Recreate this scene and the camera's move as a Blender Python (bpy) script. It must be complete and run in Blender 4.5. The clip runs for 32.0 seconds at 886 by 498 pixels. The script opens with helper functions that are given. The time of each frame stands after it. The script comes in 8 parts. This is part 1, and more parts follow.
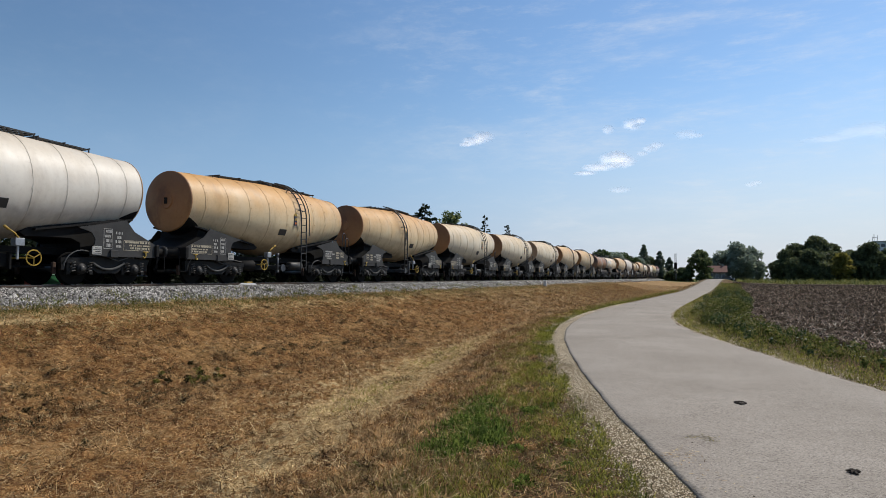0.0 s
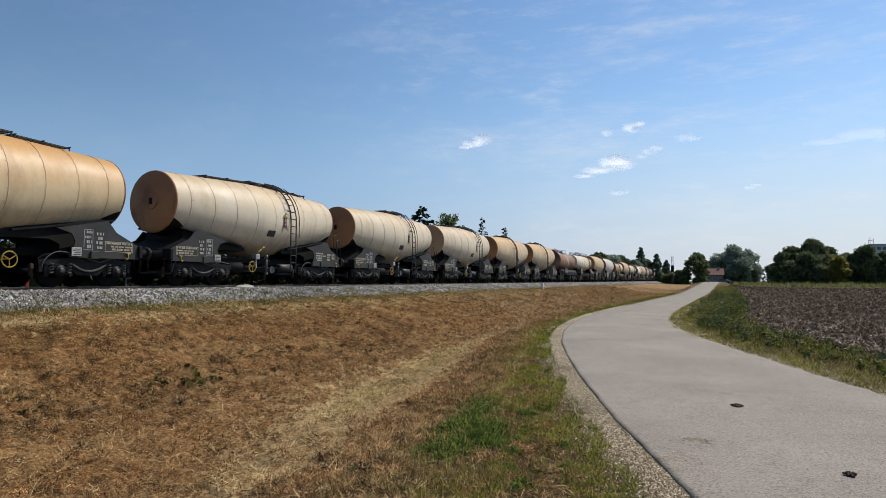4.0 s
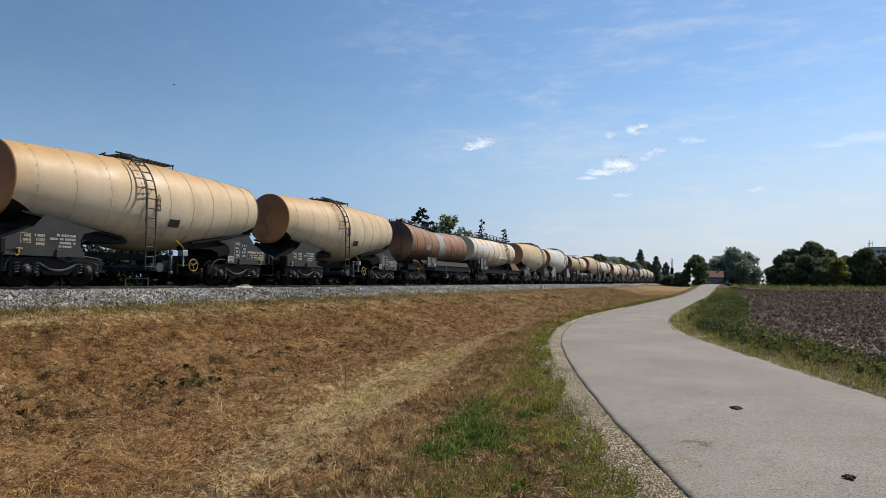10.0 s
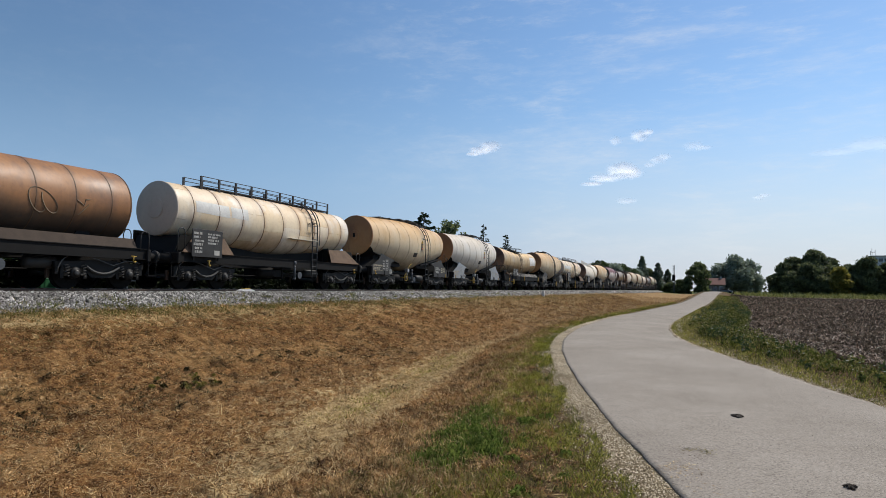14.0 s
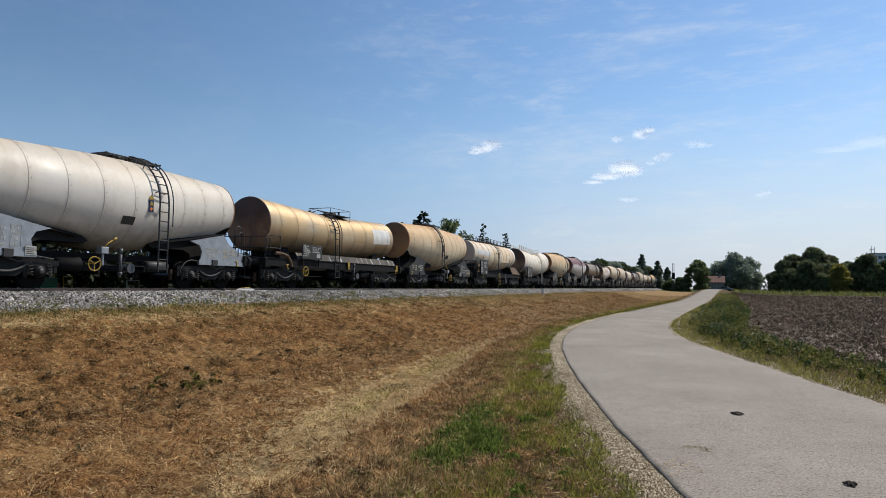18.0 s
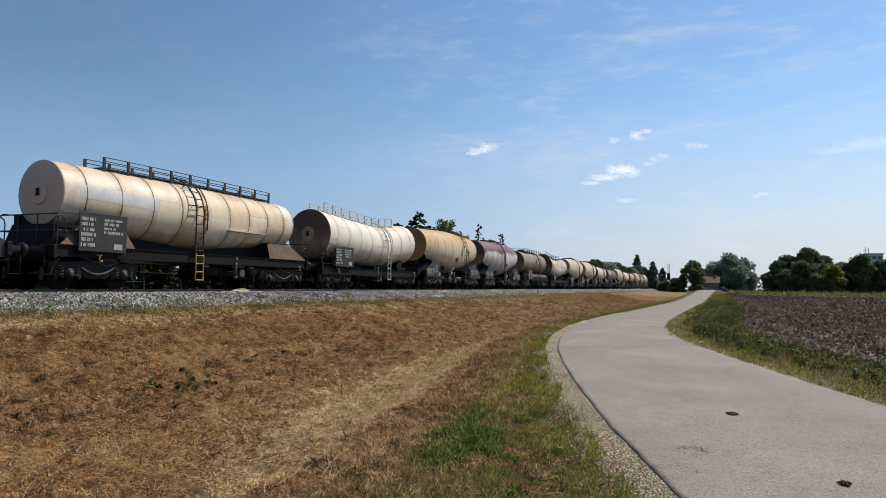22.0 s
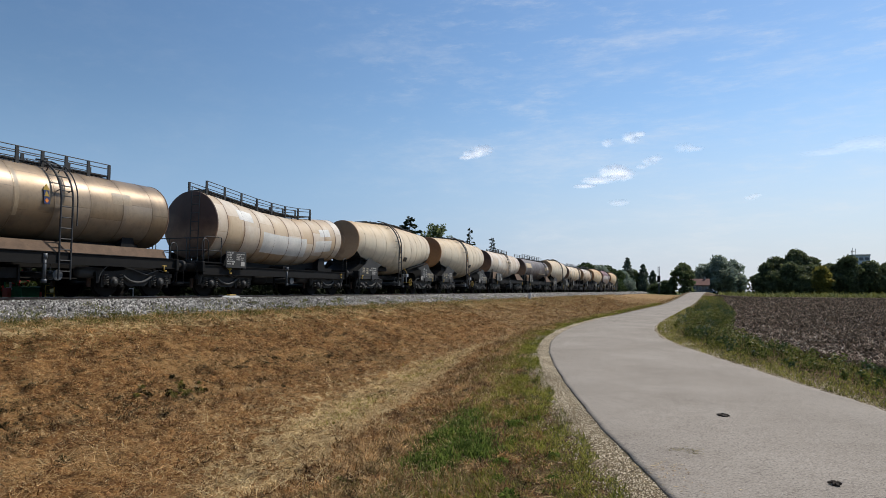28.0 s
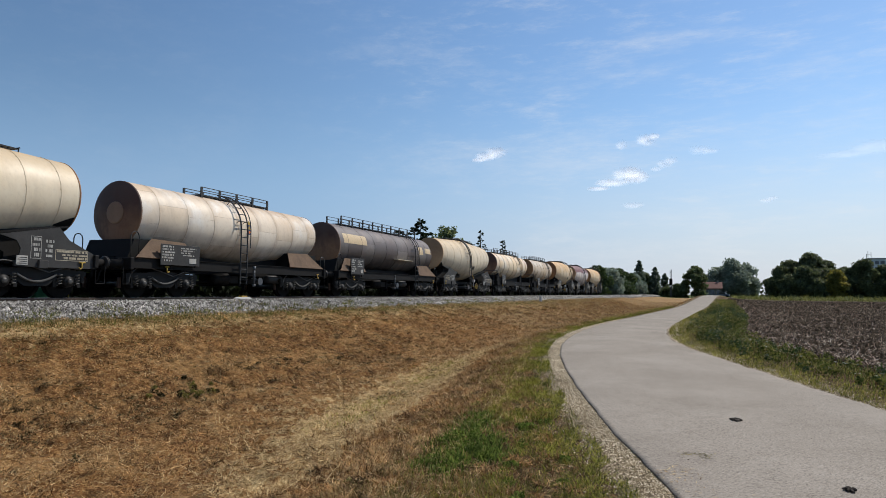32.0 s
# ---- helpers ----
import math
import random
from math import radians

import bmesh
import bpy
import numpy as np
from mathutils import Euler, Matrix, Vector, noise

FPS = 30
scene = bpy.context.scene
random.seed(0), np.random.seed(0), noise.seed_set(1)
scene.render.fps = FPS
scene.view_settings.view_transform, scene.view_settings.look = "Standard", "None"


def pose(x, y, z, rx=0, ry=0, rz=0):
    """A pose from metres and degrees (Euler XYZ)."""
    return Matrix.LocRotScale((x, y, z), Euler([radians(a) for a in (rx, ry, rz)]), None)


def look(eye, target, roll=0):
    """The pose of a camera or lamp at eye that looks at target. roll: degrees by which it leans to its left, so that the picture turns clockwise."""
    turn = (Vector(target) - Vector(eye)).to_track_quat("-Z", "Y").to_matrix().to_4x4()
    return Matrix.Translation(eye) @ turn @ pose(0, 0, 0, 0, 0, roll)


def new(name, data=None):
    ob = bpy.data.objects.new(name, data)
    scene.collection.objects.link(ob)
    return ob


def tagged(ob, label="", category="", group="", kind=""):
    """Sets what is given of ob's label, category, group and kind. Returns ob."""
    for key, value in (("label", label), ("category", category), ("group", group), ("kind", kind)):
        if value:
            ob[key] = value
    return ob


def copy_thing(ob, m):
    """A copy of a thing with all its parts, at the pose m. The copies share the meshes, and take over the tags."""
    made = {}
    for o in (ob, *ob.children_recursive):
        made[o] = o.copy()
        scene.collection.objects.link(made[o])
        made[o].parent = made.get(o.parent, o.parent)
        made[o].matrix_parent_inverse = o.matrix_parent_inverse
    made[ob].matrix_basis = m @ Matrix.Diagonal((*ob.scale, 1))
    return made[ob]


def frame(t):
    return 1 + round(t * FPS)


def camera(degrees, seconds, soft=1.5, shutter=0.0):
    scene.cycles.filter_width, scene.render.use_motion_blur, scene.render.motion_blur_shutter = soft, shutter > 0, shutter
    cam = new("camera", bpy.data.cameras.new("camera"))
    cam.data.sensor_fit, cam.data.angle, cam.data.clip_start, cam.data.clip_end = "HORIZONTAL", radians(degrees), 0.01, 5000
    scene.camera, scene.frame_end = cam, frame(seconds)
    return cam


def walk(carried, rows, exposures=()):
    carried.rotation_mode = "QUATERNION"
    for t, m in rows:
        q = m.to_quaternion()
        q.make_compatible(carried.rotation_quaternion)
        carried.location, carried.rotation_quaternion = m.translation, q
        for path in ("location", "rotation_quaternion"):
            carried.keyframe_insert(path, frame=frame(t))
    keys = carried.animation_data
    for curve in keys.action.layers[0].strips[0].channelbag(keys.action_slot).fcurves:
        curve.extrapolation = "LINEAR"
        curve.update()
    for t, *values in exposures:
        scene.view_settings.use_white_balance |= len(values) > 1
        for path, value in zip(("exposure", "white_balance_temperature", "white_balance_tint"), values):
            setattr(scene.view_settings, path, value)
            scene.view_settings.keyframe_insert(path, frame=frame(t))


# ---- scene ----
# ---- camera ----
EYE = (0.0, 0.0, 1.5)
cam = camera(69.0, 32.0, soft=0.6)
walk(cam, [(t, pose(*EYE, a, b, c)) for t, a, b, c in (
    (0, 92.517, -0.173, 22.866), (0.5, 92.615, -0.266, 22.881), (1, 92.590, -0.127, 22.866), (1.5, 92.567, -0.155, 22.847),
    (2, 92.613, -0.197, 22.793), (2.5, 92.679, -0.144, 22.775), (3, 92.701, -0.070, 22.722), (3.5, 92.717, -0.150, 22.686),
    (5.5, 92.765, -0.358, 22.507), (6, 92.689, -0.229, 22.483), (6.5, 92.686, -0.119, 22.461), (7, 92.697, -0.139, 22.471),
    (7.5, 92.759, -0.175, 22.535), (8, 92.819, -0.163, 22.550), (8.5, 92.818, -0.042, 22.494), (9, 92.762, -0.000, 22.511),
    (9.5, 92.792, -0.263, 22.526), (10, 92.855, -0.457, 22.578), (10.5, 92.980, -0.587, 22.669), (11, 93.052, -0.601, 22.695),
    (11.5, 93.055, -0.569, 22.716), (12, 93.059, -0.622, 22.761), (12.5, 93.105, -0.670, 22.743), (13, 93.196, -0.699, 22.729),
    (13.5, 93.256, -0.887, 22.719), (14, 93.305, -0.928, 22.699), (14.5, 93.341, -0.851, 22.697), (16.5, 93.363, -0.978, 22.647),
    (17, 93.331, -0.951, 22.665), (17.5, 93.267, -0.854, 22.660), (18, 93.181, -0.759, 22.673), (18.5, 93.205, -0.736, 22.589),
    (19, 93.176, -0.792, 22.540), (19.5, 93.045, -0.573, 22.511), (20, 92.993, -0.783, 22.434), (20.5, 92.978, -0.633, 22.428),
    (21, 93.014, -0.531, 22.432), (21.5, 93.121, -0.749, 22.431), (22, 93.257, -0.700, 22.298), (22.5, 93.358, -0.849, 22.201),
    (23, 93.447, -0.845, 22.175), (23.5, 93.591, -0.529, 22.157), (24, 93.694, -0.537, 22.058), (24.5, 93.729, -0.532, 22.026),
    (25, 93.693, -0.287, 21.961), (25.5, 93.695, -0.179, 21.918), (27.5, 93.706, -0.154, 21.771), (28, 93.649, -0.222, 21.525),
    (28.5, 93.380, -0.589, 21.580), (29, 93.348, -1.017, 21.990), (29.5, 93.498, -0.763, 21.992), (30, 93.612, -0.711, 21.989),
    (30.5, 93.676, -0.768, 22.029), (31, 93.679, -0.589, 22.108), (31.5, 93.666, -0.586, 22.421), (32, 93.846, -0.447, 22.474))])

# ---- world and sun ----
SUN_AZIMUTH, SUN_HEIGHT = 36.0, 50.0        # degrees clockwise from the track's far end (+Y), and above the horizon
scene.view_settings.exposure = 0.0


def sky_dir(az, el):
    """The way to a spot of the sky: degrees clockwise from +Y, degrees up."""
    az, el = radians(az), radians(el)
    return Vector((math.sin(az) * math.cos(el), math.cos(az) * math.cos(el), math.sin(el)))


def make_world():
    world = bpy.data.worlds.new("sky")
    scene.world = world
    world.use_nodes = True
    nt = world.node_tree
    nt.nodes.clear()
    out, bg = nt.nodes.new("ShaderNodeOutputWorld"), nt.nodes.new("ShaderNodeBackground")
    sky = nt.nodes.new("ShaderNodeTexSky")
    sky.sky_type, sky.sun_disc = "NISHITA", False
    sky.sun_elevation, sky.sun_rotation = radians(SUN_HEIGHT), radians(SUN_AZIMUTH)
    sky.air_density, sky.dust_density, sky.ozone_density = 1.1, 0.25, 3.0
    bg.inputs["Strength"].default_value = 0.124
    way = nt.nodes.new("ShaderNodeTexCoord").outputs["Generated"]

    def maths(op, a, b):
        m = nt.nodes.new("ShaderNodeMath")
        m.operation = op
        for i, v in enumerate((a, b)):
            if isinstance(v, (int, float)):
                m.inputs[i].default_value = v
            else:
                nt.links.new(v, m.inputs[i])
        return m.outputs[0]

    def dot(v):
        m = nt.nodes.new("ShaderNodeVectorMath")
        m.operation = "DOT_PRODUCT"
        m.inputs[1].default_value = v
        nt.links.new(way, m.inputs[0])
        return m.outputs["Value"]

    def noise(scale, detail, stretch, turn=(0, 0, 0), rough=0.62):
        mp, n = nt.nodes.new("ShaderNodeMapping"), nt.nodes.new("ShaderNodeTexNoise")
        mp.inputs["Scale"].default_value, mp.inputs["Rotation"].default_value = stretch, turn
        n.inputs["Scale"].default_value, n.inputs["Detail"].default_value, n.inputs["Roughness"].default_value = scale, detail, rough
        nt.links.new(way, mp.inputs[0])
        nt.links.new(mp.outputs[0], n.inputs["Vector"])
        return n.outputs["Fac"]

    def span(v, a, b, c=0.0, d=1.0):
        r = nt.nodes.new("ShaderNodeMapRange")
        r.interpolation_type = "SMOOTHSTEP"
        for key, val in (("From Min", a), ("From Max", b), ("To Min", c), ("To Max", d)):
            r.inputs[key].default_value = val
        nt.links.new(v, r.inputs["Value"])
        return r.outputs["Result"]

    # thin high veils
    veil = span(noise(3.2, 7, (1.0, 2.6, 5.0), (0.2, 0.5, 0.6), 0.7), 0.45, 0.85, 0, 0.42)
    wisp = span(noise(9, 6, (1.2, 3.0, 6.0), (0.5, 0.3, 0.9), 0.7), 0.48, 0.85, 0, 0.28)
    cover = maths("MULTIPLY", maths("ADD", veil, wisp), span(dot(sky_dir(8, 25)), 0.72, 0.97, 0.1, 1.0))
    mix = nt.nodes.new("ShaderNodeMix")
    mix.data_type = "RGBA"
    mix.inputs[7].default_value = (6.6, 6.75, 6.95, 1)
    nt.links.new(cover, mix.inputs[0])
    # pale blue haze towards the horizon
    haze = nt.nodes.new("ShaderNodeMix")
    haze.data_type = "RGBA"
    tint = nt.nodes.new("ShaderNodeMix")
    tint.data_type = "RGBA"
    tint.inputs[6].default_value, tint.inputs[7].default_value = (2.15, 3.4, 5.6, 1), (4.7, 5.1, 6.1, 1)
    nt.links.new(span(dot(sky_dir(30, 0)), 0.35, 1.0), tint.inputs[0])
    nt.links.new(tint.outputs[2], haze.inputs[7])
    nt.links.new(span(dot((0, 0, 1)), 0.30, 0.0, 0.0, 0.83), haze.inputs[0])
    blue = nt.nodes.new("ShaderNodeHueSaturation")
    blue.inputs["Saturation"].default_value = 1.09
    nt.links.new(span(dot(sky_dir(36, 30)), 0.0, 0.9, 0.80, 1.04), blue.inputs["Value"])
    nt.links.new(sky.outputs[0], blue.inputs["Color"])
    nt.links.new(blue.outputs[0], haze.inputs[6])
    nt.links.new(haze.outputs[2], mix.inputs[6])
    nt.links.new(mix.outputs[2], bg.inputs["Color"])
    nt.links.new(bg.outputs[0], out.inputs[0])


make_world()
sun = new("sun", bpy.data.lights.new("sun", "SUN"))
sun.data.energy, sun.data.angle, sun.data.color = 4.0, radians(0.53), (1.0, 0.95, 0.87)
_a, _e = radians(SUN_AZIMUTH), radians(SUN_HEIGHT)
sun.matrix_world = look((0, 0, 50), Vector((0, 0, 50)) - Vector((math.sin(_a) * math.cos(_e), math.cos(_a) * math.cos(_e), math.sin(_e))))

# ---- materials ----


class Nodes:
    """A small hand for node materials."""

    def __init__(self, name, rough=0.7, metal=0.0, spec=0.4):
        self.mat = bpy.data.materials.new(name)
        self.mat.use_nodes = True
        self.nt = self.mat.node_tree
        self.bsdf = self.nt.nodes["Principled BSDF"]
        self.bsdf.inputs["Roughness"].default_value = rough
        self.bsdf.inputs["Metallic"].default_value = metal
        self.bsdf.inputs["Specular IOR Level"].default_value = spec
        self.coord = self.nt.nodes.new("ShaderNodeTexCoord").outputs["Object"]

    def add(self, kind):
        return self.nt.nodes.new("ShaderNode" + kind)

    def link(self, a, b):
        self.nt.links.new(a, b)

    def place(self, scale):
        m = self.add("Mapping")
        m.inputs["Scale"].default_value = scale
        self.link(self.coord, m.inputs["Vector"])
        return m.outputs[0]

    def noise(self, scale, detail=4.0, stretch=None, rough=0.6):
        n = self.add("TexNoise")
        n.inputs["Scale"].default_value, n.inputs["Detail"].default_value = scale, detail
        n.inputs["Roughness"].default_value = rough
        self.link(self.place(stretch) if stretch else self.coord, n.inputs["Vector"])
        return n.outputs["Fac"]

    def span(self, value, low, high, to_low=0.0, to_high=1.0):
        r = self.add("MapRange")
        for key, v in (("From Min", low), ("From Max", high), ("To Min", to_low), ("To Max", to_high)):
            r.inputs[key].default_value = v
        self.link(value, r.inputs["Value"])
        return r.outputs["Result"]

    def maths(self, op, a, b):
        m = self.add("Math")
        m.operation = op
        for i, v in enumerate((a, b)):
            if isinstance(v, (int, float)):
                m.inputs[i].default_value = v
            else:
                self.link(v, m.inputs[i])
        return m.outputs[0]

    def mix(self, fac, a, b, blend="MIX"):
        m = self.add("Mix")
        m.data_type, m.blend_type = "RGBA", blend
        for key, v in ((0, fac), (6, a), (7, b)):
            if isinstance(v, (int, float)):
                m.inputs[key].default_value = v
            elif isinstance(v, tuple):
                m.inputs[key].default_value = (*v, 1.0)
            else:
                self.link(v, m.inputs[key])
        return m.outputs[2]

    def height(self):
        s = self.add("SeparateXYZ")
        self.link(self.coord, s.inputs[0])
        return s.outputs["Z"]

    def ramp(self, value, *stops):
        r = self.add("ValToRGB")
        els = r.color_ramp.elements
        els[0].position, els[0].color = stops[0][0], (*stops[0][1], 1)
        els[1].position, els[1].color = stops[-1][0], (*stops[-1][1], 1)
        for pos, col in stops[1:-1]:
            e = els.new(pos)
            e.color = (*col, 1)
        self.link(value, r.inputs[0])
        return r.outputs[0]

    def bump(self, value, strength=0.4, distance=0.02):
        b = self.add("Bump")
        b.inputs["Strength"].default_value, b.inputs["Distance"].default_value = strength, distance
        self.link(value, b.inputs["Height"])
        self.link(b.outputs[0], self.bsdf.inputs["Normal"])

    def done(self, colour, rough=None):
        if isinstance(colour, tuple):
            self.bsdf.inputs["Base Color"].default_value = (*colour, 1)
        else:
            self.link(colour, self.bsdf.inputs["Base Color"])
        if rough is not None:
            self.link(rough, self.bsdf.inputs["Roughness"])
        return self.mat

    def island(self):
        return self.add("NewGeometry").outputs["Random Per Island"]

    def each(self):
        return self.add("ObjectInfo").outputs["Random"]


def plain(name, colour, rough=0.6, metal=0.0, grime=0.25, scale=6.0, spec=0.4):
    """Painted or bare stuff with a little grime at two scales."""
    n = Nodes(name, rough, metal, spec)
    dark = tuple(c * 0.45 for c in colour)
    fac = n.maths("MULTIPLY", n.span(n.noise(scale, 5), 0.35, 0.75), grime * 2)
    col = n.mix(fac, colour, dark)
    fine = n.noise(scale * 9, 3)
    col = n.mix(n.maths("MULTIPLY", n.span(fine, 0.4, 0.7), grime), col, dark)
    n.bump(fine, 0.15, 0.004)
    return n.done(col)


PAINTS = {}


def tank_paint(name, low, top, z0=2.3, z1=3.8, streak=(0.10, 0.07, 0.045), amount=0.35, rough=0.5, metal=0.0, patch=None, patch_amount=0.0, seam=1.05, seam_amount=0.5, seam_at=0.0, panels=0.0, sooty=None, stripes=()):
    """Tank cladding: a base paint, rusty dust that settles on the upper half, run-down streaks and grime, and a darker
    underside.
    """
    PAINTS[name] = (low, top, z0, z1, streak, amount, rough, metal, patch, patch_amount), dict(sooty=sooty, stripes=stripes)
    n = Nodes(name, rough, metal, 0.5)
    big = n.noise(0.7, 4, (1, 1, 1))
    z = n.maths("ADD", n.height(), n.maths("MULTIPLY", n.maths("SUBTRACT", big, 0.5), 1.6))
    col = n.mix(n.span(z, z0, z1), low, top)
    if patch:
        col = n.mix(n.maths("MULTIPLY", n.span(n.noise(1.1, 5, (1, 0.8, 0.6)), 0.5, 0.62), patch_amount), col, patch)
    runs = n.noise(1.0, 6, (1.0, 1.5, 0.5))
    col = n.mix(n.maths("MULTIPLY", n.span(runs, 0.5, 0.78), amount), col, streak)
    drips = n.noise(1.0, 4, (1.0, 5.0, 0.4))
    col = n.mix(n.maths("MULTIPLY", n.span(drips, 0.55, 0.8), amount * 0.25), col, streak)
    split = n.add("SeparateXYZ")
    n.link(n.coord, split.inputs[0])
    near = n.maths("PINGPONG", n.maths("ADD", split.outputs["Y"], 40 * seam + seam_at), seam / 2)
    ring = n.maths("MULTIPLY", n.maths("POWER", n.span(near, 0.26, 0.0), 1.7), n.span(n.noise(1.3, 6, (1, 2.0, 0.8)), 0.33, 0.58))
    col = n.mix(n.maths("MULTIPLY", ring, seam_amount), col, tuple(c * 1.1 for c in streak))
    if panels:
        # patched plates between the seams, each a shade of its own, with a rusty weld between them
        cell = n.maths("FLOOR", n.maths("DIVIDE", n.maths("ADD", split.outputs["Y"], 40 * seam + seam_at), seam), 0)
        level = n.maths("ADD", n.maths("MULTIPLY", n.height(), 0.95), n.maths("MULTIPLY", n.maths("SINE", n.maths("MULTIPLY", cell, 7.3), 0), 0.8))
        pair, white = n.add("CombineXYZ"), n.add("TexWhiteNoise")
        n.link(cell, pair.inputs[0])
        n.link(n.maths("FLOOR", level, 0), pair.inputs[1])
        n.link(pair.outputs[0], white.inputs["Vector"])
        col = n.mix(n.span(white.outputs["Value"], 0.55, 1.0, 0, panels), col, (0.80, 0.77, 0.70))
        col = n.mix(n.span(white.outputs["Value"], 0.4, 0.0, 0, panels), col, tuple(c * 1.6 for c in streak))
        weld = n.maths("MULTIPLY", n.span(n.maths("FRACT", level, 0), 0.03, 0.0), n.span(n.noise(1.7, 4), 0.42, 0.5))
        col = n.mix(n.maths("MULTIPLY", weld, 0.6), col, streak)
    for y0, y1, colour in stripes:
        # a field of other paint with worn, ragged borders
        w = n.maths("ADD", split.outputs["Y"], n.maths("MULTIPLY", n.maths("SUBTRACT", n.noise(2.2, 6, rough=0.7), 0.5), 0.9))
        field = n.maths("MULTIPLY", n.span(w, y0 - 0.05, y0 + 0.05), n.span(w, y1 + 0.05, y1 - 0.05))
        col = n.mix(n.maths("MULTIPLY", field, n.span(n.noise(5.0, 6, rough=0.75), 0.36, 0.50, 0.25, 1.0)), col, colour)
    if sooty:
        # dirt thrown up from the track, with a ragged upper border
        z_low, z_high, colour, share = sooty
        zz = n.maths("ADD", n.height(), n.maths("MULTIPLY", n.maths("SUBTRACT", n.noise(1.2, 6, (1, 1.2, 0.8), 0.7), 0.5), 1.1))
        col = n.mix(n.span(zz, z_high, z_low, 0.0, share), col, colour)
    # darker towards the barrel's underside, with an uneven upper edge
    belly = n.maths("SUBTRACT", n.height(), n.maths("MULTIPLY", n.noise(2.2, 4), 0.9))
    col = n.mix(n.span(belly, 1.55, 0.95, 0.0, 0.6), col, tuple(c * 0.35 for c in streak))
    grime = n.noise(9, 5)
    col = n.mix(n.maths("MULTIPLY", n.span(grime, 0.5, 0.85), amount * 0.6), col, streak)
    n.bump(n.noise(1.6, 2), 0.05, 0.02)
    return n.done(col, n.span(big, 0.3, 0.7, rough - 0.08, rough + 0.14))


def flecked(name, stops, rough=0.9, spec=0.2, through_light=0.0, mottle=0.0, clumpy=None):
    """One colour of the ramp for each loose piece of a mesh."""
    n = Nodes(name, rough, 0, spec)
    col = n.ramp(n.island(), *stops)
    big = n.noise(0.5, 3)
    col = n.mix(n.span(big, 0.35, 0.7, 0.0, 0.45), col, tuple(c * 0.55 for c in stops[0][1]))
    if mottle:
        # dark spots a hand wide: the shade of holes between tufts, painted in
        holes = n.maths("MULTIPLY", n.span(n.noise(5.0, 5, rough=0.75), 0.50, 0.57), n.span(n.noise(1.1, 3), 0.35, 0.6, 0.45, 1.0))
        col = n.mix(n.maths("MULTIPLY", holes, mottle), col, tuple(c * 0.5 for c in stops[0][1]))
    if clumpy:
        # whole clumps are paler or darker, with slow drifts of tone between them
        size, low, high, drift = clumpy
        col = n.mix(n.span(n.noise(0.62, 4, (1, 1, 0.15)), 0.50, 0.62, 0, 0.36), col, stops[-1][1])
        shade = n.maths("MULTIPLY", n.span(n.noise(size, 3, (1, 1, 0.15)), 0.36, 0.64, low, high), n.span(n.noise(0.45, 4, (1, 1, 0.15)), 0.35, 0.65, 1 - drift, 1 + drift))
        grey = n.add("CombineXYZ")
        for k in range(3):
            n.link(shade, grey.inputs[k])
        col = n.mix(1.0, col, grey.outputs[0], "MULTIPLY")
    if through_light:
        glow, both = n.add("BsdfTranslucent"), n.add("MixShader")
        n.link(col, glow.inputs["Color"])
        both.inputs[0].default_value = through_light
        n.link(n.bsdf.outputs[0], both.inputs[1])
        n.link(glow.outputs[0], both.inputs[2])
        n.link(both.outputs[0], n.nt.nodes["Material Output"].inputs["Surface"])
    return n.done(col)


M = {}
M["black"] = plain("black_frame_paint", (0.014, 0.0128, 0.0115), 0.7, grime=0.3, scale=3, spec=0.15)
M["bogie"] = plain("bogie_iron", (0.013, 0.012, 0.011), 0.55, grime=0.4, scale=8, spec=0.2)
M["slate"] = plain("slate_grey_plate", (0.054, 0.051, 0.047), 0.55, grime=0.35, scale=2, spec=0.25)
# wheel iron near black: the deep shade under the wagons is in the colour
M["wheel"] = plain("sooty_wheel_iron", (0.011, 0.010, 0.009), 0.8, grime=0.3, scale=6, spec=0.1)
# steel lightened to paint in the highlights on springs and axle boxes
M["spring"] = plain("dusty_spring_steel", (0.085, 0.08, 0.072), 0.5, 0.3, grime=0.4, scale=9)
M["steel"] = plain("worn_wheel_steel", (0.24, 0.23, 0.21), 0.35, 0.8, grime=0.3)
M["rail"] = plain("rail_rust", (0.10, 0.06, 0.04), 0.7, 0.2, grime=0.4)
M["railtop"] = plain("rail_head_steel", (0.5, 0.5, 0.5), 0.25, 0.9, grime=0.05)
M["iron"] = plain("dark_ladder_iron", (0.035, 0.033, 0.03), 0.55, grime=0.2)
M["yellow"] = plain("yellow_paint", (0.45, 0.29, 0.04), 0.55, grime=0.35)
M["white"] = plain("white_lettering", (0.48, 0.46, 0.41), 0.7, grime=0.3)
M["orange"] = plain("orange_warning_plate", (0.75, 0.22, 0.03), 0.5, grime=0.15)
M["pipe"] = plain("grey_pipe", (0.10, 0.105, 0.11), 0.5, 0.3, grime=0.4)
M["rustplate"] = plain("brown_rusty_plate", (0.16, 0.10, 0.06), 0.75, grime=0.4, scale=3, spec=0.2)
M["deck_brown"] = plain("dark_brown_deck", (0.06, 0.04, 0.027), 0.75, grime=0.4, scale=3, spec=0.2)
M["disc_rust"] = tank_paint("rusty_tank_end", (0.42, 0.215, 0.08), (0.27, 0.12, 0.042), 2.3, 3.5, (0.10, 0.047, 0.02), 0.5, 0.6, patch=(0.17, 0.075, 0.032), patch_amount=0.65, seam_amount=0.0)
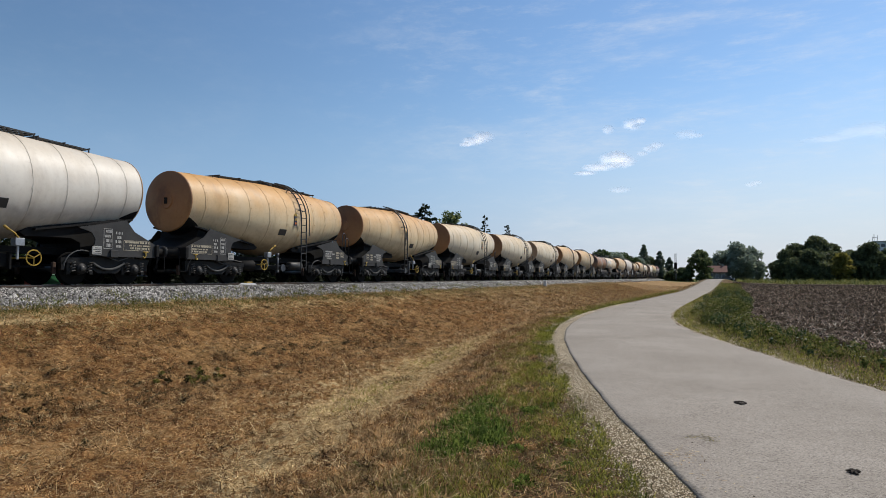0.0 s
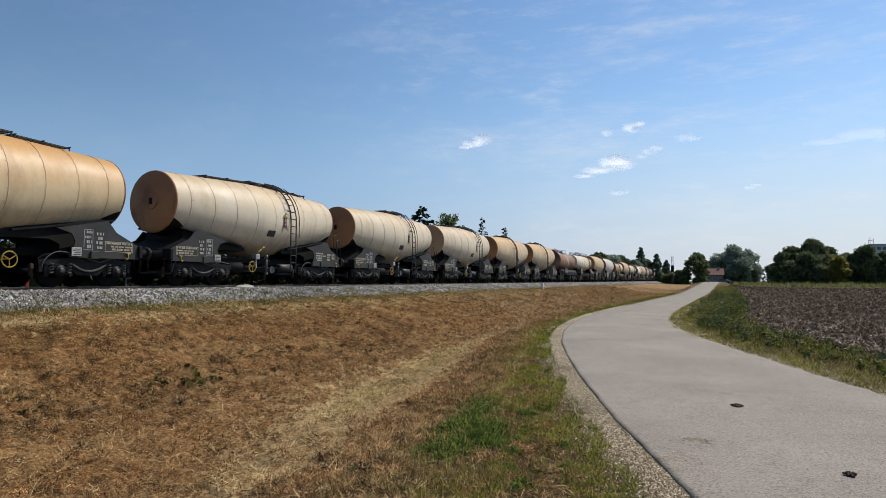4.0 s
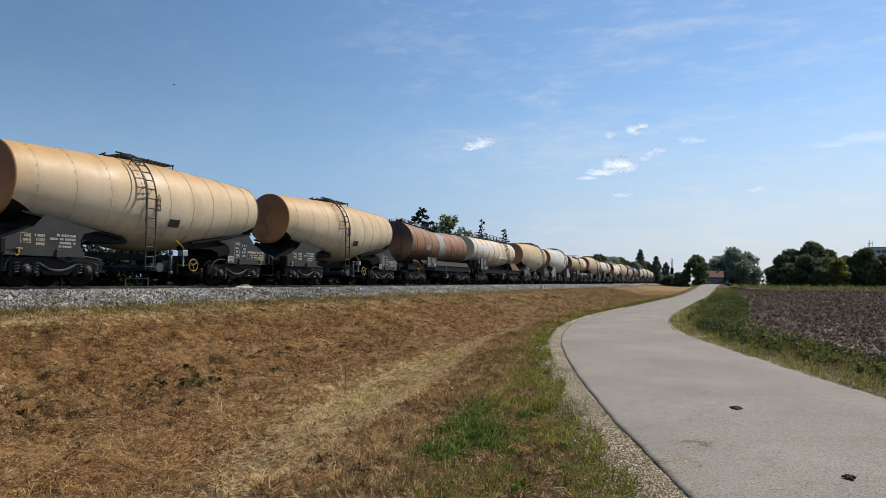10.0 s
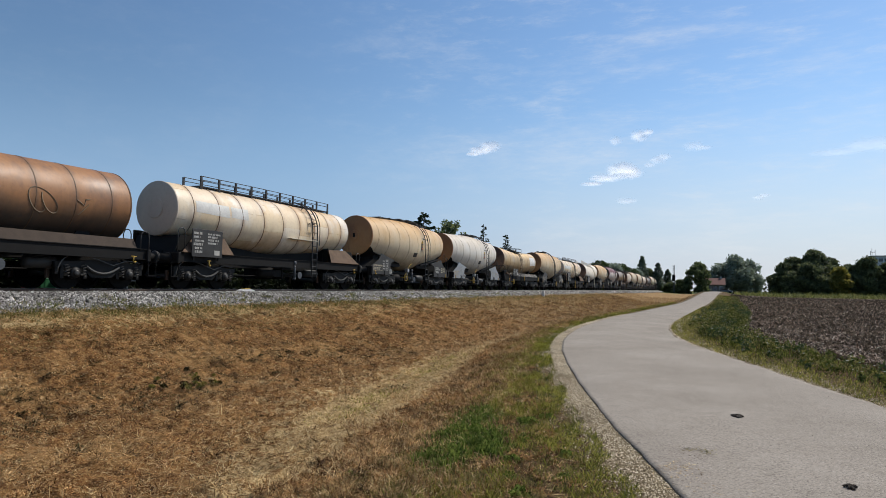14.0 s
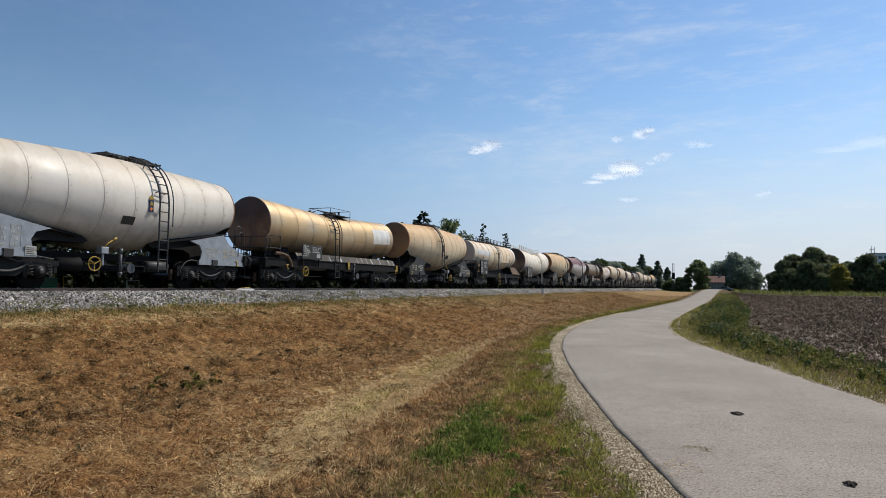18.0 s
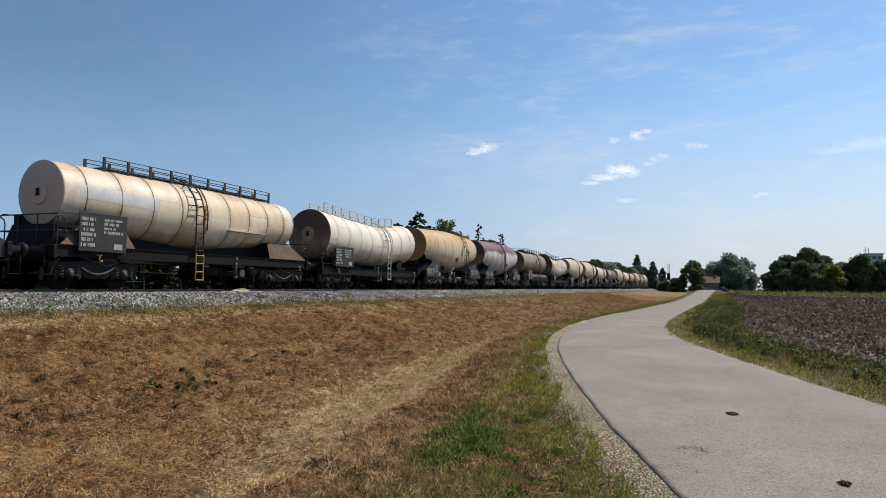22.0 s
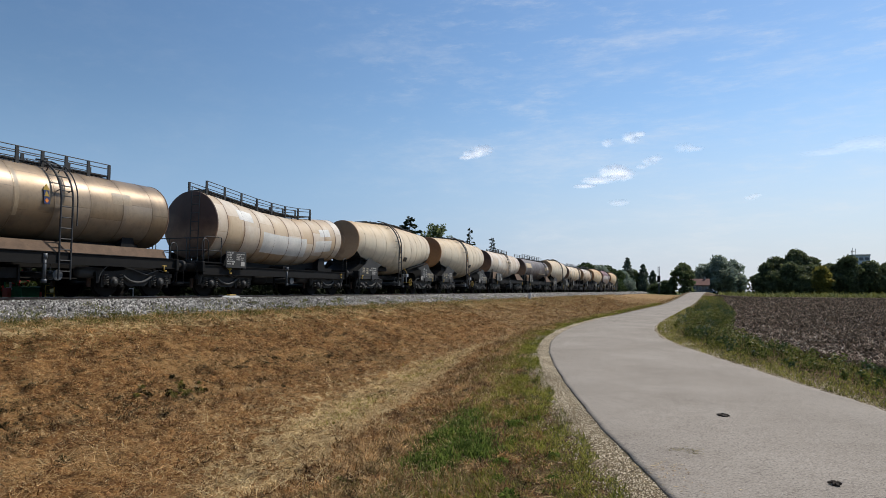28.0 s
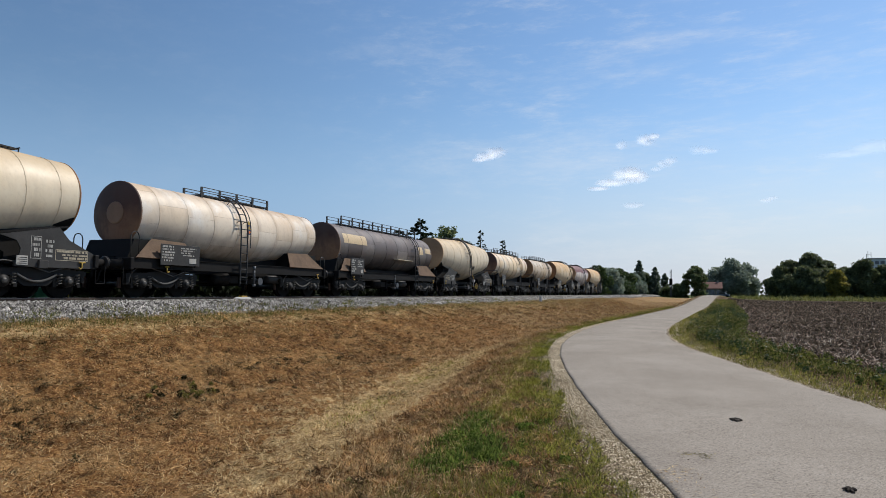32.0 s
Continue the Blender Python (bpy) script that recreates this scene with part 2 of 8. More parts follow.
M["disc_tan"] = tank_paint("dusty_tan_tank_end", (0.56, 0.38, 0.21), (0.38, 0.22, 0.105), 2.3, 3.5, (0.14, 0.078, 0.038), 0.4, 0.6, patch=(0.27, 0.15, 0.072), patch_amount=0.6, seam_amount=0.0)
M["disc_grey"] = tank_paint("pale_grey_tank_end", (0.56, 0.47, 0.36), (0.50, 0.41, 0.31), 2.4, 3.6, (0.18, 0.13, 0.10), 0.4, 0.55)
M["disc_dark"] = tank_paint("dark_stained_tank_end", (0.27, 0.155, 0.082), (0.085, 0.042, 0.026), 2.3, 3.0, (0.03, 0.02, 0.015), 0.5, 0.6, patch=(0.09, 0.05, 0.034), patch_amount=0.6, seam_amount=0.0)
M["disc_hatch"] = tank_paint("tan_hatch_lid", (0.34, 0.23, 0.14), (0.26, 0.165, 0.095), 2.3, 3.3, (0.09, 0.055, 0.035), 0.4, 0.6, seam_amount=0.0)
M["tank_cream"] = tank_paint("cream_tank", (0.69, 0.595, 0.435), (0.60, 0.43, 0.235), 2.6, 3.9, (0.20, 0.125, 0.065), amount=0.34, seam_amount=0.14)
M["tank_orange"] = tank_paint("orange_dusted_tank", (0.68, 0.545, 0.335), (0.58, 0.30, 0.08), 2.3, 3.7, (0.22, 0.105, 0.035), amount=0.45, seam_amount=0.14)
M["tank_yellow"] = tank_paint("ochre_tank", (0.65, 0.535, 0.36), (0.60, 0.35, 0.125), 2.3, 3.8, (0.2, 0.105, 0.04), amount=0.3, seam_amount=0.14)
M["tank_white"] = tank_paint("white_tank", (0.67, 0.62, 0.53), (0.61, 0.51, 0.38), 2.7, 3.9, (0.20, 0.13, 0.07), amount=0.3, seam_amount=0.2)
M["tank_brown"] = tank_paint("brown_rust_tank", (0.17, 0.08, 0.036), (0.35, 0.155, 0.048), 1.8, 3.0, (0.05, 0.028, 0.018), 0.55, 0.5, patch=(0.13, 0.065, 0.035), patch_amount=0.6, sooty=(1.75, 2.45, (0.055, 0.047, 0.036), 0.85), stripes=((-0.42, 0.82, (0.33, 0.31, 0.26)),))
M["worn_pale"] = tank_paint("worn_pale_paint", (0.38, 0.32, 0.25), (0.45, 0.41, 0.35), 1.8, 3.0, (0.16, 0.08, 0.04), 0.7, 0.55, patch=(0.28, 0.16, 0.08), patch_amount=0.9)
M["tank_chalk"] = tank_paint("chalky_cream_tank", (0.76, 0.62, 0.41), (0.72, 0.51, 0.28), 2.3, 3.7, (0.28, 0.14, 0.05), 0.5, 0.5, patch=(0.78, 0.74, 0.66), patch_amount=0.55, seam_amount=0.8)
M["tank_gold"] = tank_paint("golden_brown_tank", (0.42, 0.295, 0.155), (0.55, 0.38, 0.185), 2.0, 3.4, (0.16, 0.10, 0.05), 0.4, 0.5, 0.5, patch=(0.5, 0.42, 0.30), patch_amount=0.35)
M["tank_bone"] = tank_paint("bone_white_tank", (0.82, 0.73, 0.58), (0.80, 0.68, 0.51), 2.4, 3.8, (0.28, 0.17, 0.09), 0.35, 0.5, seam_amount=0.6)
M["tank_maroon"] = tank_paint("maroon_and_white_tank", (0.64, 0.57, 0.50), (0.17, 0.055, 0.045), 2.95, 3.2, (0.12, 0.05, 0.04), 0.4, 0.5)
M["tank_bronze"] = tank_paint("bronze_brown_tank", (0.23, 0.165, 0.10), (0.33, 0.235, 0.14), 2.0, 3.4, (0.07, 0.048, 0.032), 0.6, 0.38, 0.3, patch=(0.30, 0.22, 0.14), patch_amount=0.35)
M["tank_sag"] = tank_paint("patched_bone_tank", (0.58, 0.435, 0.275), (0.49, 0.375, 0.24), 2.2, 3.4, (0.30, 0.175, 0.085), 0.5, 0.5, patch=(0.63, 0.57, 0.46), patch_amount=0.5, seam_amount=0.8)
M["tank_pink"] = tank_paint("tan_white_tank", (0.70, 0.60, 0.46), (0.60, 0.44, 0.28), 2.4, 3.6, (0.24, 0.15, 0.09), 0.45, 0.5, patch=(0.74, 0.70, 0.63), patch_amount=0.6)
M["tank_soot"] = tank_paint("sooty_dark_tank", (0.07, 0.055, 0.048), (0.13, 0.10, 0.09), 2.0, 3.4, (0.03, 0.025, 0.022), 0.5, 0.55, patch=(0.22, 0.17, 0.14), patch_amount=0.4)
M["seam_brown"] = plain("brown_seam_sealer", (0.17, 0.10, 0.055), 0.7, grime=0.5, scale=2)


def streaked_mat():
    """Worn grey plate with white runs across it."""
    n = Nodes("streaked_grey_plate", 0.8, 0.0, 0.15)
    col = n.mix(n.span(n.noise(0.9, 4, (1, 1, 1)), 0.38, 0.62), (0.075, 0.065, 0.053), (0.125, 0.11, 0.093))
    runs = n.maths("MULTIPLY", n.span(n.noise(1.0, 4, (0.5, 3.2, 0.5)), 0.56, 0.61), n.span(n.noise(0.5, 2), 0.42, 0.52))
    col = n.mix(n.maths("MULTIPLY", runs, 0.8), col, (0.50, 0.49, 0.46))
    return n.done(n.mix(n.span(n.noise(14, 5), 0.5, 0.75, 0, 0.4), col, (0.07, 0.055, 0.04)))


M["deck_streaked"] = streaked_mat()
M["zinc"] = plain("galvanised_plate", (0.40, 0.41, 0.42), 0.42, 0.5, grime=0.3, scale=3)
M["hose"] = plain("dusty_rubber_hose", (0.075, 0.072, 0.066), 0.7, grime=0.3)
M["stencil"] = plain("yellowed_stencil_paint", (0.52, 0.45, 0.32), 0.7, grime=0.3)
M["sign_blue"] = plain("dark_blue_sign", (0.02, 0.032, 0.10), 0.5, grime=0.15)
M["cream_rail"] = plain("cream_railing_paint", (0.62, 0.55, 0.42), 0.5, grime=0.2)
M["bronze_patch"] = plain("dull_bronze_repaint", (0.36, 0.27, 0.165), 0.45, grime=0.3, scale=2)
M["tan_patch"] = plain("tan_repaint", (0.62, 0.46, 0.26), 0.5, grime=0.2)
M["pale_patch"] = plain("pale_repaint", (0.76, 0.725, 0.65), 0.45, grime=0.25, scale=2)


def ground_mat(name, base, light, dark, speck=None, s=1.0, bump=0.6):
    n = Nodes(name, 0.95, 0, 0.06)
    a, b, c = n.noise(0.35 * s, 4), n.noise(3.0 * s, 6), n.noise(38 * s, 5)
    col = n.mix(n.span(a, 0.35, 0.65), base, light)
    col = n.mix(n.span(b, 0.48, 0.72, 0, 0.75), col, dark)
    col = n.mix(n.span(c, 0.46, 0.60, 0, 0.8), col, tuple(v * 0.45 for v in dark))
    if speck:
        col = n.mix(n.span(n.noise(70 * s, 2), 0.58, 0.66), col, speck)
    n.bump(n.maths("ADD", c, n.maths("MULTIPLY", b, 1.5)), bump, 0.05)
    return n.done(col)


def thatch_mat(name, dark, base, straw, share):
    """Matted cut grass: brown tufts of a hand's width, pale straws across them, gaps with their shade painted near
    black.
    """
    n = Nodes(name, 0.95, 0, 0.06)
    tuft, fine, gaps, big = n.noise(7.5, 6, rough=0.72), n.noise(30, 5, rough=0.75), n.noise(17, 5, rough=0.7), n.noise(0.55, 4)
    col = n.mix(n.span(tuft, 0.38, 0.60), dark, base)
    col = n.mix(n.span(fine, 0.49, 0.64, 0, share), col, straw)
    col = n.mix(n.span(gaps, 0.55, 0.66, 0, 0.85), col, tuple(c * 0.28 for c in dark))
    col = n.mix(n.span(big, 0.38, 0.62, 0, 0.4), col, tuple(c * 0.6 for c in base))
    col = n.mix(n.span(n.noise(0.62, 4, (1, 1, 0.15)), 0.50, 0.62, 0, 0.42), col, tuple(0.35 * c + 0.65 * d for c, d in zip(base, straw)))
    n.bump(n.maths("ADD", fine, n.maths("MULTIPLY", gaps, -1.2)), 0.9, 0.04)
    return n.done(col)


M["straw_ground"] = thatch_mat("mown_dry_grass", (0.090, 0.037, 0.0125), (0.335, 0.160, 0.056), (0.62, 0.395, 0.165), 0.8)
M["pale_straw_ground"] = thatch_mat("pale_mown_grass", (0.27, 0.16, 0.065), (0.60, 0.40, 0.18), (0.88, 0.67, 0.35), 0.85)
M["far_straw_ground"] = thatch_mat("faded_mown_grass", (0.15, 0.08, 0.035), (0.36, 0.22, 0.098), (0.58, 0.41, 0.20), 0.7)
M["verge_ground"] = ground_mat("thin_verge_grass", (0.115, 0.064, 0.028), (0.13, 0.085, 0.034), (0.04, 0.024, 0.011), (0.36, 0.26, 0.14))
M["gravel"] = ground_mat("gravel_edge", (0.20, 0.145, 0.082), (0.17, 0.125, 0.07), (0.06, 0.044, 0.024), (0.5, 0.41, 0.28), 1.4)
M["soil"] = ground_mat("ploughed_soil", (0.034, 0.0215, 0.014), (0.046, 0.030, 0.020), (0.012, 0.008, 0.0055), (0.22, 0.165, 0.12), 0.8, 1.0)
M["meadow"] = ground_mat("rough_meadow", (0.10, 0.12, 0.035), (0.16, 0.15, 0.05), (0.05, 0.07, 0.02), None, 0.3)
M["ballast_bed"] = ground_mat("ballast_bed", (0.04, 0.037, 0.034), (0.06, 0.056, 0.052), (0.012, 0.011, 0.01), (0.2, 0.19, 0.18), 1.0, 1.0)


def asphalt_mat():
    n = Nodes("pale_worn_asphalt", 0.95, 0, 0.10)
    a, b, c = n.noise(0.45, 4), n.noise(5, 6), n.noise(48, 5, rough=0.75)
    col = n.mix(n.span(a, 0.35, 0.65), (0.285, 0.243, 0.194), (0.365, 0.314, 0.255))
    col = n.mix(n.span(n.noise(0.8, 5, (1.6, 0.2, 1)), 0.5, 0.72, 0, 0.3), col, (0.37, 0.325, 0.27))
    col = n.mix(n.span(b, 0.5, 0.72, 0, 0.28), col, (0.175, 0.145, 0.115))
    col = n.mix(n.span(c, 0.50, 0.60, 0, 0.62), col, (0.085, 0.070, 0.056))
    col = n.mix(n.span(n.noise(62, 3), 0.55, 0.63, 0, 0.5), col, (0.52, 0.46, 0.39))
    pits = n.add("TexVoronoi")
    pits.inputs["Scale"].default_value = 7.0
    n.link(n.coord, pits.inputs["Vector"])
    pick = n.maths("MULTIPLY", n.span(pits.outputs["Distance"], 0.10, 0.05), n.span(n.noise(2.2, 2), 0.52, 0.6))
    col = n.mix(n.maths("MULTIPLY", pick, 0.75), col, (0.06, 0.048, 0.038))
    n.bump(n.maths("ADD", c, n.maths("MULTIPLY", b, 0.3)), 0.35, 0.01)
    return n.done(col)


M["asphalt"] = asphalt_mat()
M["straw"] = flecked("dry_straw", ((0, (0.05, 0.019, 0.006)), (0.25, (0.31, 0.15, 0.054)), (0.75, (0.59, 0.34, 0.134)), (1, (0.98, 0.74, 0.38))), through_light=0.1, mottle=0.9)
M["pale_straw"] = flecked("pale_straw", ((0, (0.14, 0.068, 0.021)), (0.3, (0.50, 0.31, 0.116)), (1, (0.98, 0.77, 0.40))), through_light=0.1, mottle=0.7)
M["green_grass"] = flecked("green_grass", ((0, (0.05, 0.062, 0.014)), (0.4, (0.16, 0.18, 0.038)), (0.75, (0.28, 0.26, 0.068)), (1, (0.48, 0.38, 0.15))), through_light=0.45, mottle=0.6)
M["thatch"] = flecked("brown_thatch", ((0, (0.05, 0.019, 0.006)), (0.3, (0.335, 0.156, 0.054)), (0.7, (0.55, 0.31, 0.114)), (1, (0.74, 0.51, 0.235))), through_light=0.12, clumpy=(4.5, 0.15, 1.45, 0.4))
M["pale_thatch"] = flecked("pale_thatch", ((0, (0.16, 0.083, 0.03)), (0.35, (0.63, 0.41, 0.175)), (1, (0.90, 0.72, 0.39))), through_light=0.12, clumpy=(7.5, 0.5, 1.2, 0.12))
M["weeds"] = flecked("weeds", ((0, (0.035, 0.045, 0.012)), (0.4, (0.10, 0.13, 0.03)), (0.75, (0.20, 0.21, 0.05)), (1, (0.40, 0.33, 0.15))), through_light=0.45)
M["stones"] = flecked("ballast_stones", ((0, (0.03, 0.027, 0.023)), (0.4, (0.16, 0.147, 0.13)), (0.8, (0.40, 0.373, 0.333)), (1, (0.74, 0.70, 0.63))), 0.85)
M["pebbles"] = flecked("gravel_pebbles", ((0, (0.06, 0.04, 0.02)), (0.45, (0.34, 0.265, 0.16)), (1, (0.86, 0.74, 0.55))), 0.85)
M["clods"] = flecked("soil_clods", ((0, (0.013, 0.009, 0.0055)), (0.6, (0.034, 0.024, 0.0145)), (1, (0.085, 0.062, 0.041))), 0.95, 0.05)
M["stubble"] = flecked("maize_stubble", ((0, (0.07, 0.046, 0.033)), (0.5, (0.285, 0.19, 0.135)), (0.85, (0.54, 0.41, 0.31)), (1, (0.92, 0.82, 0.68))))
M["leaf"] = flecked("leaves", ((0, (0.03, 0.05, 0.014)), (0.6, (0.06, 0.095, 0.026)), (1, (0.11, 0.145, 0.04))), 0.6, 0.35, through_light=0.4)
# silvery leaves, made paler and bluer to paint in the distance's haze
M["leaf_pale"] = flecked("silvery_leaves", ((0, (0.19, 0.235, 0.18)), (0.6, (0.29, 0.34, 0.25)), (1, (0.40, 0.44, 0.32))), 0.6, 0.35, through_light=0.5)
# hedge leaves far darker than foliage: the train's shade is in the colour
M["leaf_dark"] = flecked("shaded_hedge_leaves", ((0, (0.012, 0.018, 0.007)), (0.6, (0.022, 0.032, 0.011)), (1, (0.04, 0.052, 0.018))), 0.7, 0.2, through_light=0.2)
M["leaf_wood"] = flecked("wood_leaves", ((0, (0.075, 0.10, 0.045)), (0.6, (0.155, 0.19, 0.075)), (1, (0.29, 0.32, 0.13))), 0.6, 0.35, through_light=0.55)
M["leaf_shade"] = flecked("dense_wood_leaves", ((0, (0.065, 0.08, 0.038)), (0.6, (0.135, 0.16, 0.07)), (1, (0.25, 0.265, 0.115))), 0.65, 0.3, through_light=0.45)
M["leaf_blue"] = flecked("bluish_leaves", ((0, (0.10, 0.13, 0.088)), (0.6, (0.18, 0.22, 0.145)), (1, (0.28, 0.32, 0.22))), 0.6, 0.3, through_light=0.5)
M["lime_grass"] = flecked("bright_short_grass", ((0, (0.06, 0.066, 0.010)), (0.35, (0.25, 0.255, 0.03)), (1, (0.56, 0.51, 0.10))), through_light=0.45, mottle=0.6)
M["leaf_yellow"] = flecked("yellowing_leaves", ((0, (0.14, 0.14, 0.03)), (0.6, (0.26, 0.23, 0.05)), (1, (0.40, 0.33, 0.08))), 0.6, 0.35, through_light=0.55)
M["needle"] = flecked("needles", ((0, (0.014, 0.024, 0.012)), (0.6, (0.032, 0.05, 0.022)), (1, (0.06, 0.08, 0.036))), 0.7, through_light=0.25)
M["bark"] = plain("bark", (0.09, 0.07, 0.05), 0.9, grime=0.5, scale=8)
M["concrete"] = plain("concrete", (0.42, 0.40, 0.37), 0.85, grime=0.25)
M["whitewash"] = plain("whitewashed_concrete", (0.72, 0.70, 0.66), 0.8, grime=0.15)
M["roof_tile"] = plain("red_roof_tiles", (0.20, 0.085, 0.06), 0.8, grime=0.3, scale=2)
M["plaster"] = plain("grey_plaster", (0.42, 0.40, 0.37), 0.9, grime=0.2, scale=1)
M["roof_felt"] = plain("dark_roof_felt", (0.07, 0.066, 0.06), 0.9, grime=0.2, scale=1)
M["block_plaster"] = plain("pale_bluish_render", (0.50, 0.53, 0.56), 0.9, grime=0.12, scale=0.5)
M["plaster_dark"] = plain("dark_plaster", (0.2, 0.19, 0.18), 0.9, grime=0.2, scale=1)
M["glass"] = plain("window_glass", (0.03, 0.04, 0.05), 0.1, 0, 0.05, spec=0.7)
M["green_box"] = plain("green_box_paint", (0.03, 0.16, 0.06), 0.5, grime=0.25)
M["red_box"] = plain("red_box_paint", (0.33, 0.05, 0.03), 0.5, grime=0.25)
M["rust_weed"] = flecked("withered_weeds", ((0, (0.06, 0.035, 0.016)), (0.5, (0.17, 0.105, 0.045)), (1, (0.34, 0.25, 0.11))), through_light=0.3)
M["red_petals"] = flecked("red_petals", ((0, (0.22, 0.015, 0.02)), (0.6, (0.5, 0.04, 0.05)), (1, (0.6, 0.10, 0.09))), 0.7, 0.2, through_light=0.4)
M["dung"] = plain("dark_dung", (0.05, 0.034, 0.021), 0.9, grime=0.3)
M["blue_paint"] = plain("grey_blue_car_paint", (0.11, 0.14, 0.19), 0.35, grime=0.1)
M["dark_weed"] = flecked("dark_ground_weeds", ((0, (0.022, 0.016, 0.006)), (0.6, (0.055, 0.045, 0.016)), (1, (0.14, 0.115, 0.04))), through_light=0.3)

# ---- mesh helpers ----
RAIL_Z, TRACK_X = 1.254, -17.6


def mesh_of(name, bm, material, smooth=False):
    me = bpy.data.meshes.new(name)
    bm.to_mesh(me)
    bm.free()
    if material:
        me.materials.append(material)
    if smooth:
        me.polygons.foreach_set("use_smooth", [True] * len(me.polygons))
        me.update()
    return me


def part(name, bm, material, parent=None, label="", smooth=False, at=None):
    """Links a bmesh, or a mesh that is shared, as one object under a thing or a part."""
    me = bm if isinstance(bm, bpy.types.Mesh) else mesh_of(name, bm, material, smooth)
    ob = new(name, me)
    if parent is not None:
        ob.parent = parent
    if at is not None:
        ob.matrix_basis = at
    return tagged(ob, label)


def thing(name, at, label, category, group="", kind=""):
    ob = new(name)
    ob.empty_display_size = 0.3
    ob.matrix_basis = at
    return tagged(ob, label, category, group, kind)


def box(bm, x0, x1, y0, y1, z0, z1, bevel=0.0):
    vs = [bm.verts.new((x, y, z)) for x in (x0, x1) for y in (y0, y1) for z in (z0, z1)]
    fs = [bm.faces.new([vs[i] for i in q]) for q in ((0, 1, 3, 2), (4, 6, 7, 5), (0, 4, 5, 1), (2, 3, 7, 6), (0, 2, 6, 4), (1, 5, 7, 3))]
    if bevel:
        es = {e for f in fs for e in f.edges}
        bmesh.ops.bevel(bm, geom=list(es), offset=bevel, segments=1, affect="EDGES")
    return bm


def boxed(*spans, bevel=0.0):
    bm = bmesh.new()
    for s in spans:
        box(bm, *s, bevel=bevel)
    return bm


def rod(bm, a, b, r, n=8, r2=None, caps=True):
    """A round bar from a to b."""
    a, b = Vector(a), Vector(b)
    r2 = r if r2 is None else r2
    q = (b - a).to_track_quat("Z", "Y")
    rings = [[bm.verts.new(p + q @ Vector((rr * math.cos(k * math.tau / n), rr * math.sin(k * math.tau / n), 0))) for k in range(n)]
             for p, rr in ((a, r), (b, r2))]
    for k in range(n):
        bm.faces.new((rings[0][k], rings[0][(k + 1) % n], rings[1][(k + 1) % n], rings[1][k]))
    if caps:
        bm.faces.new(rings[0][::-1])
        bm.faces.new(rings[1])
    return bm


def tube(bm, pts, r, n=6):
    """One bent bar along a run of points."""
    pts = [Vector(p) for p in pts]
    shut = (pts[0] - pts[-1]).length < 1e-6
    if shut:
        pts = pts[:-1]
    m, rings, up = len(pts), [], None
    for k, p in enumerate(pts):
        a = pts[k - 1] if k or shut else p
        b = pts[(k + 1) % m] if k < m - 1 or shut else p
        d = ((p - a).normalized() if a != p else Vector()) + ((b - p).normalized() if b != p else Vector())
        d = d.normalized() if d.length > 1e-6 else Vector((0, 0, 1))
        if up is None:
            up = d.orthogonal().normalized()
        up = (up - d * up.dot(d))
        up = up.normalized() if up.length > 1e-4 else d.orthogonal().normalized()
        side = d.cross(up)
        rings.append([bm.verts.new(p + r * (up * math.cos(q * math.tau / n) + side * math.sin(q * math.tau / n))) for q in range(n)])
    for k in range(m if shut else m - 1):
        r0, r1 = rings[k], rings[(k + 1) % m]
        for q in range(n):
            bm.faces.new((r0[q], r0[(q + 1) % n], r1[(q + 1) % n], r1[q]))
    if not shut:
        bm.faces.new(rings[0][::-1])
        bm.faces.new(rings[-1])
    return bm


def rods(r, *runs, n=6, bm=None):
    """Bars along runs of points."""
    bm = bm or bmesh.new()
    for run in runs:
        tube(bm, run, r, n)
    return bm


def turned(profile, n=32, axis="Y", bm=None, centre=(0, 0, 0), caps=True):
    """A turned body: profile of (place along the axis, radius, height of the centre)."""
    bm = bm or bmesh.new()
    rings = []
    for p in profile:
        s, r, c = (*p, 0.0)[:3]
        ring = []
        for k in range(n):
            a = k * math.tau / n
            u, v = r * math.cos(a), r * math.sin(a)
            co = (centre[0] + u, centre[1] + s, centre[2] + c + v) if axis == "Y" else (centre[0] + s, centre[1] + u, centre[2] + v + c)
            ring.append(bm.verts.new(co))
        rings.append(ring)
    flip = axis == "Y"
    for r0, r1 in zip(rings, rings[1:]):
        for k in range(n):
            q = (r0[k], r0[(k + 1) % n], r1[(k + 1) % n], r1[k])
            bm.faces.new(q[::-1] if flip else q)
    if caps:
        bm.faces.new(rings[0] if flip else rings[0][::-1])
        bm.faces.new(rings[-1][::-1] if flip else rings[-1])
    return bm


def slab(points, x0, x1, bm=None):
    """A plate whose outline of (y, z) points is pulled from x0 to x1."""
    bm = bm or bmesh.new()
    a = [bm.verts.new((x0, y, z)) for y, z in points]
    b = [bm.verts.new((x1, y, z)) for y, z in points]
    m = len(points)
    bm.faces.new(a)
    bm.faces.new(b[::-1])
    for k in range(m):
        bm.faces.new((a[k], b[k], b[(k + 1) % m], a[(k + 1) % m]))
    bmesh.ops.recalc_face_normals(bm, faces=bm.faces)
    return bm


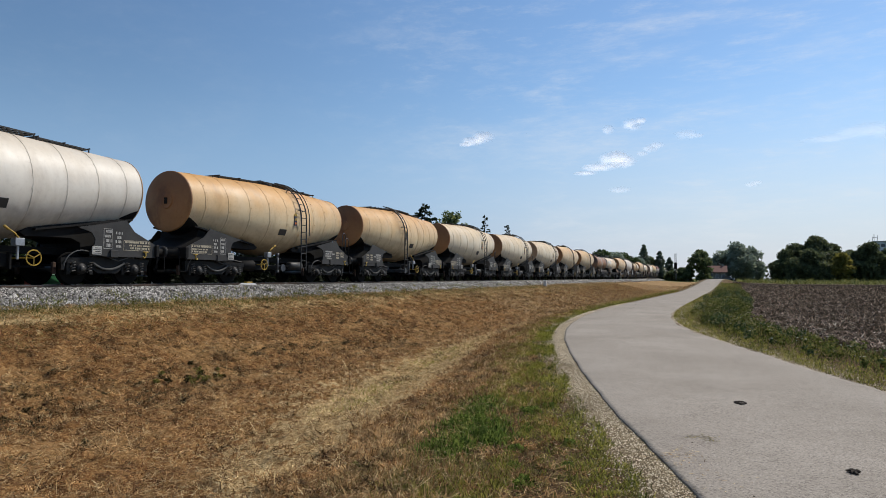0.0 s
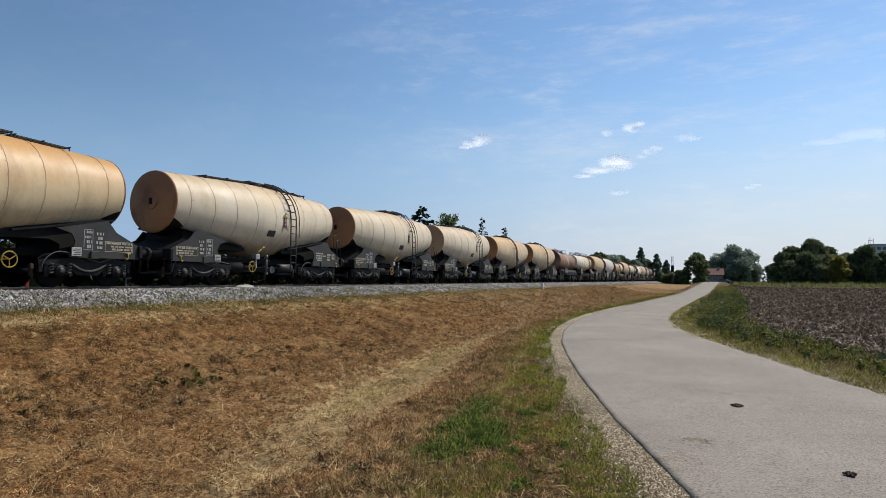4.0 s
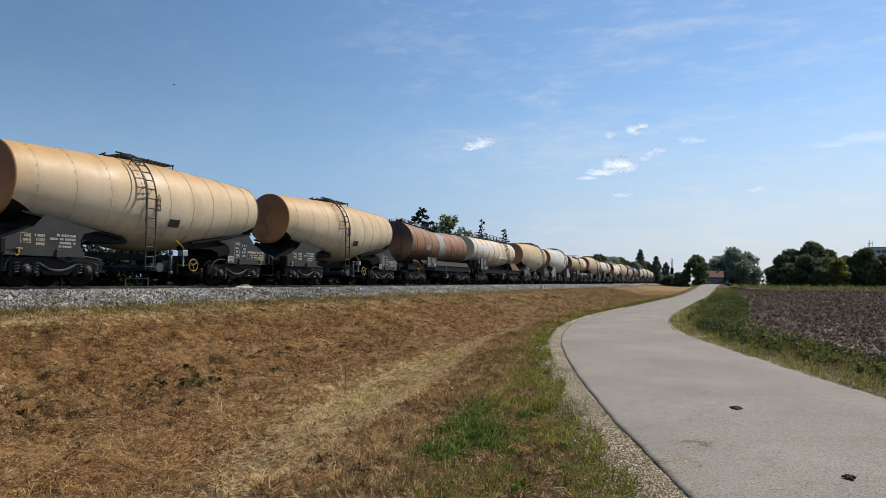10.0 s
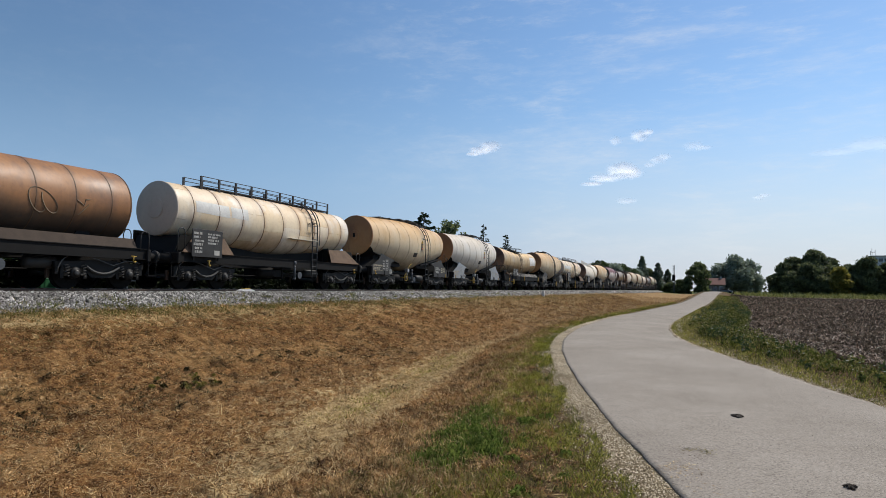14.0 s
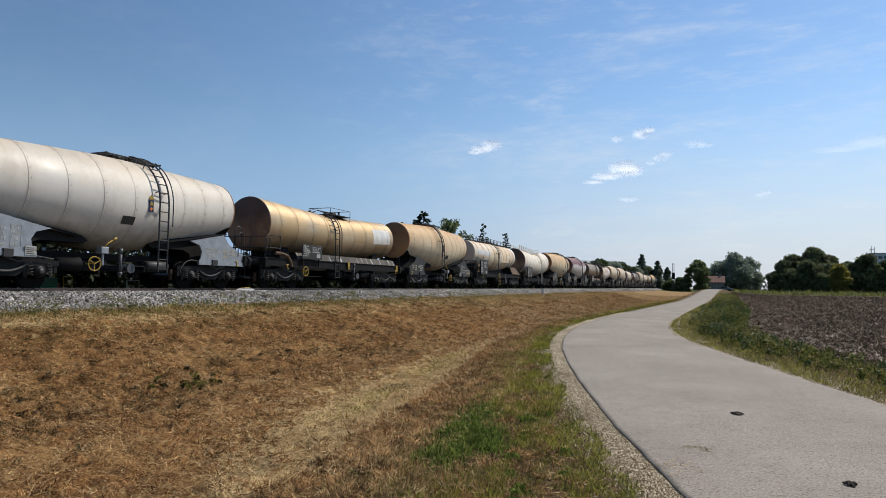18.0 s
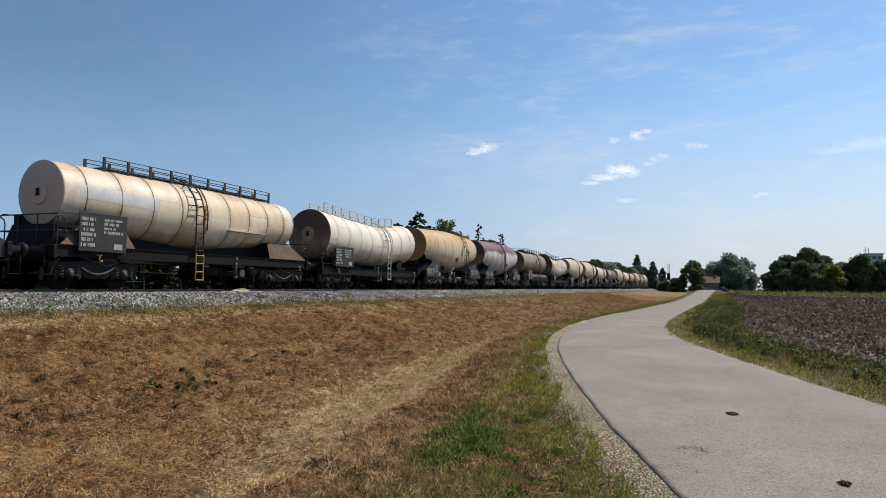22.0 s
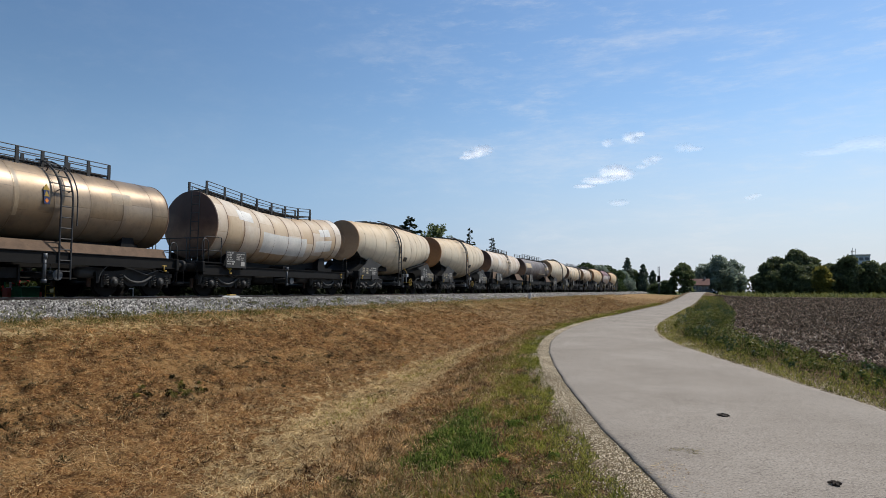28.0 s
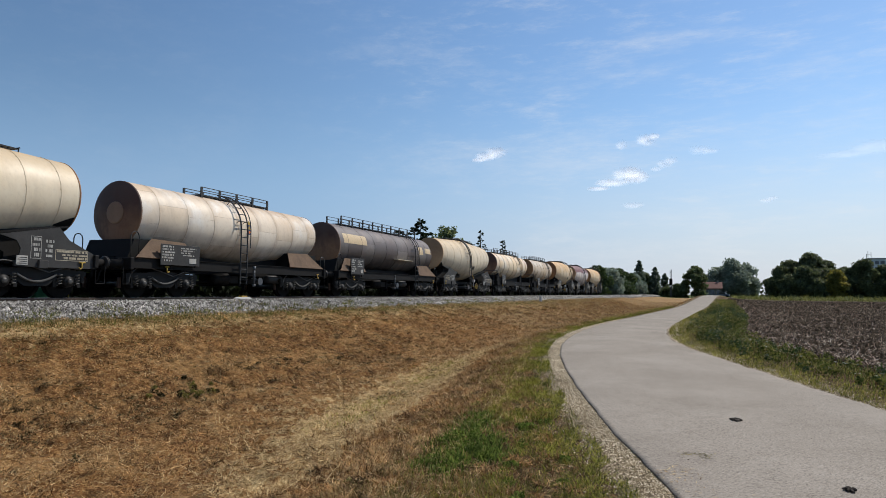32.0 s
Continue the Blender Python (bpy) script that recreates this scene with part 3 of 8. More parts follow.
def raw_mesh(name, verts, faces_per, material):
    """A mesh from arrays: verts (n, k, 3), the same faces for each of the n pieces."""
    n, k = verts.shape[:2]
    f = np.array(faces_per)
    me = bpy.data.meshes.new(name)
    loops = (f[None] + (np.arange(n) * k)[:, None, None]).reshape(-1)
    me.vertices.add(n * k)
    me.vertices.foreach_set("co", verts.reshape(-1).astype(np.float32))
    me.loops.add(len(loops))
    me.loops.foreach_set("vertex_index", loops.astype(np.int32))
    me.polygons.add(n * len(f))
    me.polygons.foreach_set("loop_start", (np.arange(n * len(f)) * f.shape[1]).astype(np.int32))
    me.materials.append(material)
    me.update(calc_edges=True)
    return me


def lerp_table(v, table):
    xs, ys = zip(*table)
    return np.interp(v, xs, ys)


def smooth_step(v, a, b):
    t = np.clip((v - a) / (b - a), 0, 1)
    return t * t * (3 - 2 * t)


# ---- the lie of the land ----
LEFT_EDGE = ((-30, 14.0), (-10, 5.8), (0, 1.75), (4.8, -0.14), (6.9, -0.88), (8.6, -1.45), (10.6, -2.05), (13.6, -2.89), (17.3, -3.81),
             (21.7, -4.47), (26, -4.8), (30, -4.93), (36, -4.85), (43, -4.62), (60, -4.1), (77, -3.5), (120, -2.4), (160, -1.5), (400, 3.0))
RIGHT_EDGE = ((-30, 19.0), (-10, 10.2), (0, 5.9), (5, 3.85), (9.9, 2.07), (12.3, 1.40), (15.3, 0.58), (18.3, -0.38), (21.7, -1.12), (26.3, -1.62),
              (30, -1.74), (35, -1.70), (47, -1.38), (60, -1.05), (77, -0.55), (120, 0.6), (160, 1.7), (400, 6.2))


def eased(y, table):
    """The table's course with its corners rounded."""
    return sum(lerp_table(y + d, table) for d in (-2.4, -1.2, 0, 1.2, 2.4)) / 5


def road_left(y):
    return eased(np.asarray(y, float), LEFT_EDGE)


def road_right(y):
    return eased(np.asarray(y, float), RIGHT_EDGE)


def road_z(y):
    return 1.22 * smooth_step(np.asarray(y, float), 70, 165)


def verge_width(y):
    return lerp_table(y, ((-30, 3.2), (0, 3.1), (4, 2.7), (10, 1.55), (22, 1.05), (60, 0.9), (150, 0.9)))


def patchy(x, y, scale, seed):
    """A soft random field between 0 and 1."""
    rng = np.random.default_rng(seed)
    out = np.zeros_like(x)
    for k in range(7):
        a, f, p = rng.uniform(0, math.tau), rng.uniform(0.6, 2.2) / scale, rng.uniform(0, math.tau)
        out += np.sin((x * math.cos(a) + y * math.sin(a)) * f * math.tau + p)
    return 1 / (1 + np.exp(-out * 0.9))


def lumps(x, y):
    """Heaps of mown grass: a rough field between 0 and 1 at an arm's size and larger."""
    return 0.4 * patchy(x, y, 0.45, 9) + 0.3 * patchy(x, y, 0.9, 12) + 0.3 * patchy(x, y, 1.7, 11)


LATTICE = np.random.default_rng(77).random((256, 256))


def knobs(x, y, size):
    """Rounded mounds with sharp creases between them, 0 in a crease and 1 on a crown."""
    u, v = np.asarray(x, float) / size, np.asarray(y, float) / size
    i, j = np.floor(u).astype(int), np.floor(v).astype(int)
    f, g = u - i, v - j
    f, g = f * f * (3 - 2 * f), g * g * (3 - 2 * g)
    at = lambda a, b: LATTICE[a % 256, b % 256]
    val = (at(i, j) * (1 - f) + at(i + 1, j) * f) * (1 - g) + (at(i, j + 1) * (1 - f) + at(i + 1, j + 1) * f) * g
    return np.abs(2 * val - 1)


def relief(x, y):
    """Height of the matted tufts over the mown land."""
    return 0.085 * knobs(x, y, 0.27) + 0.055 * knobs(x + 3.1, y + 7.7, 0.15) + 0.025 * knobs(x + 9.2, y + 1.3, 0.085) - 0.055


def pale_lane(x, y):
    """How much of the pale straw lies at a place: a lane along the ditch's foot, and a rim on the bank's top."""
    crest = road_left(y) - verge_width(y)
    d = crest - np.interp(y, (3, 5, 10, 17, 25, 40), (0.7, 0.85, 1.5, 1.15, 0.6, 0.4)) - x
    wide = np.interp(y, (3, 6, 9, 14, 25), (0.9, 1.2, 1.6, 1.35, 0.9))
    return np.interp(y, (3, 7.5), (0.45, 1.0)) * np.exp(-(np.where(d < 0, d * 2.6, d) / wide) ** 2) + 0.6 * np.exp(-((x + 13.7) / 0.9) ** 2)


STRAW, PALE, VERGE, GRAVEL, SOIL, MEADOW, FAR_STRAW = range(7)
BANK_COLUMNS = 96


def land_rows(y, rough=1.0, bank_columns=BANK_COLUMNS):
    """For each y, the columns (x, z, zone on the column's right) of the ground sheet from far beyond the track to the far side of the field."""
    xl, xr, rz = road_left(y), road_right(y), road_z(y)
    crest = xl - verge_width(y)
    low = -0.52 + 0.75 * rz
    foot = np.maximum(crest - lerp_table(y, ((0, 2.6), (6, 2.6), (12, 2.0), (40, 1.6), (150, 1.2))), -12.2)
    bank = np.minimum(foot - 1.1, -9.0)
    one = np.ones_like(y)
    near = rough * (1 - smooth_step(y, 30, 60))
    lump = (lambda x: lumps(x, y) - 0.5) if rough else (lambda x: 0.0)
    mat = (lambda x: relief(x, y)) if rough else (lambda x: 0.0)
    cols = [(-1500 * one, 0.3 * one, MEADOW), (-300 * one, 0.2 * one, MEADOW), (-60 * one, 0.1 * one, MEADOW), (-27 * one, 0.2 * one, MEADOW), (-21.6 * one, 0.7 * one, MEADOW),
            (-20.4 * one, 0.80 * one, MEADOW), (-17.6 * one, 0.78 * one, VERGE), (-14.9 * one, 0.74 * one, VERGE), (-14.2 * one, 0.73 * one, STRAW)]
    for k in range(bank_columns + 1):
        f = k / bank_columns
        x = -13.5 + (bank + 13.5) * f
        cols.append((x, 0.63 + (low - 0.63) * (f ** 0.9) + near * (0.17 * lump(x) + mat(x)) * min(1, 4 * f), STRAW))
    steps = bank_columns // 2
    for k in range(1, steps):
        x = bank + (foot - bank) * k / steps
        cols.append((x, low + near * (0.12 * lump(x) + mat(x)), STRAW))
    steps = max(4, bank_columns // 3)
    for k in range(steps):
        f = k / steps
        x = foot + (crest - foot) * f
        cols.append((x, low + (rz - 0.03 - low) * np.interp(f, (0, 0.2, 0.45, 0.75, 1), (0, 0.12, 0.42, 0.8, 1)) + near * (0.12 * lump(x) + 0.6 * mat(x)), STRAW))
    cols += [(crest, rz - 0.03, VERGE), (crest * 0.5 + xl * 0.5 - 0.2, rz - 0.005, VERGE), (xl - 0.42, rz - 0.01, GRAVEL), (xl + 0.1, rz - 0.01, GRAVEL),
             (xr - 0.1, rz - 0.01, GRAVEL), (xr + 0.35, rz - 0.01, VERGE), (xr + 1.1, rz * 0.85 - 0.02, VERGE), (xr + 2.2, rz * 0.5 + 0.02, SOIL),
             (xr + 4.5, rz * 0.2 + 0.05 * one, SOIL), (xr + 12, 0.03 * one, SOIL), (xr + 40, 0.03 * one, SOIL), (260 + 0 * one, 0.03 * one, MEADOW), (1500 * one, 0.1 * one, MEADOW)]
    return cols


def ground_height(x, y):
    """Height of the land at many places."""
    x, y = np.asarray(x, float), np.asarray(y, float)
    cols = land_rows(y, 0.0, 8)
    z, left = cols[0][1] + 0 * y, cols[0]
    for right in cols[1:]:
        m = (x >= left[0]) & (x < right[0])
        if m.any():
            f = (x - left[0]) / np.maximum(right[0] - left[0], 1e-6)
            z = np.where(m, left[1] + (right[1] - left[1]) * f, z)
        left = right
    crest = road_left(y) - verge_width(y)
    heap = np.clip((x + 13.5) / 1.2, 0, 1) * np.clip((crest - x) / 0.5, 0, 1) * (1 - smooth_step(y, 30, 60))
    return z + heap * (0.16 * (lumps(x, y) - 0.5) + relief(x, y))


def build_land():
    ys = np.concatenate([np.arange(-60, 0, 6.0), np.arange(0, 22, 0.062), np.arange(22, 36, 0.14), np.arange(36, 60, 0.5), np.arange(60, 180, 5), [185, 195, 230, 260, 300, 400, 600, 1000, 1600, 3000]])
    cols = land_rows(ys)
    n, m = len(cols), len(ys)
    verts = np.zeros((m, n, 3))
    for k, (cx, cz, _) in enumerate(cols):
        verts[:, k, 0], verts[:, k, 1], verts[:, k, 2] = cx, ys, cz
    me = bpy.data.meshes.new("ground")
    faces = [(j * n + k, j * n + k + 1, (j + 1) * n + k + 1, (j + 1) * n + k) for j in range(m - 1) for k in range(n - 1)]
    me.from_pydata(verts.reshape(-1, 3).tolist(), [], faces)
    for key in ("straw_ground", "pale_straw_ground", "verge_ground", "gravel", "soil", "meadow", "far_straw_ground"):
        me.materials.append(M[key])
    index = []
    lane = pale_lane(verts[:, :, 0], verts[:, :, 1])
    lane += 0.5 * (patchy(verts[:, :, 0], verts[:, :, 1], 0.5, 97) - 0.5) + 0.3 * (patchy(verts[:, :, 0], verts[:, :, 1], 0.2, 98) - 0.5)
    for j in range(m - 1):
        for k in range(n - 1):
            zone = cols[k][2]
            if zone in (STRAW, PALE):
                zone = FAR_STRAW if ys[j] > 34 else PALE if lane[j, k] > 0.45 and ys[j] > 2.2 else STRAW
            index.append(MEADOW if ys[j] > 185 else zone)
    me.polygons.foreach_set("material_index", index)
    me.polygons.foreach_set("use_smooth", [True] * len(faces))
    me.update()
    tagged(new("ground", me), "mown brown embankment, grassy verge and ploughed field", "ground", kind="structure")


def build_road():
    ys = np.concatenate([np.arange(-50, 2, 2.0), np.arange(2, 40, 0.25), np.arange(40, 70, 1.0), np.arange(70, 200, 4.0)])
    rng = np.random.default_rng(5)
    xl, xr, z = road_left(ys), road_right(ys), road_z(ys) + 0.006
    ragged = np.where((ys > 2) & (ys < 40), rng.normal(0, 0.006, len(ys)) + 0.010 * np.sin(ys * 2.3) + 0.006 * np.sin(ys * 5.1 + 1), 0)
    xl = xl + ragged
    xr = xr + np.where((ys > 2) & (ys < 40), rng.normal(0, 0.02, len(ys)) + 0.03 * np.sin(ys * 1.9), 0)
    across = (0.0, 0.0, 0.015, 0.12, 0.3, 0.5, 0.7, 0.88, 0.985, 1.0, 1.0)
    rise = (-0.028, 0.0, 0.006, 0.015, 0.03, 0.035, 0.03, 0.015, 0.006, 0.0, -0.028)
    verts, n = [], len(across)
    for a, b, c, h in zip(xl, xr, ys, z):
        verts += [(a + (b - a) * f, c, h + r) for f, r in zip(across, rise)]
    faces = [(j * n + k, j * n + k + 1, (j + 1) * n + k + 1, (j + 1) * n + k) for j in range(len(ys) - 1) for k in range(n - 1)]
    me = bpy.data.meshes.new("road")
    me.from_pydata(verts, [], faces)
    me.materials.append(M["asphalt"])
    me.polygons.foreach_set("use_smooth", [0 < k < n - 2 for j in range(len(ys) - 1) for k in range(n - 1)])
    me.update()
    tagged(new("road", me), "pale worn asphalt cycle road that bends along the railway", "road", kind="structure")


build_land()
build_road()


# ---- track ----
def build_track():
    bed = bmesh.new()
    prof = ((-20.6, 0.80), (-19.25, 1.10), (-18.9, 1.13), (-16.3, 1.13), (-15.95, 1.10), (-14.5, 0.745))
    ys = [-80, 0, 20, 40, 60, 100, 200, 450]
    rings = [[bed.verts.new((x, y, z)) for x, z in prof] for y in ys]
    for r0, r1 in zip(rings, rings[1:]):
        for k in range(len(prof) - 1):
            bed.faces.new((r0[k], r0[k + 1], r1[k + 1], r1[k]))
    tagged(part("ballast_bed", bed, M["ballast_bed"]), "grey crushed-stone ballast bed under the rails", "ballast", kind="structure")
    # loose stones on the near shoulder
    rng = np.random.default_rng(7)
    octa = np.array([(1, 0, 0), (-1, 0, 0), (0, 1, 0), (0, -1, 0), (0, 0, 1), (0, 0, -1)], float)
    tris = [(0, 2, 4), (2, 1, 4), (1, 3, 4), (3, 0, 4), (2, 0, 5), (1, 2, 5), (3, 1, 5), (0, 3, 5)]
    n = 76000
    y = 6 + 84 * rng.random(n) ** 1.9
    f = rng.random(n)
    x = -16.6 + f * 2.3
    z = np.interp(x, (-16.3, -15.95, -14.5, -14.2), (1.14, 1.11, 0.76, 0.74))
    y[:9000], f[:9000] = 78 + 150 * rng.random(9000) ** 1.3, 0.1 + 0.9 * rng.random(9000)
    x, z = -16.6 + f * 2.3, np.interp(-16.6 + f * 2.3, (-16.3, -15.95, -14.5, -14.2), (1.14, 1.11, 0.76, 0.74))
    size = rng.uniform(0.02, 0.060, n) * np.where(f > 0.93, 0.8, 1.0) * (1 + np.clip(y - 26, 0, 150) * 0.02)
    p = octa[None] * size[:, None, None] * rng.uniform(0.6, 1.3, (n, 6, 1))
    a = rng.uniform(0, math.tau, n)
    c, s = np.cos(a)[:, None], np.sin(a)[:, None]
    px = p[..., 0] * c - p[..., 2] * s
    pz = p[..., 0] * s + p[..., 2] * c
    v = np.stack([px + x[:, None], p[..., 1] + y[:, None], pz + z[:, None] + 0.012], -1)
    tagged(new("ballast_stones", raw_mesh("ballast_stones", v, tris, M["stones"])), "angular grey ballast stones on the track shoulder", "ballast", kind="stuff")
    # rails
    for side in (-0.7525, 0.7525):
        bm = bmesh.new()
        x = TRACK_X + side
        for y0, y1 in ((-80, 60), (60, 450)):
            box(bm, x - 0.065, x + 0.065, y0, y1, RAIL_Z - 0.16, RAIL_Z - 0.145)
            box(bm, x - 0.010, x + 0.010, y0, y1, RAIL_Z - 0.145, RAIL_Z - 0.045)
            box(bm, x - 0.036, x + 0.036, y0, y1, RAIL_Z - 0.045, RAIL_Z - 0.004)
        rail = tagged(part("rail", bm, M["rail"]), "rusty steel rail with a polished running face", "rail", "rails", "structure")
        head = boxed((x - 0.03, x + 0.03, -80, 60, RAIL_Z - 0.004, RAIL_Z), (x - 0.03, x + 0.03, 60, 450, RAIL_Z - 0.004, RAIL_Z))
        part("rail_head", head, M["railtop"], rail, "polished steel running face")
    # sleepers with their clips
    bm = boxed((-1.25, 1.25, -0.13, 0.13, -0.13, 0.0), bevel=0.015)
    for s in (-0.86, -0.64, 0.64, 0.86):
        box(bm, s - 0.04, s + 0.04, -0.06, 0.06, 0.0, 0.03)
    sleeper_mesh = mesh_of("sleeper", bm, M["concrete"])
    for k in range(130):
        ob = part("sleeper", sleeper_mesh, None, at=pose(TRACK_X, 3 + k * 0.6, RAIL_Z - 0.163))
        tagged(ob, "grey concrete sleeper set in ballast", "sleeper", "sleepers under the track", "structure")


build_track()

# ---- tank wagons ----
# In a wagon's own space y runs along the track (its front is at -y), x across it, z up from the rail's top.
SHARED = {}


def shared(key, make, material, smooth=False):
    """A mesh that many parts use, made once."""
    if key not in SHARED:
        SHARED[key] = mesh_of(key.split("|")[0], make(), material, smooth)
    return SHARED[key]


def wheel_mesh():
    prof = ((-0.068, 0.20), (-0.068, 0.40), (-0.06, 0.455), (0.03, 0.46), (0.036, 0.488), (0.066, 0.488), (0.066, 0.40), (0.02, 0.37), (0.01, 0.22), (0.06, 0.13), (0.06, 0.0))
    bm = turned(prof, 20, "X", caps=False)
    bmesh.ops.recalc_face_normals(bm, faces=bm.faces)
    return bm


def axle_mesh():
    return turned(((-1.1, 0.06), (-0.9, 0.07), (-0.89, 0.095), (-0.66, 0.095), (-0.6, 0.085), (0.6, 0.085), (0.66, 0.095), (0.89, 0.095), (0.9, 0.07), (1.1, 0.06)), 14, "X")


def side_frame_mesh():
    """The welded side of a two-axle bogie with its horn guides."""
    bm = slab([(-1.48, 0.62), (-1.48, 0.76), (-0.62, 0.80), (-0.42, 0.84), (0.42, 0.84), (0.62, 0.80), (1.48, 0.76), (1.48, 0.62), (0.62, 0.60),
               (0.42, 0.40), (0.3, 0.33), (-0.3, 0.33), (-0.42, 0.40), (-0.62, 0.60)], -0.07, 0.07)
    for a in (-0.9, 0.9):
        for d in (-0.36, 0.36):
            box(bm, -0.06, 0.08, a + d - 0.05, a + d + 0.05, 0.30, 0.64)
        box(bm, -0.04, 0.10, a - 0.40, a + 0.40, 0.60, 0.66)
    for d in (-1.40, 1.40):
        box(bm, -0.05, 0.05, d - 0.05, d + 0.05, 0.42, 0.64)
    return bm


def axle_box_mesh():
    bm = turned(((-0.02, 0.17), (0.12, 0.16), (0.15, 0.13), (0.16, 0.07), (0.19, 0.06)), 16, "X")
    box(bm, -0.02, 0.10, -0.21, 0.21, -0.02, 0.12)
    return bm


def spring_mesh():
    bm = bmesh.new()
    pts = [(0.07 * math.cos(k * 1.2), 0.07 * math.sin(k * 1.2), 0.015 * k) for k in range(22)]
    return rods(0.017, pts, n=4, bm=bm)


def brake_hose_mesh():
    bm = bmesh.new()
    pts = [(0.0, -0.55 + 1.1 * f, 0.20 * (2 * f - 1) ** 2 - 0.17) for f in [k / 10 for k in range(11)]]
    return rods(0.034, pts, n=7, bm=bm)


def air_pipe_mesh():
    """A bent air pipe that arches over one wheel."""
    pts = [(0.0, -0.9 + 0.56 * math.cos(a), 0.46 + 0.52 * math.sin(a)) for a in [math.pi - k * 0.26 for k in range(8)]]
    return rods(0.018, pts + [(0.0, -0.25, 0.86), (0.0, 0.3, 0.70), (0.0, 0.8, 0.86), (0.0, 1.25, 0.80)], n=6)


def buffer_mesh():
    return turned(((0.0, 0.17), (0.04, 0.17), (0.05, 0.13), (0.30, 0.13), (0.31, 0.105), (0.55, 0.105)), 18, "Y")


def buffer_head_mesh():
    return turned(((0.0, 0.10), (0.015, 0.18), (0.035, 0.20), (0.05, 0.185), (0.058, 0.0001)), 20, "Y")


def running_gear(wagon, length, bogie_in=2.25, wheelbase=1.8):
    """Two bogies, four turning wheelsets, buffers and couplings. Returns the wheelsets."""
    half, sets = length / 2, []
    for end in (-1, 1):
        yc = end * (half - bogie_in)
        bolster = boxed((-0.95, 0.95, -0.22, 0.22, 0.42, 0.78), (-0.35, 0.35, -0.35, 0.35, 0.78, 0.93), (-0.8, 0.8, -0.95, -0.85, 0.5, 0.6), (-0.8, 0.8, 0.85, 0.95, 0.5, 0.6))
        bogie = part("bogie", SHARED.setdefault("bogie", mesh_of("bogie", bolster, M["bogie"])), None, wagon, "black cast-steel two-axle bogie", at=pose(0, yc, 0))
        for side in (-1, 1):
            part("side_frame", shared("side_frame", side_frame_mesh, M["bogie"]), None, bogie, at=pose(side * 1.0, 0, 0, 0, 0, 0 if side > 0 else 180))
            part("brake_hose", shared("brake_hose", brake_hose_mesh, M["hose"]), None, bogie, at=pose(side * 1.12, 0, 0.62))
            part("air_pipe", shared("air_pipe", air_pipe_mesh, M["hose"], True), None, bogie, at=pose(side * 1.16, 0, 0, 0, 0, 0 if side > 0 else 180))
            for a in (-wheelbase / 2, wheelbase / 2):
                part("brake_block", shared("brake_block", lambda: boxed((-0.05, 0.05, -0.05, 0.05, -0.17, 0.17), bevel=0.015), M["rail"]), None, bogie, at=pose(side * 0.75, a * 1.62, 0.47))
                part("axle_box", shared("axle_box", axle_box_mesh, M["bogie"], True), None, bogie, at=pose(side * 1.03, a, 0.46, 0, 0, 0 if side > 0 else 180))
                # pale cap added on the axle box as its glint
                part("axle_cap", shared("axle_cap", lambda: turned(((0.15, 0.075), (0.19, 0.07), (0.205, 0.045), (0.21, 0.0001)), 14, "X", caps=False), M["spring"]), None, bogie, "axle-box cover, lightened as a painted glint", at=pose(side * 1.03, a, 0.46, 0, 0, 0 if side > 0 else 180))
                for d in (-0.26, 0.26):
                    part("spring", shared("spring", spring_mesh, M["spring"]), None, bogie, at=pose(side * 1.12, a + d, 0.36))
        for a in (-wheelbase / 2, wheelbase / 2):
            ws = part("wheelset", shared("wheelset", axle_mesh, M["steel"], True), None, wagon, at=pose(0, yc + a, 0.46))
            for side in (-1, 1):
                part("wheel", shared("wheel", wheel_mesh, M["wheel"]), None, ws, at=pose(side * 0.75, 0, 0, 0, 0, 180 if side > 0 else 0))
            sets.append(ws)
        # headstock, buffers, hook and hoses
        y0 = end * (half - 0.62)
        part("headstock", shared("headstock", lambda: boxed((-1.32, 1.32, -0.07, 0.07, 0.86, 1.24), bevel=0.02), M["black"]), None, wagon, at=pose(0, y0, 0))
        for side in (-1, 1):
            b = part("buffer", shared("buffer", buffer_mesh, M["black"], True), None, wagon, at=pose(side * 0.875, y0 + end * 0.07, 1.05, 0, 0, 0 if end > 0 else 180))
            part("buffer_head", shared("buffer_head", buffer_head_mesh, M["iron"], True), None, b, "greasy dark buffer head", at=pose(0, 0.49, 0))
        part("draw_hook", shared("draw_hook", lambda: rods(0.035, ((0, 0, 0), (0, 0.35, 0), (0, 0.42, 0.07), (0, 0.36, 0.13)), ((0, 0.3, 0), (0, 0.34, -0.4)), n=8), M["black"]),
             None, wagon, at=pose(0, y0, 1.0, 0, 0, 0 if end > 0 else 180))
        part("brake_pipe", shared("brake_pipe", lambda: rods(0.025, ((0, 0, 0), (0, 0.2, -0.02), (0, 0.35, -0.2), (0, 0.4, -0.4), (0, 0.5, -0.5)), n=7), M["black"]),
             None, wagon, at=pose(0.35, y0, 0.95, 0, 0, 0 if end > 0 else 180))
        for side in (-1, 1):
            part("shunter_step", shared("shunter_step", lambda: rods(0.016, ((0, 0, 0.5), (0, 0, 0), (0, 0.3, 0), (0, 0.3, 0.5)), n=6), M["black"]), None, wagon, at=pose(side * 1.28, y0 - 0.15 + 0.15 * end, 0.42))
    return sets


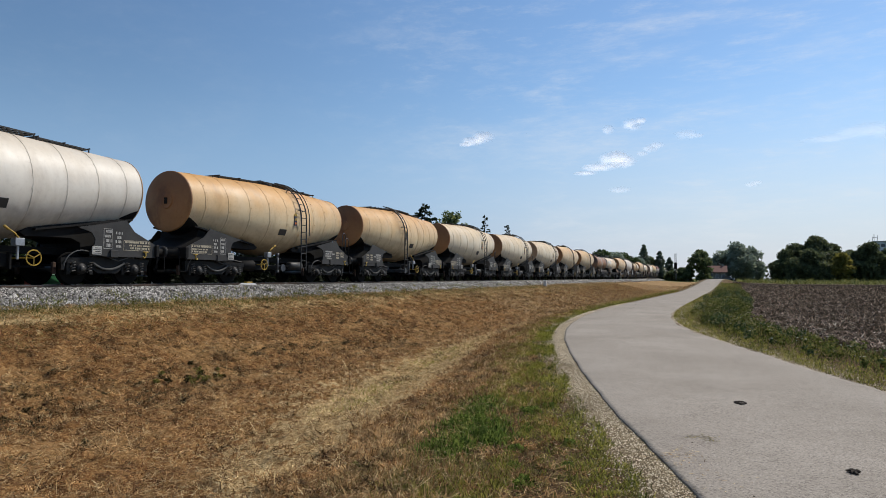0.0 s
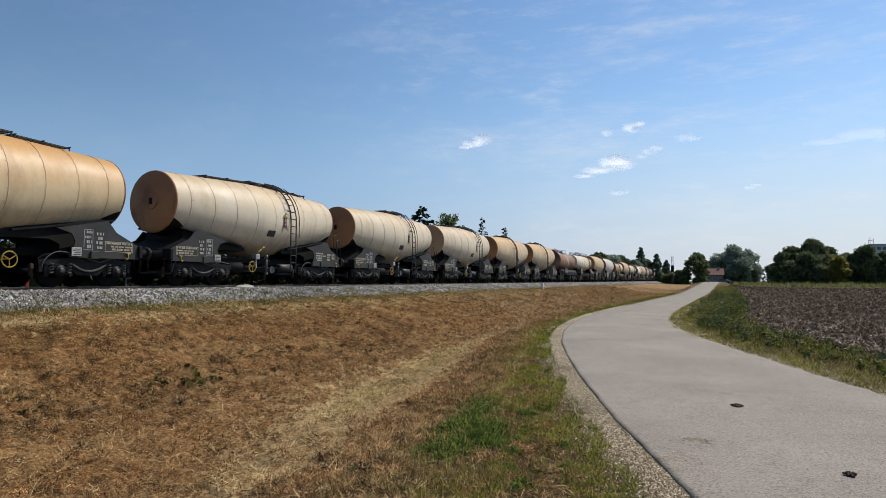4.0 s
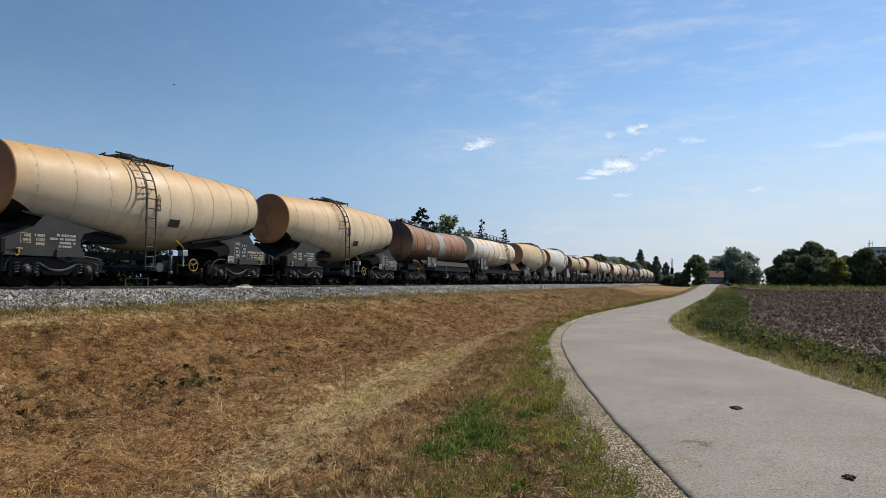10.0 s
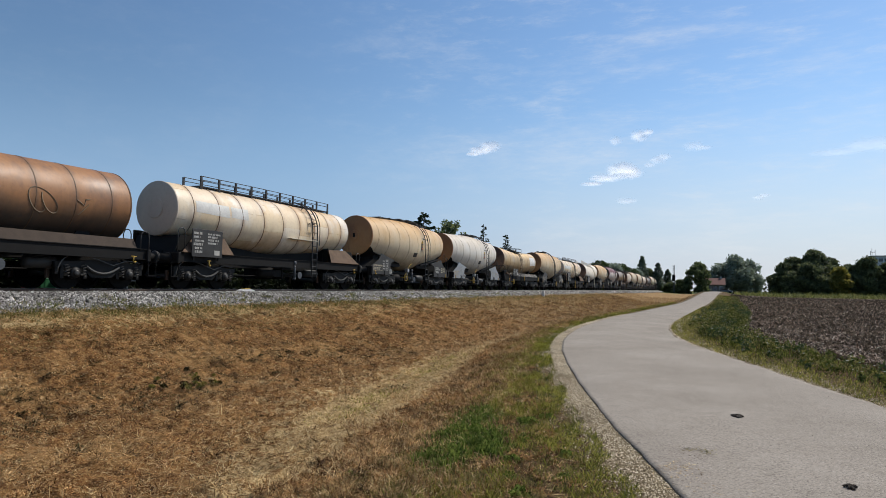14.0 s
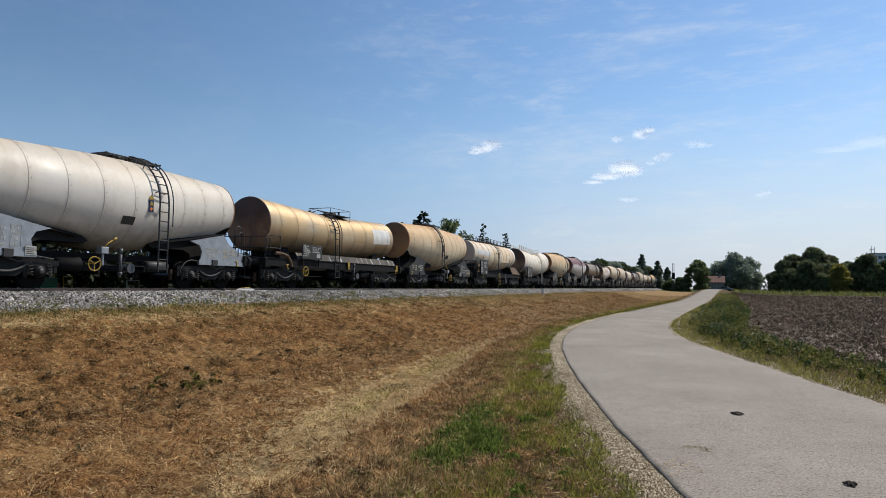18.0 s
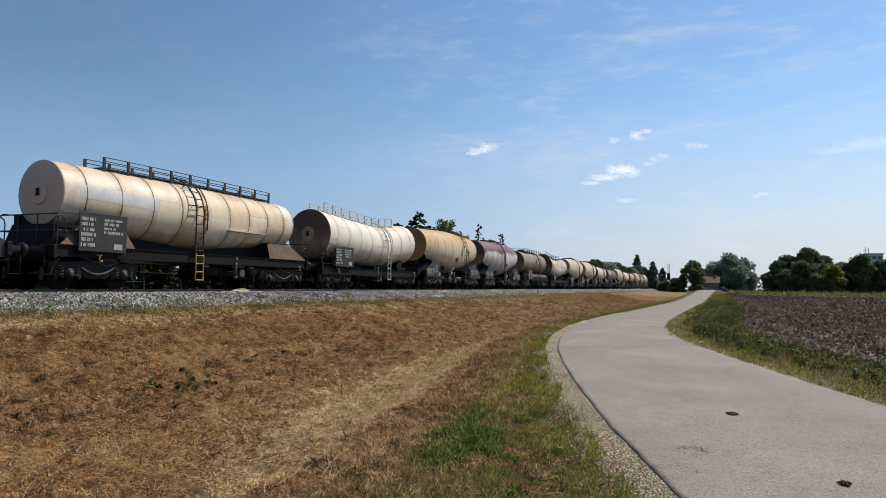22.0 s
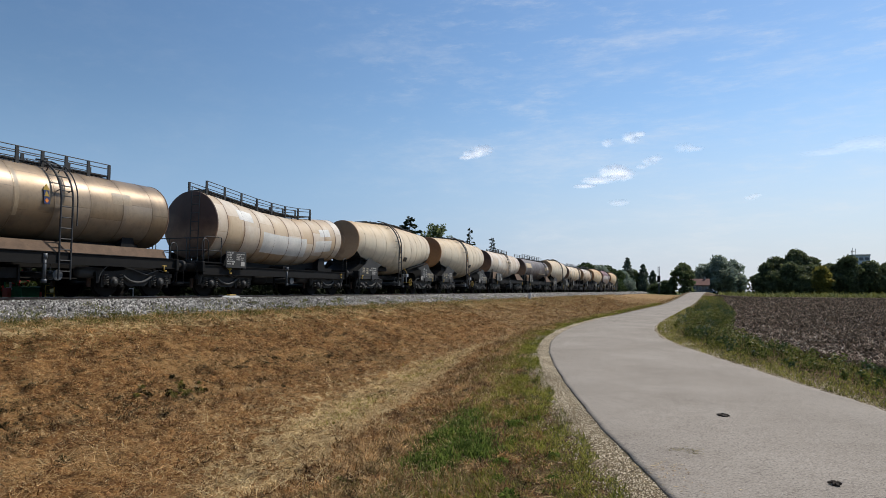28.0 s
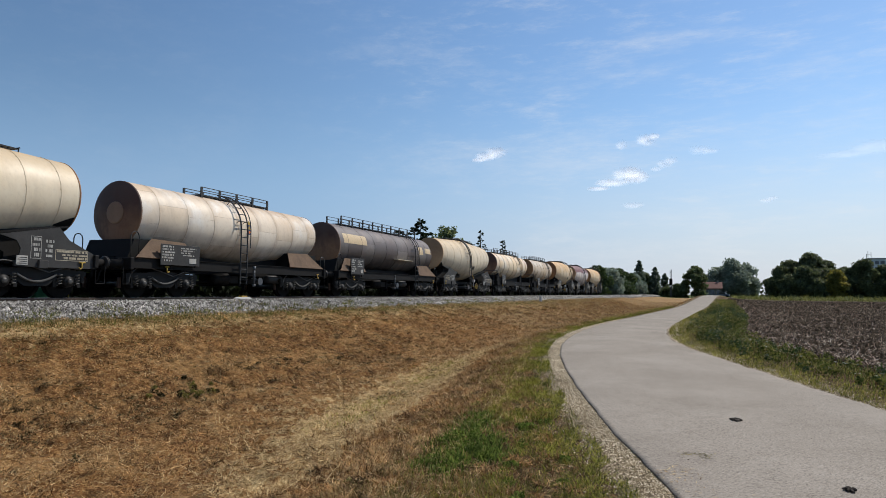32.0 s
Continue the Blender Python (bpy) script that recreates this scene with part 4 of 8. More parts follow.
def tank_profile(stations, half_len):
    """Rings of the barrel: (y, radius, centre height) with softened bends."""
    ys = [s[0] * half_len for s in stations]
    out = []
    for f in np.linspace(-1, 1, 41):
        y = f * half_len
        ks = [(np.interp(y + d, ys, [s[1] for s in stations]), np.interp(y + d, ys, [s[2] for s in stations])) for d in (-0.25, -0.12, 0, 0.12, 0.25)]
        out.append((y, float(np.mean([k[0] for k in ks])), float(np.mean([k[1] for k in ks]))))
    return out


def at_profile(prof, y):
    ys = [p[0] for p in prof]
    return float(np.interp(y, ys, [p[1] for p in prof])), float(np.interp(y, ys, [p[2] for p in prof]))


def barrel(wagon, key, stations, half_len, skin, disc, shift=0.0, bands=9, bolts=True, hatch="shut", band=None, bulge=0.055):
    """The tank, its seams and its two end plates."""
    prof = tank_profile(stations, half_len)

    def make():
        p = [(y + shift, r, c) for y, r, c in prof]
        y0, r0, c0 = p[0]
        y1, r1, c1 = p[-1]
        full = [(y0, r0 - 0.03, c0), (y0 + 0.012, r0 - 0.006, c0), (y0 + 0.05, r0, c0)] + p[1:-1] + [(y1 - 0.05, r1, c1), (y1 - 0.012, r1 - 0.006, c1), (y1, r1 - 0.03, c1)]
        return turned(full, 56, "Y", caps=False)

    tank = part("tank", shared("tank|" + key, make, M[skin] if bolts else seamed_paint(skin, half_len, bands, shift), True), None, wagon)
    for end in (0, -1):
        y, r, c = prof[end]
        s = -1 if end == 0 else 1
        r_in, c_in = at_profile(prof, y - 0.06 * s)

        def plate():
            return turned(((-0.062 * s, r_in - 0.01, c_in - c), (-0.06 * s, r_in + 0.008, c_in - c), (-0.03 * s, r + 0.008, 0), (-0.008 * s, r - 0.002, 0), (0.004 * s, r - 0.03, 0), (bulge * 0.55 * s, r * 0.8, 0), (bulge * 0.9 * s, r * 0.42, 0), (bulge * s, 0.0001, 0)), 56, "Y", centre=(0, y + shift, c), caps=False)
        ob = part("tank_end", shared("tank_end|%s%d" % (key, s), plate, M[disc], True), None, wagon, "rust-stained dished end plate")
        if hatch:
            def ring():
                rr = 0.27 if bolts else 0.36
                return turned(((0.3 * bulge * s, rr), ((bulge + 0.02) * s, rr), ((bulge + 0.03) * s, rr - 0.02), ((bulge + 0.03) * s, 0.0001)), 28, "Y", centre=(0, y + shift, c), caps=False)
            h = part("hatch", shared("hatch|%s%d" % (key, s), ring, M["disc_hatch" if disc == "disc_dark" else disc]), None, ob)
            if hatch == "open":
                part("socket", shared("socket%d" % s, lambda: boxed((-0.07, 0.07, min(0.086 * s, 0.098 * s), max(0.086 * s, 0.098 * s), -0.10, 0.12)), M["black"]), None, h, "dark square opening", at=pose(0, y + shift, c))
    for k in range(bands):
        y = -half_len + (k + 0.62) * 2 * half_len / (bands + 0.24)
        r, c = at_profile(prof, y)
        r2, _ = at_profile(prof, y + 0.05)

        def seam():
            wd = 0.03 if bolts else 0.014
            bm = turned(((-wd, r - 0.01, 0), (-wd * 0.93, r + 0.006, 0), (wd * 0.93, r2 + 0.006, 0), (wd, r2 - 0.01, 0)), 56, "Y", centre=(0, y + shift, c), caps=False)
            if bolts:
                for q in range(26):
                    a = q * math.tau / 26 + 0.1
                    rod(bm, (math.cos(a) * r, y + shift + 0.045, c + math.sin(a) * r), (math.cos(a) * (r + 0.02), y + shift + 0.045, c + math.sin(a) * (r + 0.02)), 0.016, 5)
            return bm
        part("seam_band", shared("seam_band|%s%d" % (key, k), seam, M[band or skin], False), None, tank)
    return tank, prof


def seamed_paint(skin, half_len, bands, shift):
    """The paint with its rusty rings on this barrel's own seams."""
    step = 2 * half_len / (bands + 0.24)
    base = M[skin].name
    strong = 0.85 if skin in ("tank_chalk", "tank_sag") else 0.6
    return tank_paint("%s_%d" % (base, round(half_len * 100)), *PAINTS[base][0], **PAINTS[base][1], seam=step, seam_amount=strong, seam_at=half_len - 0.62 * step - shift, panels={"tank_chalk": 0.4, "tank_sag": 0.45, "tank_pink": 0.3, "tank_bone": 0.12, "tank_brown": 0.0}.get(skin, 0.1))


def arc_points(r, c, y, a0, a1, n, side, off):
    """Points over the barrel's side: angle 0 is the top."""
    out = []
    for k in range(n):
        a = radians(a0 + (a1 - a0) * k / (n - 1))
        out.append((side * (r + off) * math.sin(a), y, c + (r + off) * math.cos(a)))
    return out


def ladder(wagon, prof, y, side, foot=0.55, width=0.36, shift=0.0, lower="iron", off=0.18, paint="iron"):
    """A ladder that bows over the barrel and hangs straight below its widest part."""
    r, c = at_profile(prof, y - shift)
    bow = arc_points(r, c, 0, 8, 90, 12, side, off)
    run = bow + [(bow[-1][0], 0, z) for z in np.linspace(c - 0.3, foot, 6)]
    lad = part("ladder", tube(bmesh.new(), [(x, -width / 2, z) for x, _, z in run], 0.026), M[paint], wagon, "black iron ladder bowed over the tank" if paint == "iron" else "cream painted ladder bowed over the tank", at=pose(0, y, 0))
    part("stringer", tube(bmesh.new(), [(x, width / 2, z) for x, _, z in run], 0.026), M[paint], lad)
    # rungs at even steps
    lens, total = [0.0], 0.0
    for a, b in zip(run, run[1:]):
        total += (Vector(b) - Vector(a)).length
        lens.append(total)
    rung = shared("rung%g%s" % (width, paint), lambda: rods(0.019, ((0, -width / 2, 0), (0, width / 2, 0)), n=6), M[paint])
    d = 0.15
    while d < total:
        x, z = np.interp(d, lens, [p[0] for p in run]), np.interp(d, lens, [p[2] for p in run])
        part("rung", rung, None, lad, at=pose(float(x), 0, float(z)))
        d += 0.3
    for a in (35, 75):
        pr = radians(a)
        st = rods(0.014, *[((side * (r - 0.01) * math.sin(pr), q, c + (r - 0.01) * math.cos(pr)), (side * (r + off) * math.sin(pr), q, c + (r + off) * math.cos(pr))) for q in (-width / 2, width / 2)],
                  ((side * (r + off * 0.6) * math.sin(pr), -width / 2, c + (r + off * 0.6) * math.cos(pr)), (side * (r + off * 0.6) * math.sin(pr), width / 2, c + (r + off * 0.6) * math.cos(pr))))
        part("standoff", st, M[paint], lad)
    if lower != "iron":
        foot_run = [side * (r + off + 0.03)]
        bm = rods(0.024, *[((foot_run[0], q, 1.25), (foot_run[0], q, 0.32)) for q in (-width / 2, width / 2)], *[((foot_run[0], -width / 2, z), (foot_run[0], width / 2, z)) for z in (0.34, 0.62, 0.9, 1.18)])
        part("ladder_foot", bm, M[lower], lad, "yellow ladder foot")
    # hand hoops beside the ladder
    hoop = rods(0.018, [(x * 1.05, width / 2 + 0.1, z + 0.02) for x, _, z in bow[3:]] + [(run[-3][0] * 1.05, width / 2 + 0.1, run[-5][2])])
    part("hand_bar", hoop, M[paint], lad)
    return lad


def grating(width, ys, zs, bar=0.03, thick=0.035):
    """One sheet of grating with oblong openings that follows the heights zs along ys."""
    xs = []
    for k in range(5):
        x = -width + 2 * width * k / 4
        xs += [x - bar / 2, x + bar / 2]
    m = max(3, int((ys[-1] - ys[0]) / 0.16))
    rows = []
    for k in range(m + 1):
        y = ys[0] + (ys[-1] - ys[0]) * k / m
        rows += [y - bar / 2, y + bar / 2]
    bm, seen = bmesh.new(), {}

    def vert(i, j, low):
        if (i, j, low) not in seen:
            seen[i, j, low] = bm.verts.new((xs[i], rows[j], float(np.interp(rows[j], ys, zs)) - (thick if low else 0)))
        return seen[i, j, low]

    solid = lambda i, j: 0 <= i < len(xs) - 1 and 0 <= j < len(rows) - 1 and (i % 2 == 0 or j % 2 == 0)
    for i in range(len(xs) - 1):
        for j in range(len(rows) - 1):
            if not solid(i, j):
                continue
            q = ((i, j), (i + 1, j), (i + 1, j + 1), (i, j + 1))
            bm.faces.new([vert(*c, False) for c in q])
            bm.faces.new([vert(*c, True) for c in q[::-1]])
            for (di, dj), (c, d) in zip(((0, -1), (1, 0), (0, 1), (-1, 0)), ((q[0], q[1]), (q[1], q[2]), (q[2], q[3]), (q[3], q[0]))):
                if not solid(i + di, j + dj):
                    bm.faces.new((vert(*c, False), vert(*c, True), vert(*d, True), vert(*d, False)))
    return bm


def catwalk(wagon, prof, y0, y1, rail_height=0.0, lift=0.12, shift=0.0, width=0.42, posts=7, material="iron", follow=True):
    """A grating on top of the tank, with or without a railing."""
    n = max(3, int((y1 - y0) / 1.2) + 1)
    ys = np.linspace(y0, y1, n)
    zs = [sum(at_profile(prof, y - shift)) + lift for y in ys]
    if not follow:
        zs = [max(zs)] * n
    bm = grating(width, ys, zs)
    deck = part("catwalk", bm, M[material], wagon, "dark grating walkway along the top of the tank")
    for y, z in zip(ys, zs):
        part("bracket", shared("bracket|%g" % lift, lambda: rods(0.02, ((-0.35, 0, 0), (-0.35, 0, -lift - 0.06)), ((0.35, 0, 0), (0.35, 0, -lift - 0.06)), ((-0.4, 0, 0), (0.4, 0, 0))), M[material]), None, deck, at=pose(0, float(y), float(z)))
    if rail_height:
        py = np.linspace(y0, y1, posts)
        pz = [float(np.interp(y, ys, zs)) for y in py]
        for side in (-1, 1):
            x = side * width
            for y, z in zip(py, pz):
                part("railing_post", shared("railing_post%g%s" % (rail_height, material), lambda: boxed((-0.022, 0.022, -0.045, 0.045, -0.22, rail_height)), M[material]), None, deck, at=pose(x, float(y), z))
            bm = bmesh.new()
            for h in (rail_height, rail_height * 0.62):
                rods(0.016, [(x, float(y), z + h) for y, z in zip(py, pz)], n=6, bm=bm)
            part("handrail", bm, M[material], deck)
    return deck


def lettering(parent, x, y0, z0, w, h, lines, seed, name="lettering", material="white", boxed_in=False):
    """Rows of small pale bars that stand for writing on a plate."""
    rng = random.Random(seed)
    bm = bmesh.new()
    step = h / lines
    for k in range(lines):
        z, y = z0 + h - (k + 0.75) * step, y0 + w * rng.choice((0, 0, 0.12))
        end, tall = y0 + w * rng.uniform(0.6, 1.0), step * rng.uniform(0.5, 0.68)
        while y < end - 0.02:
            d = min(rng.uniform(0.014, 0.05), end - y)
            box(bm, x - 0.002, x + 0.002, y, y + d, z, z + tall)
            y += d + rng.choice((0.011, 0.012, 0.014, 0.05))
    if boxed_in:
        for a, b, c, d in ((y0 - 0.03, y0 + w, z0 - 0.02, z0 - 0.008), (y0 - 0.03, y0 + w, z0 + h, z0 + h + 0.012), (y0 - 0.03, y0 - 0.018, z0 - 0.008, z0 + h), (y0 + w - 0.012, y0 + w, z0 - 0.008, z0 + h)):
            box(bm, x - 0.002, x + 0.002, a, b, c, d)
    return tagged(part(name, bm, M[material], parent, "rows of pale stencilled marks"), kind="stuff")


def hand_wheel(wagon, x, y, z, r=0.2, material="yellow"):
    bm = bmesh.new()
    pts = [(0, r * math.cos(k * math.tau / 20), r * math.sin(k * math.tau / 20)) for k in range(21)]
    rods(0.018, pts, n=6, bm=bm)
    for k in range(3):
        a = k * math.tau / 3 + 0.5
        rods(0.014, ((0, 0, 0), (0, r * math.cos(a), r * math.sin(a))), bm=bm)
    rods(0.02, ((0.02, 0, 0), (-0.9 if x > 0 else 0.9, 0, 0)), bm=bm)
    return part("brake_wheel", bm, M[material], wagon, "yellow brake handwheel" if material == "yellow" else "brake handwheel", at=pose(x, y, z))


def end_rails(wagon, y, side, height=0.75, base=1.2):
    """Bent hand hoops at the end of a wagon."""
    def make():
        return rods(0.018, ((0, -0.16, 0), (0, -0.16, height - 0.16), (0, -0.12, height - 0.05), (0, -0.05, height), (0, 0.05, height), (0, 0.12, height - 0.05), (0, 0.16, height - 0.16), (0, 0.16, 0)), n=7)
    return part("hand_hoop", shared("hand_hoop%g" % height, make, M["iron"], True), None, wagon, at=pose(side * 1.24, y, base))


def tow_hook(wagon, x, y, z):
    def make():
        return rods(0.02, ((0, 0, 0.08), (0, 0, -0.04), (0, 0.02, -0.09), (0, 0.06, -0.10), (0, 0.09, -0.06)), ((0, -0.09, 0.08), (0, 0.09, 0.08)), n=7)
    return part("tow_hook", shared("tow_hook", make, M["yellow"], True), None, wagon, "yellow rope hook", at=pose(x, y, z))


def discharge_gear(wagon, y, low=1.05):
    """Pipes, valves and flanges under the belly."""
    bm = bmesh.new()
    rods(0.09, ((-1.15, 0, 0.62), (1.15, 0, 0.62)), n=12, bm=bm)
    rods(0.11, ((0, 0, 0.62), (0, 0, low + 0.1)), n=12, bm=bm)
    for s in (-1, 1):
        rods(0.15, ((s * 1.15, 0, 0.62), (s * 1.2, 0, 0.62)), n=14, bm=bm)
        rods(0.13, ((s * 0.8, 0, 0.62), (s * 0.95, 0, 0.62)), n=14, bm=bm)
        rods(0.02, ((s * 0.9, 0, 0.72), (s * 0.9, 0, 0.95), (s * 1.05, 0, 1.0)), n=6, bm=bm)
    part("discharge_pipe", bm, M["pipe"], wagon, "grey discharge pipe with flanges", at=pose(0, y, 0), smooth=False)
    for s in (-1, 1):
        part("standpipe", shared("standpipe", lambda: rods(0.05, ((0, 0, 0.45), (0, 0, 1.12)), n=10, bm=rods(0.07, ((0, 0, 1.05), (0, 0, 1.2)), ((0, 0, 0.4), (0, 0, 0.5)), n=10)), M["pipe"], True), None, wagon, at=pose(s * 1.22, y - 0.42, 0))
    part("brake_cylinder", shared("brake_cylinder", lambda: turned(((-0.42, 0.06), (-0.38, 0.19), (0.2, 0.21), (0.24, 0.23), (0.28, 0.23), (0.30, 0.05), (0.62, 0.045)), 18, "Y"), M["black"], True), None, wagon, at=pose(0.75, y - 1.75, 0.68))
    part("equipment_bracket", shared("equipment_bracket", lambda: boxed((-1.0, 1.0, -0.03, 0.03, 0.42, 0.88), (0.3, 0.95, -0.5, -0.03, 0.52, 0.80), (-0.9, -0.2, 0.03, 0.6, 0.48, 0.84), bevel=0.01), M["black"]), None, wagon, "black brake-gear bracket with boxes", at=pose(0, y - 0.95, 0))
    part("air_tank", shared("air_tank", lambda: turned(((-0.45, 0.10), (-0.4, 0.17), (0.4, 0.17), (0.45, 0.10)), 18, "Y"), M["iron"], True), None, wagon, at=pose(0.8, y + 1.3, 0.72))
    part("brake_rigging", shared("brake_rigging", lambda: rods(0.025, ((-0.3, -2.2, 0.5), (-0.3, 2.2, 0.5)), ((0.3, -2.2, 0.55), (0.3, 2.2, 0.55)), ((0.9, -0.9, 0.7), (0.9, 0.9, 0.7), (0.9, 0.9, 0.5)), ((-0.6, 0.6, 0.5), (0.7, 0.6, 0.5)), n=6), M["black"]), None, wagon)


def warning_plates(tank, prof, y, side, angle, shift=0.0):
    """An orange danger plate with a small triangle above."""
    r, c = at_profile(prof, y - shift)
    a = radians(angle)
    m = Matrix.Translation((side * (r + 0.02) * math.sin(a), y, c + (r + 0.02) * math.cos(a))) @ Matrix.Rotation(side * (a - math.pi / 2), 4, "Y")
    s = part("warning_plate", shared("warning_plate", lambda: boxed((-0.010, 0.010, -0.08, 0.08, -0.24, 0.14)), M["sign_blue"]), None, tank, "dark danger plate with orange and yellow marks", at=m)
    part("warning_triangle", shared("warning_triangle", lambda: slab([(-0.10, 0.15), (0.10, 0.15), (0, 0.31)], -0.01, 0.01), M["yellow"]), None, s)
    part("hazard_triangle", shared("hazard_triangle", lambda: slab([(-0.075, -0.03), (0.075, -0.03), (0, 0.13)], -0.015, 0.015), M["yellow"]), None, s)
    part("hazard_diamond", shared("hazard_diamond", lambda: slab([(-0.06, -0.14), (0, -0.08), (0.06, -0.14), (0, -0.21)], -0.015, 0.015), M["orange"]), None, s)
    return s


def curved_patch(tank, prof, y0, y1, a0, a1, side, material, name="repaint_patch", label="", shift=0.0, lift=0.004):
    """A painted field that lies on the barrel."""
    bm = bmesh.new()
    rows = []
    for k in range(7):
        y = y0 + (y1 - y0) * k / 6
        r, c = at_profile(prof, y - shift)
        rows.append([bm.verts.new((side * (r + lift) * math.sin(radians(a)), y, c + (r + lift) * math.cos(radians(a)))) for a in np.linspace(a0(k / 6) if callable(a0) else a0, a1, 17)])
    for p, q in zip(rows, rows[1:]):
        for k in range(16):
            bm.faces.new((p[k], p[k + 1], q[k + 1], q[k]))
    bmesh.ops.recalc_face_normals(bm, faces=bm.faces)
    return part(name, bm, M[material], tank, label, smooth=True)


# Funnel-flow wagon: a tank that widens to the middle, carried by saddles over the bogies.
FUNNEL = ((-1, 1.06, 2.885), (-0.12, 1.485, 2.62), (0.12, 1.485, 2.62), (1, 1.06, 2.885))


def funnel_wagon(name, at, skin, disc, label):
    L, half_tank = 11.7, 4.85
    w = thing(name, at, label, "tank wagon", "wagons of the train")
    sets = running_gear(w, L)
    tank, prof = barrel(w, "funnel", FUNNEL, half_tank, skin, disc, bands=9, hatch="open")
    for end in (-1, 1):
        def side_plate():
            s = lambda d, z: (end * (L / 2 - d), z)
            pts = [s(0.62, 0.93), s(0.62, 1.22), s(1.45, 1.60), s(1.75, 1.93), s(3.35, 1.62), s(2.92, 1.50), s(2.80, 1.30), s(2.85, 1.06), s(2.95, 0.93)]
            bm = slab(pts, -0.02, 0.02)
            box(bm, -0.02, 0.045, *sorted((end * (L / 2 - 0.62), end * (L / 2 - 2.95))), 0.83, 0.975)
            return bm
        for side in (-1, 1):
            p = part("saddle_plate", shared("saddle_plate%d" % end, side_plate, M["slate"]), None, w, "dark grey saddle plate with stencilled marks", at=pose(side * 1.22, 0, 0))
            ya = min(end * (L / 2 - 0.8), end * (L / 2 - 2.7))
            if end < 0:
                lettering(p, side * 0.025, ya + 0.10, 1.05, 0.95, 0.27, 3, 11, material="stencil", boxed_in=True)
                lettering(p, side * 0.025, ya + 1.10, 1.07, 0.33, 0.52, 4, 12)
                lettering(p, side * 0.025, ya + 1.48, 1.07, 0.26, 0.56, 4, 16, boxed_in=True)
                card = part("card_holder", shared("card_holder", lambda: boxed((-0.012, 0.012, -0.15, 0.15, -0.12, 0.12), bevel=0.004), M["white"]), None, p, "pale label card in a holder", at=pose(side * 0.05, ya + 1.98, 0.99))
                part("card_print", shared("card_print", lambda: boxed(*[(-0.015, 0.015, -0.12, 0.12 - 0.05 * (q % 2), -0.09 + 0.05 * q, -0.07 + 0.05 * q) for q in range(4)]), M["slate"]), None, card)
            else:
                lettering(p, side * 0.025, ya + 0.05, 1.05, 0.8, 0.40, 4, 13)
                lettering(p, side * 0.025, ya + 0.95, 1.08, 0.34, 0.34, 3, 14, material="stencil")
                lettering(p, side * 0.025, ya + 1.36, 1.18, 0.24, 0.22, 2, 15, material="stencil", boxed_in=True)
            part("jacking_pad", shared("jacking_pad", lambda: boxed((-0.05, 0.05, -0.13, 0.13, 0.80, 1.02), bevel=0.01), M["slate"]), None, p, at=pose(side * 0.03, end * (L / 2 - 2.2), 0))
            if end > 0:
                end_rails(w, L / 2 - 0.80, side, 0.9)
                end_rails(w, L / 2 - 0.66, side * 0.8, 1.25, 1.1)
            tow_hook(w, side * 1.27, end * (L / 2 - 1.05), 0.92)
        def saddle():
            s = lambda d, z: (end * (L / 2 - d), z)
            return slab([s(0.66, 0.90), s(0.66, 1.18), s(1.5, 1.62), s(1.6, 2.0), s(4.5, 1.56), s(4.75, 1.40), s(4.6, 1.31), s(3.3, 1.33), s(2.98, 1.2), s(2.98, 0.90)], -0.85, 0.85)
        part("saddle", shared("saddle%d" % end, saddle, M["black"]), None, w, "black box saddle under the tank")
        for side in (-1, 1):
            y0, y1 = sorted((end * (half_tank - 0.95), end * (half_tank - 0.05)))
            # black patch on the barrel: soot and the end's underside shade painted as one
            curved_patch(tank, prof, y0, y1, (lambda f: 174 - 52 * (f if end > 0 else 1 - f) ** 0.3), 180, side, "black", "saddle_shoe", "black sooty shoe under the tank's end", lift=0.006)
            st = slab([(end * (L / 2 - 1.3), 2.02), (end * (L / 2 - 4.4), 1.52), (end * (L / 2 - 4.4), 1.47), (end * (L / 2 - 1.3), 1.97)], side * 0.82, side * 0.98)
            part("support_rail", st, M["black"], w)
    part("centre_sill", shared("funnel_sill", lambda: boxed((-0.28, 0.28, -L / 2 + 0.7, L / 2 - 0.7, 0.86, 1.06)), M["black"]), None, w)
    for side in (-1, 1):
        ladder(w, prof, 0.95, side, 0.52)
        warning_plates(tank, prof, 0.55, side, 90)
        part("wagon_board", shared("wagon_board", lambda: boxed((-0.008, 0.008, -0.22, 0.22, -0.13, 0.13)), M["slate"]), None, tank, at=Matrix.Translation((side * 1.395, -0.2, 2.06)) @ Matrix.Rotation(side * 0.39, 4, "Y"))
        hand_wheel(w, side * 1.3, -1.2, 0.72)
    part("manhole", shared("manhole", lambda: turned(((0, 0.3), (0.16, 0.3), (0.2, 0.26), (0.24, 0.0001)), 24, "Y"), M["iron"], True), None, w, "round filling lid", at=Matrix.Translation((0, 0.4, 4.02)) @ Matrix.Rotation(radians(90), 4, "X"))
    discharge_gear(w, 0.15)
    for side in (-1, 1):
        part("valve_box", shared("valve_box", lambda: boxed((-0.10, 0.10, -0.12, 0.12, -0.10, 0.10), (-0.03, 0.03, -0.03, 0.03, -0.45, -0.10), bevel=0.012), M["zinc"]), None, w, "galvanised valve box", at=pose(side * 1.18, -0.85, 1.12))
        part("valve_handle", shared("valve_handle", lambda: rods(0.02, ((0, 0, 0.08), (0, 0.12, 0.22), (0, 0.36, 0.36)), n=6, bm=rods(0.035, ((0, 0.28, 0.31), (0, 0.40, 0.385)), n=7)), M["yellow"], True), None, w, "yellow valve handle", at=pose(side * 1.24, -0.85, 1.12))
    return w, sets


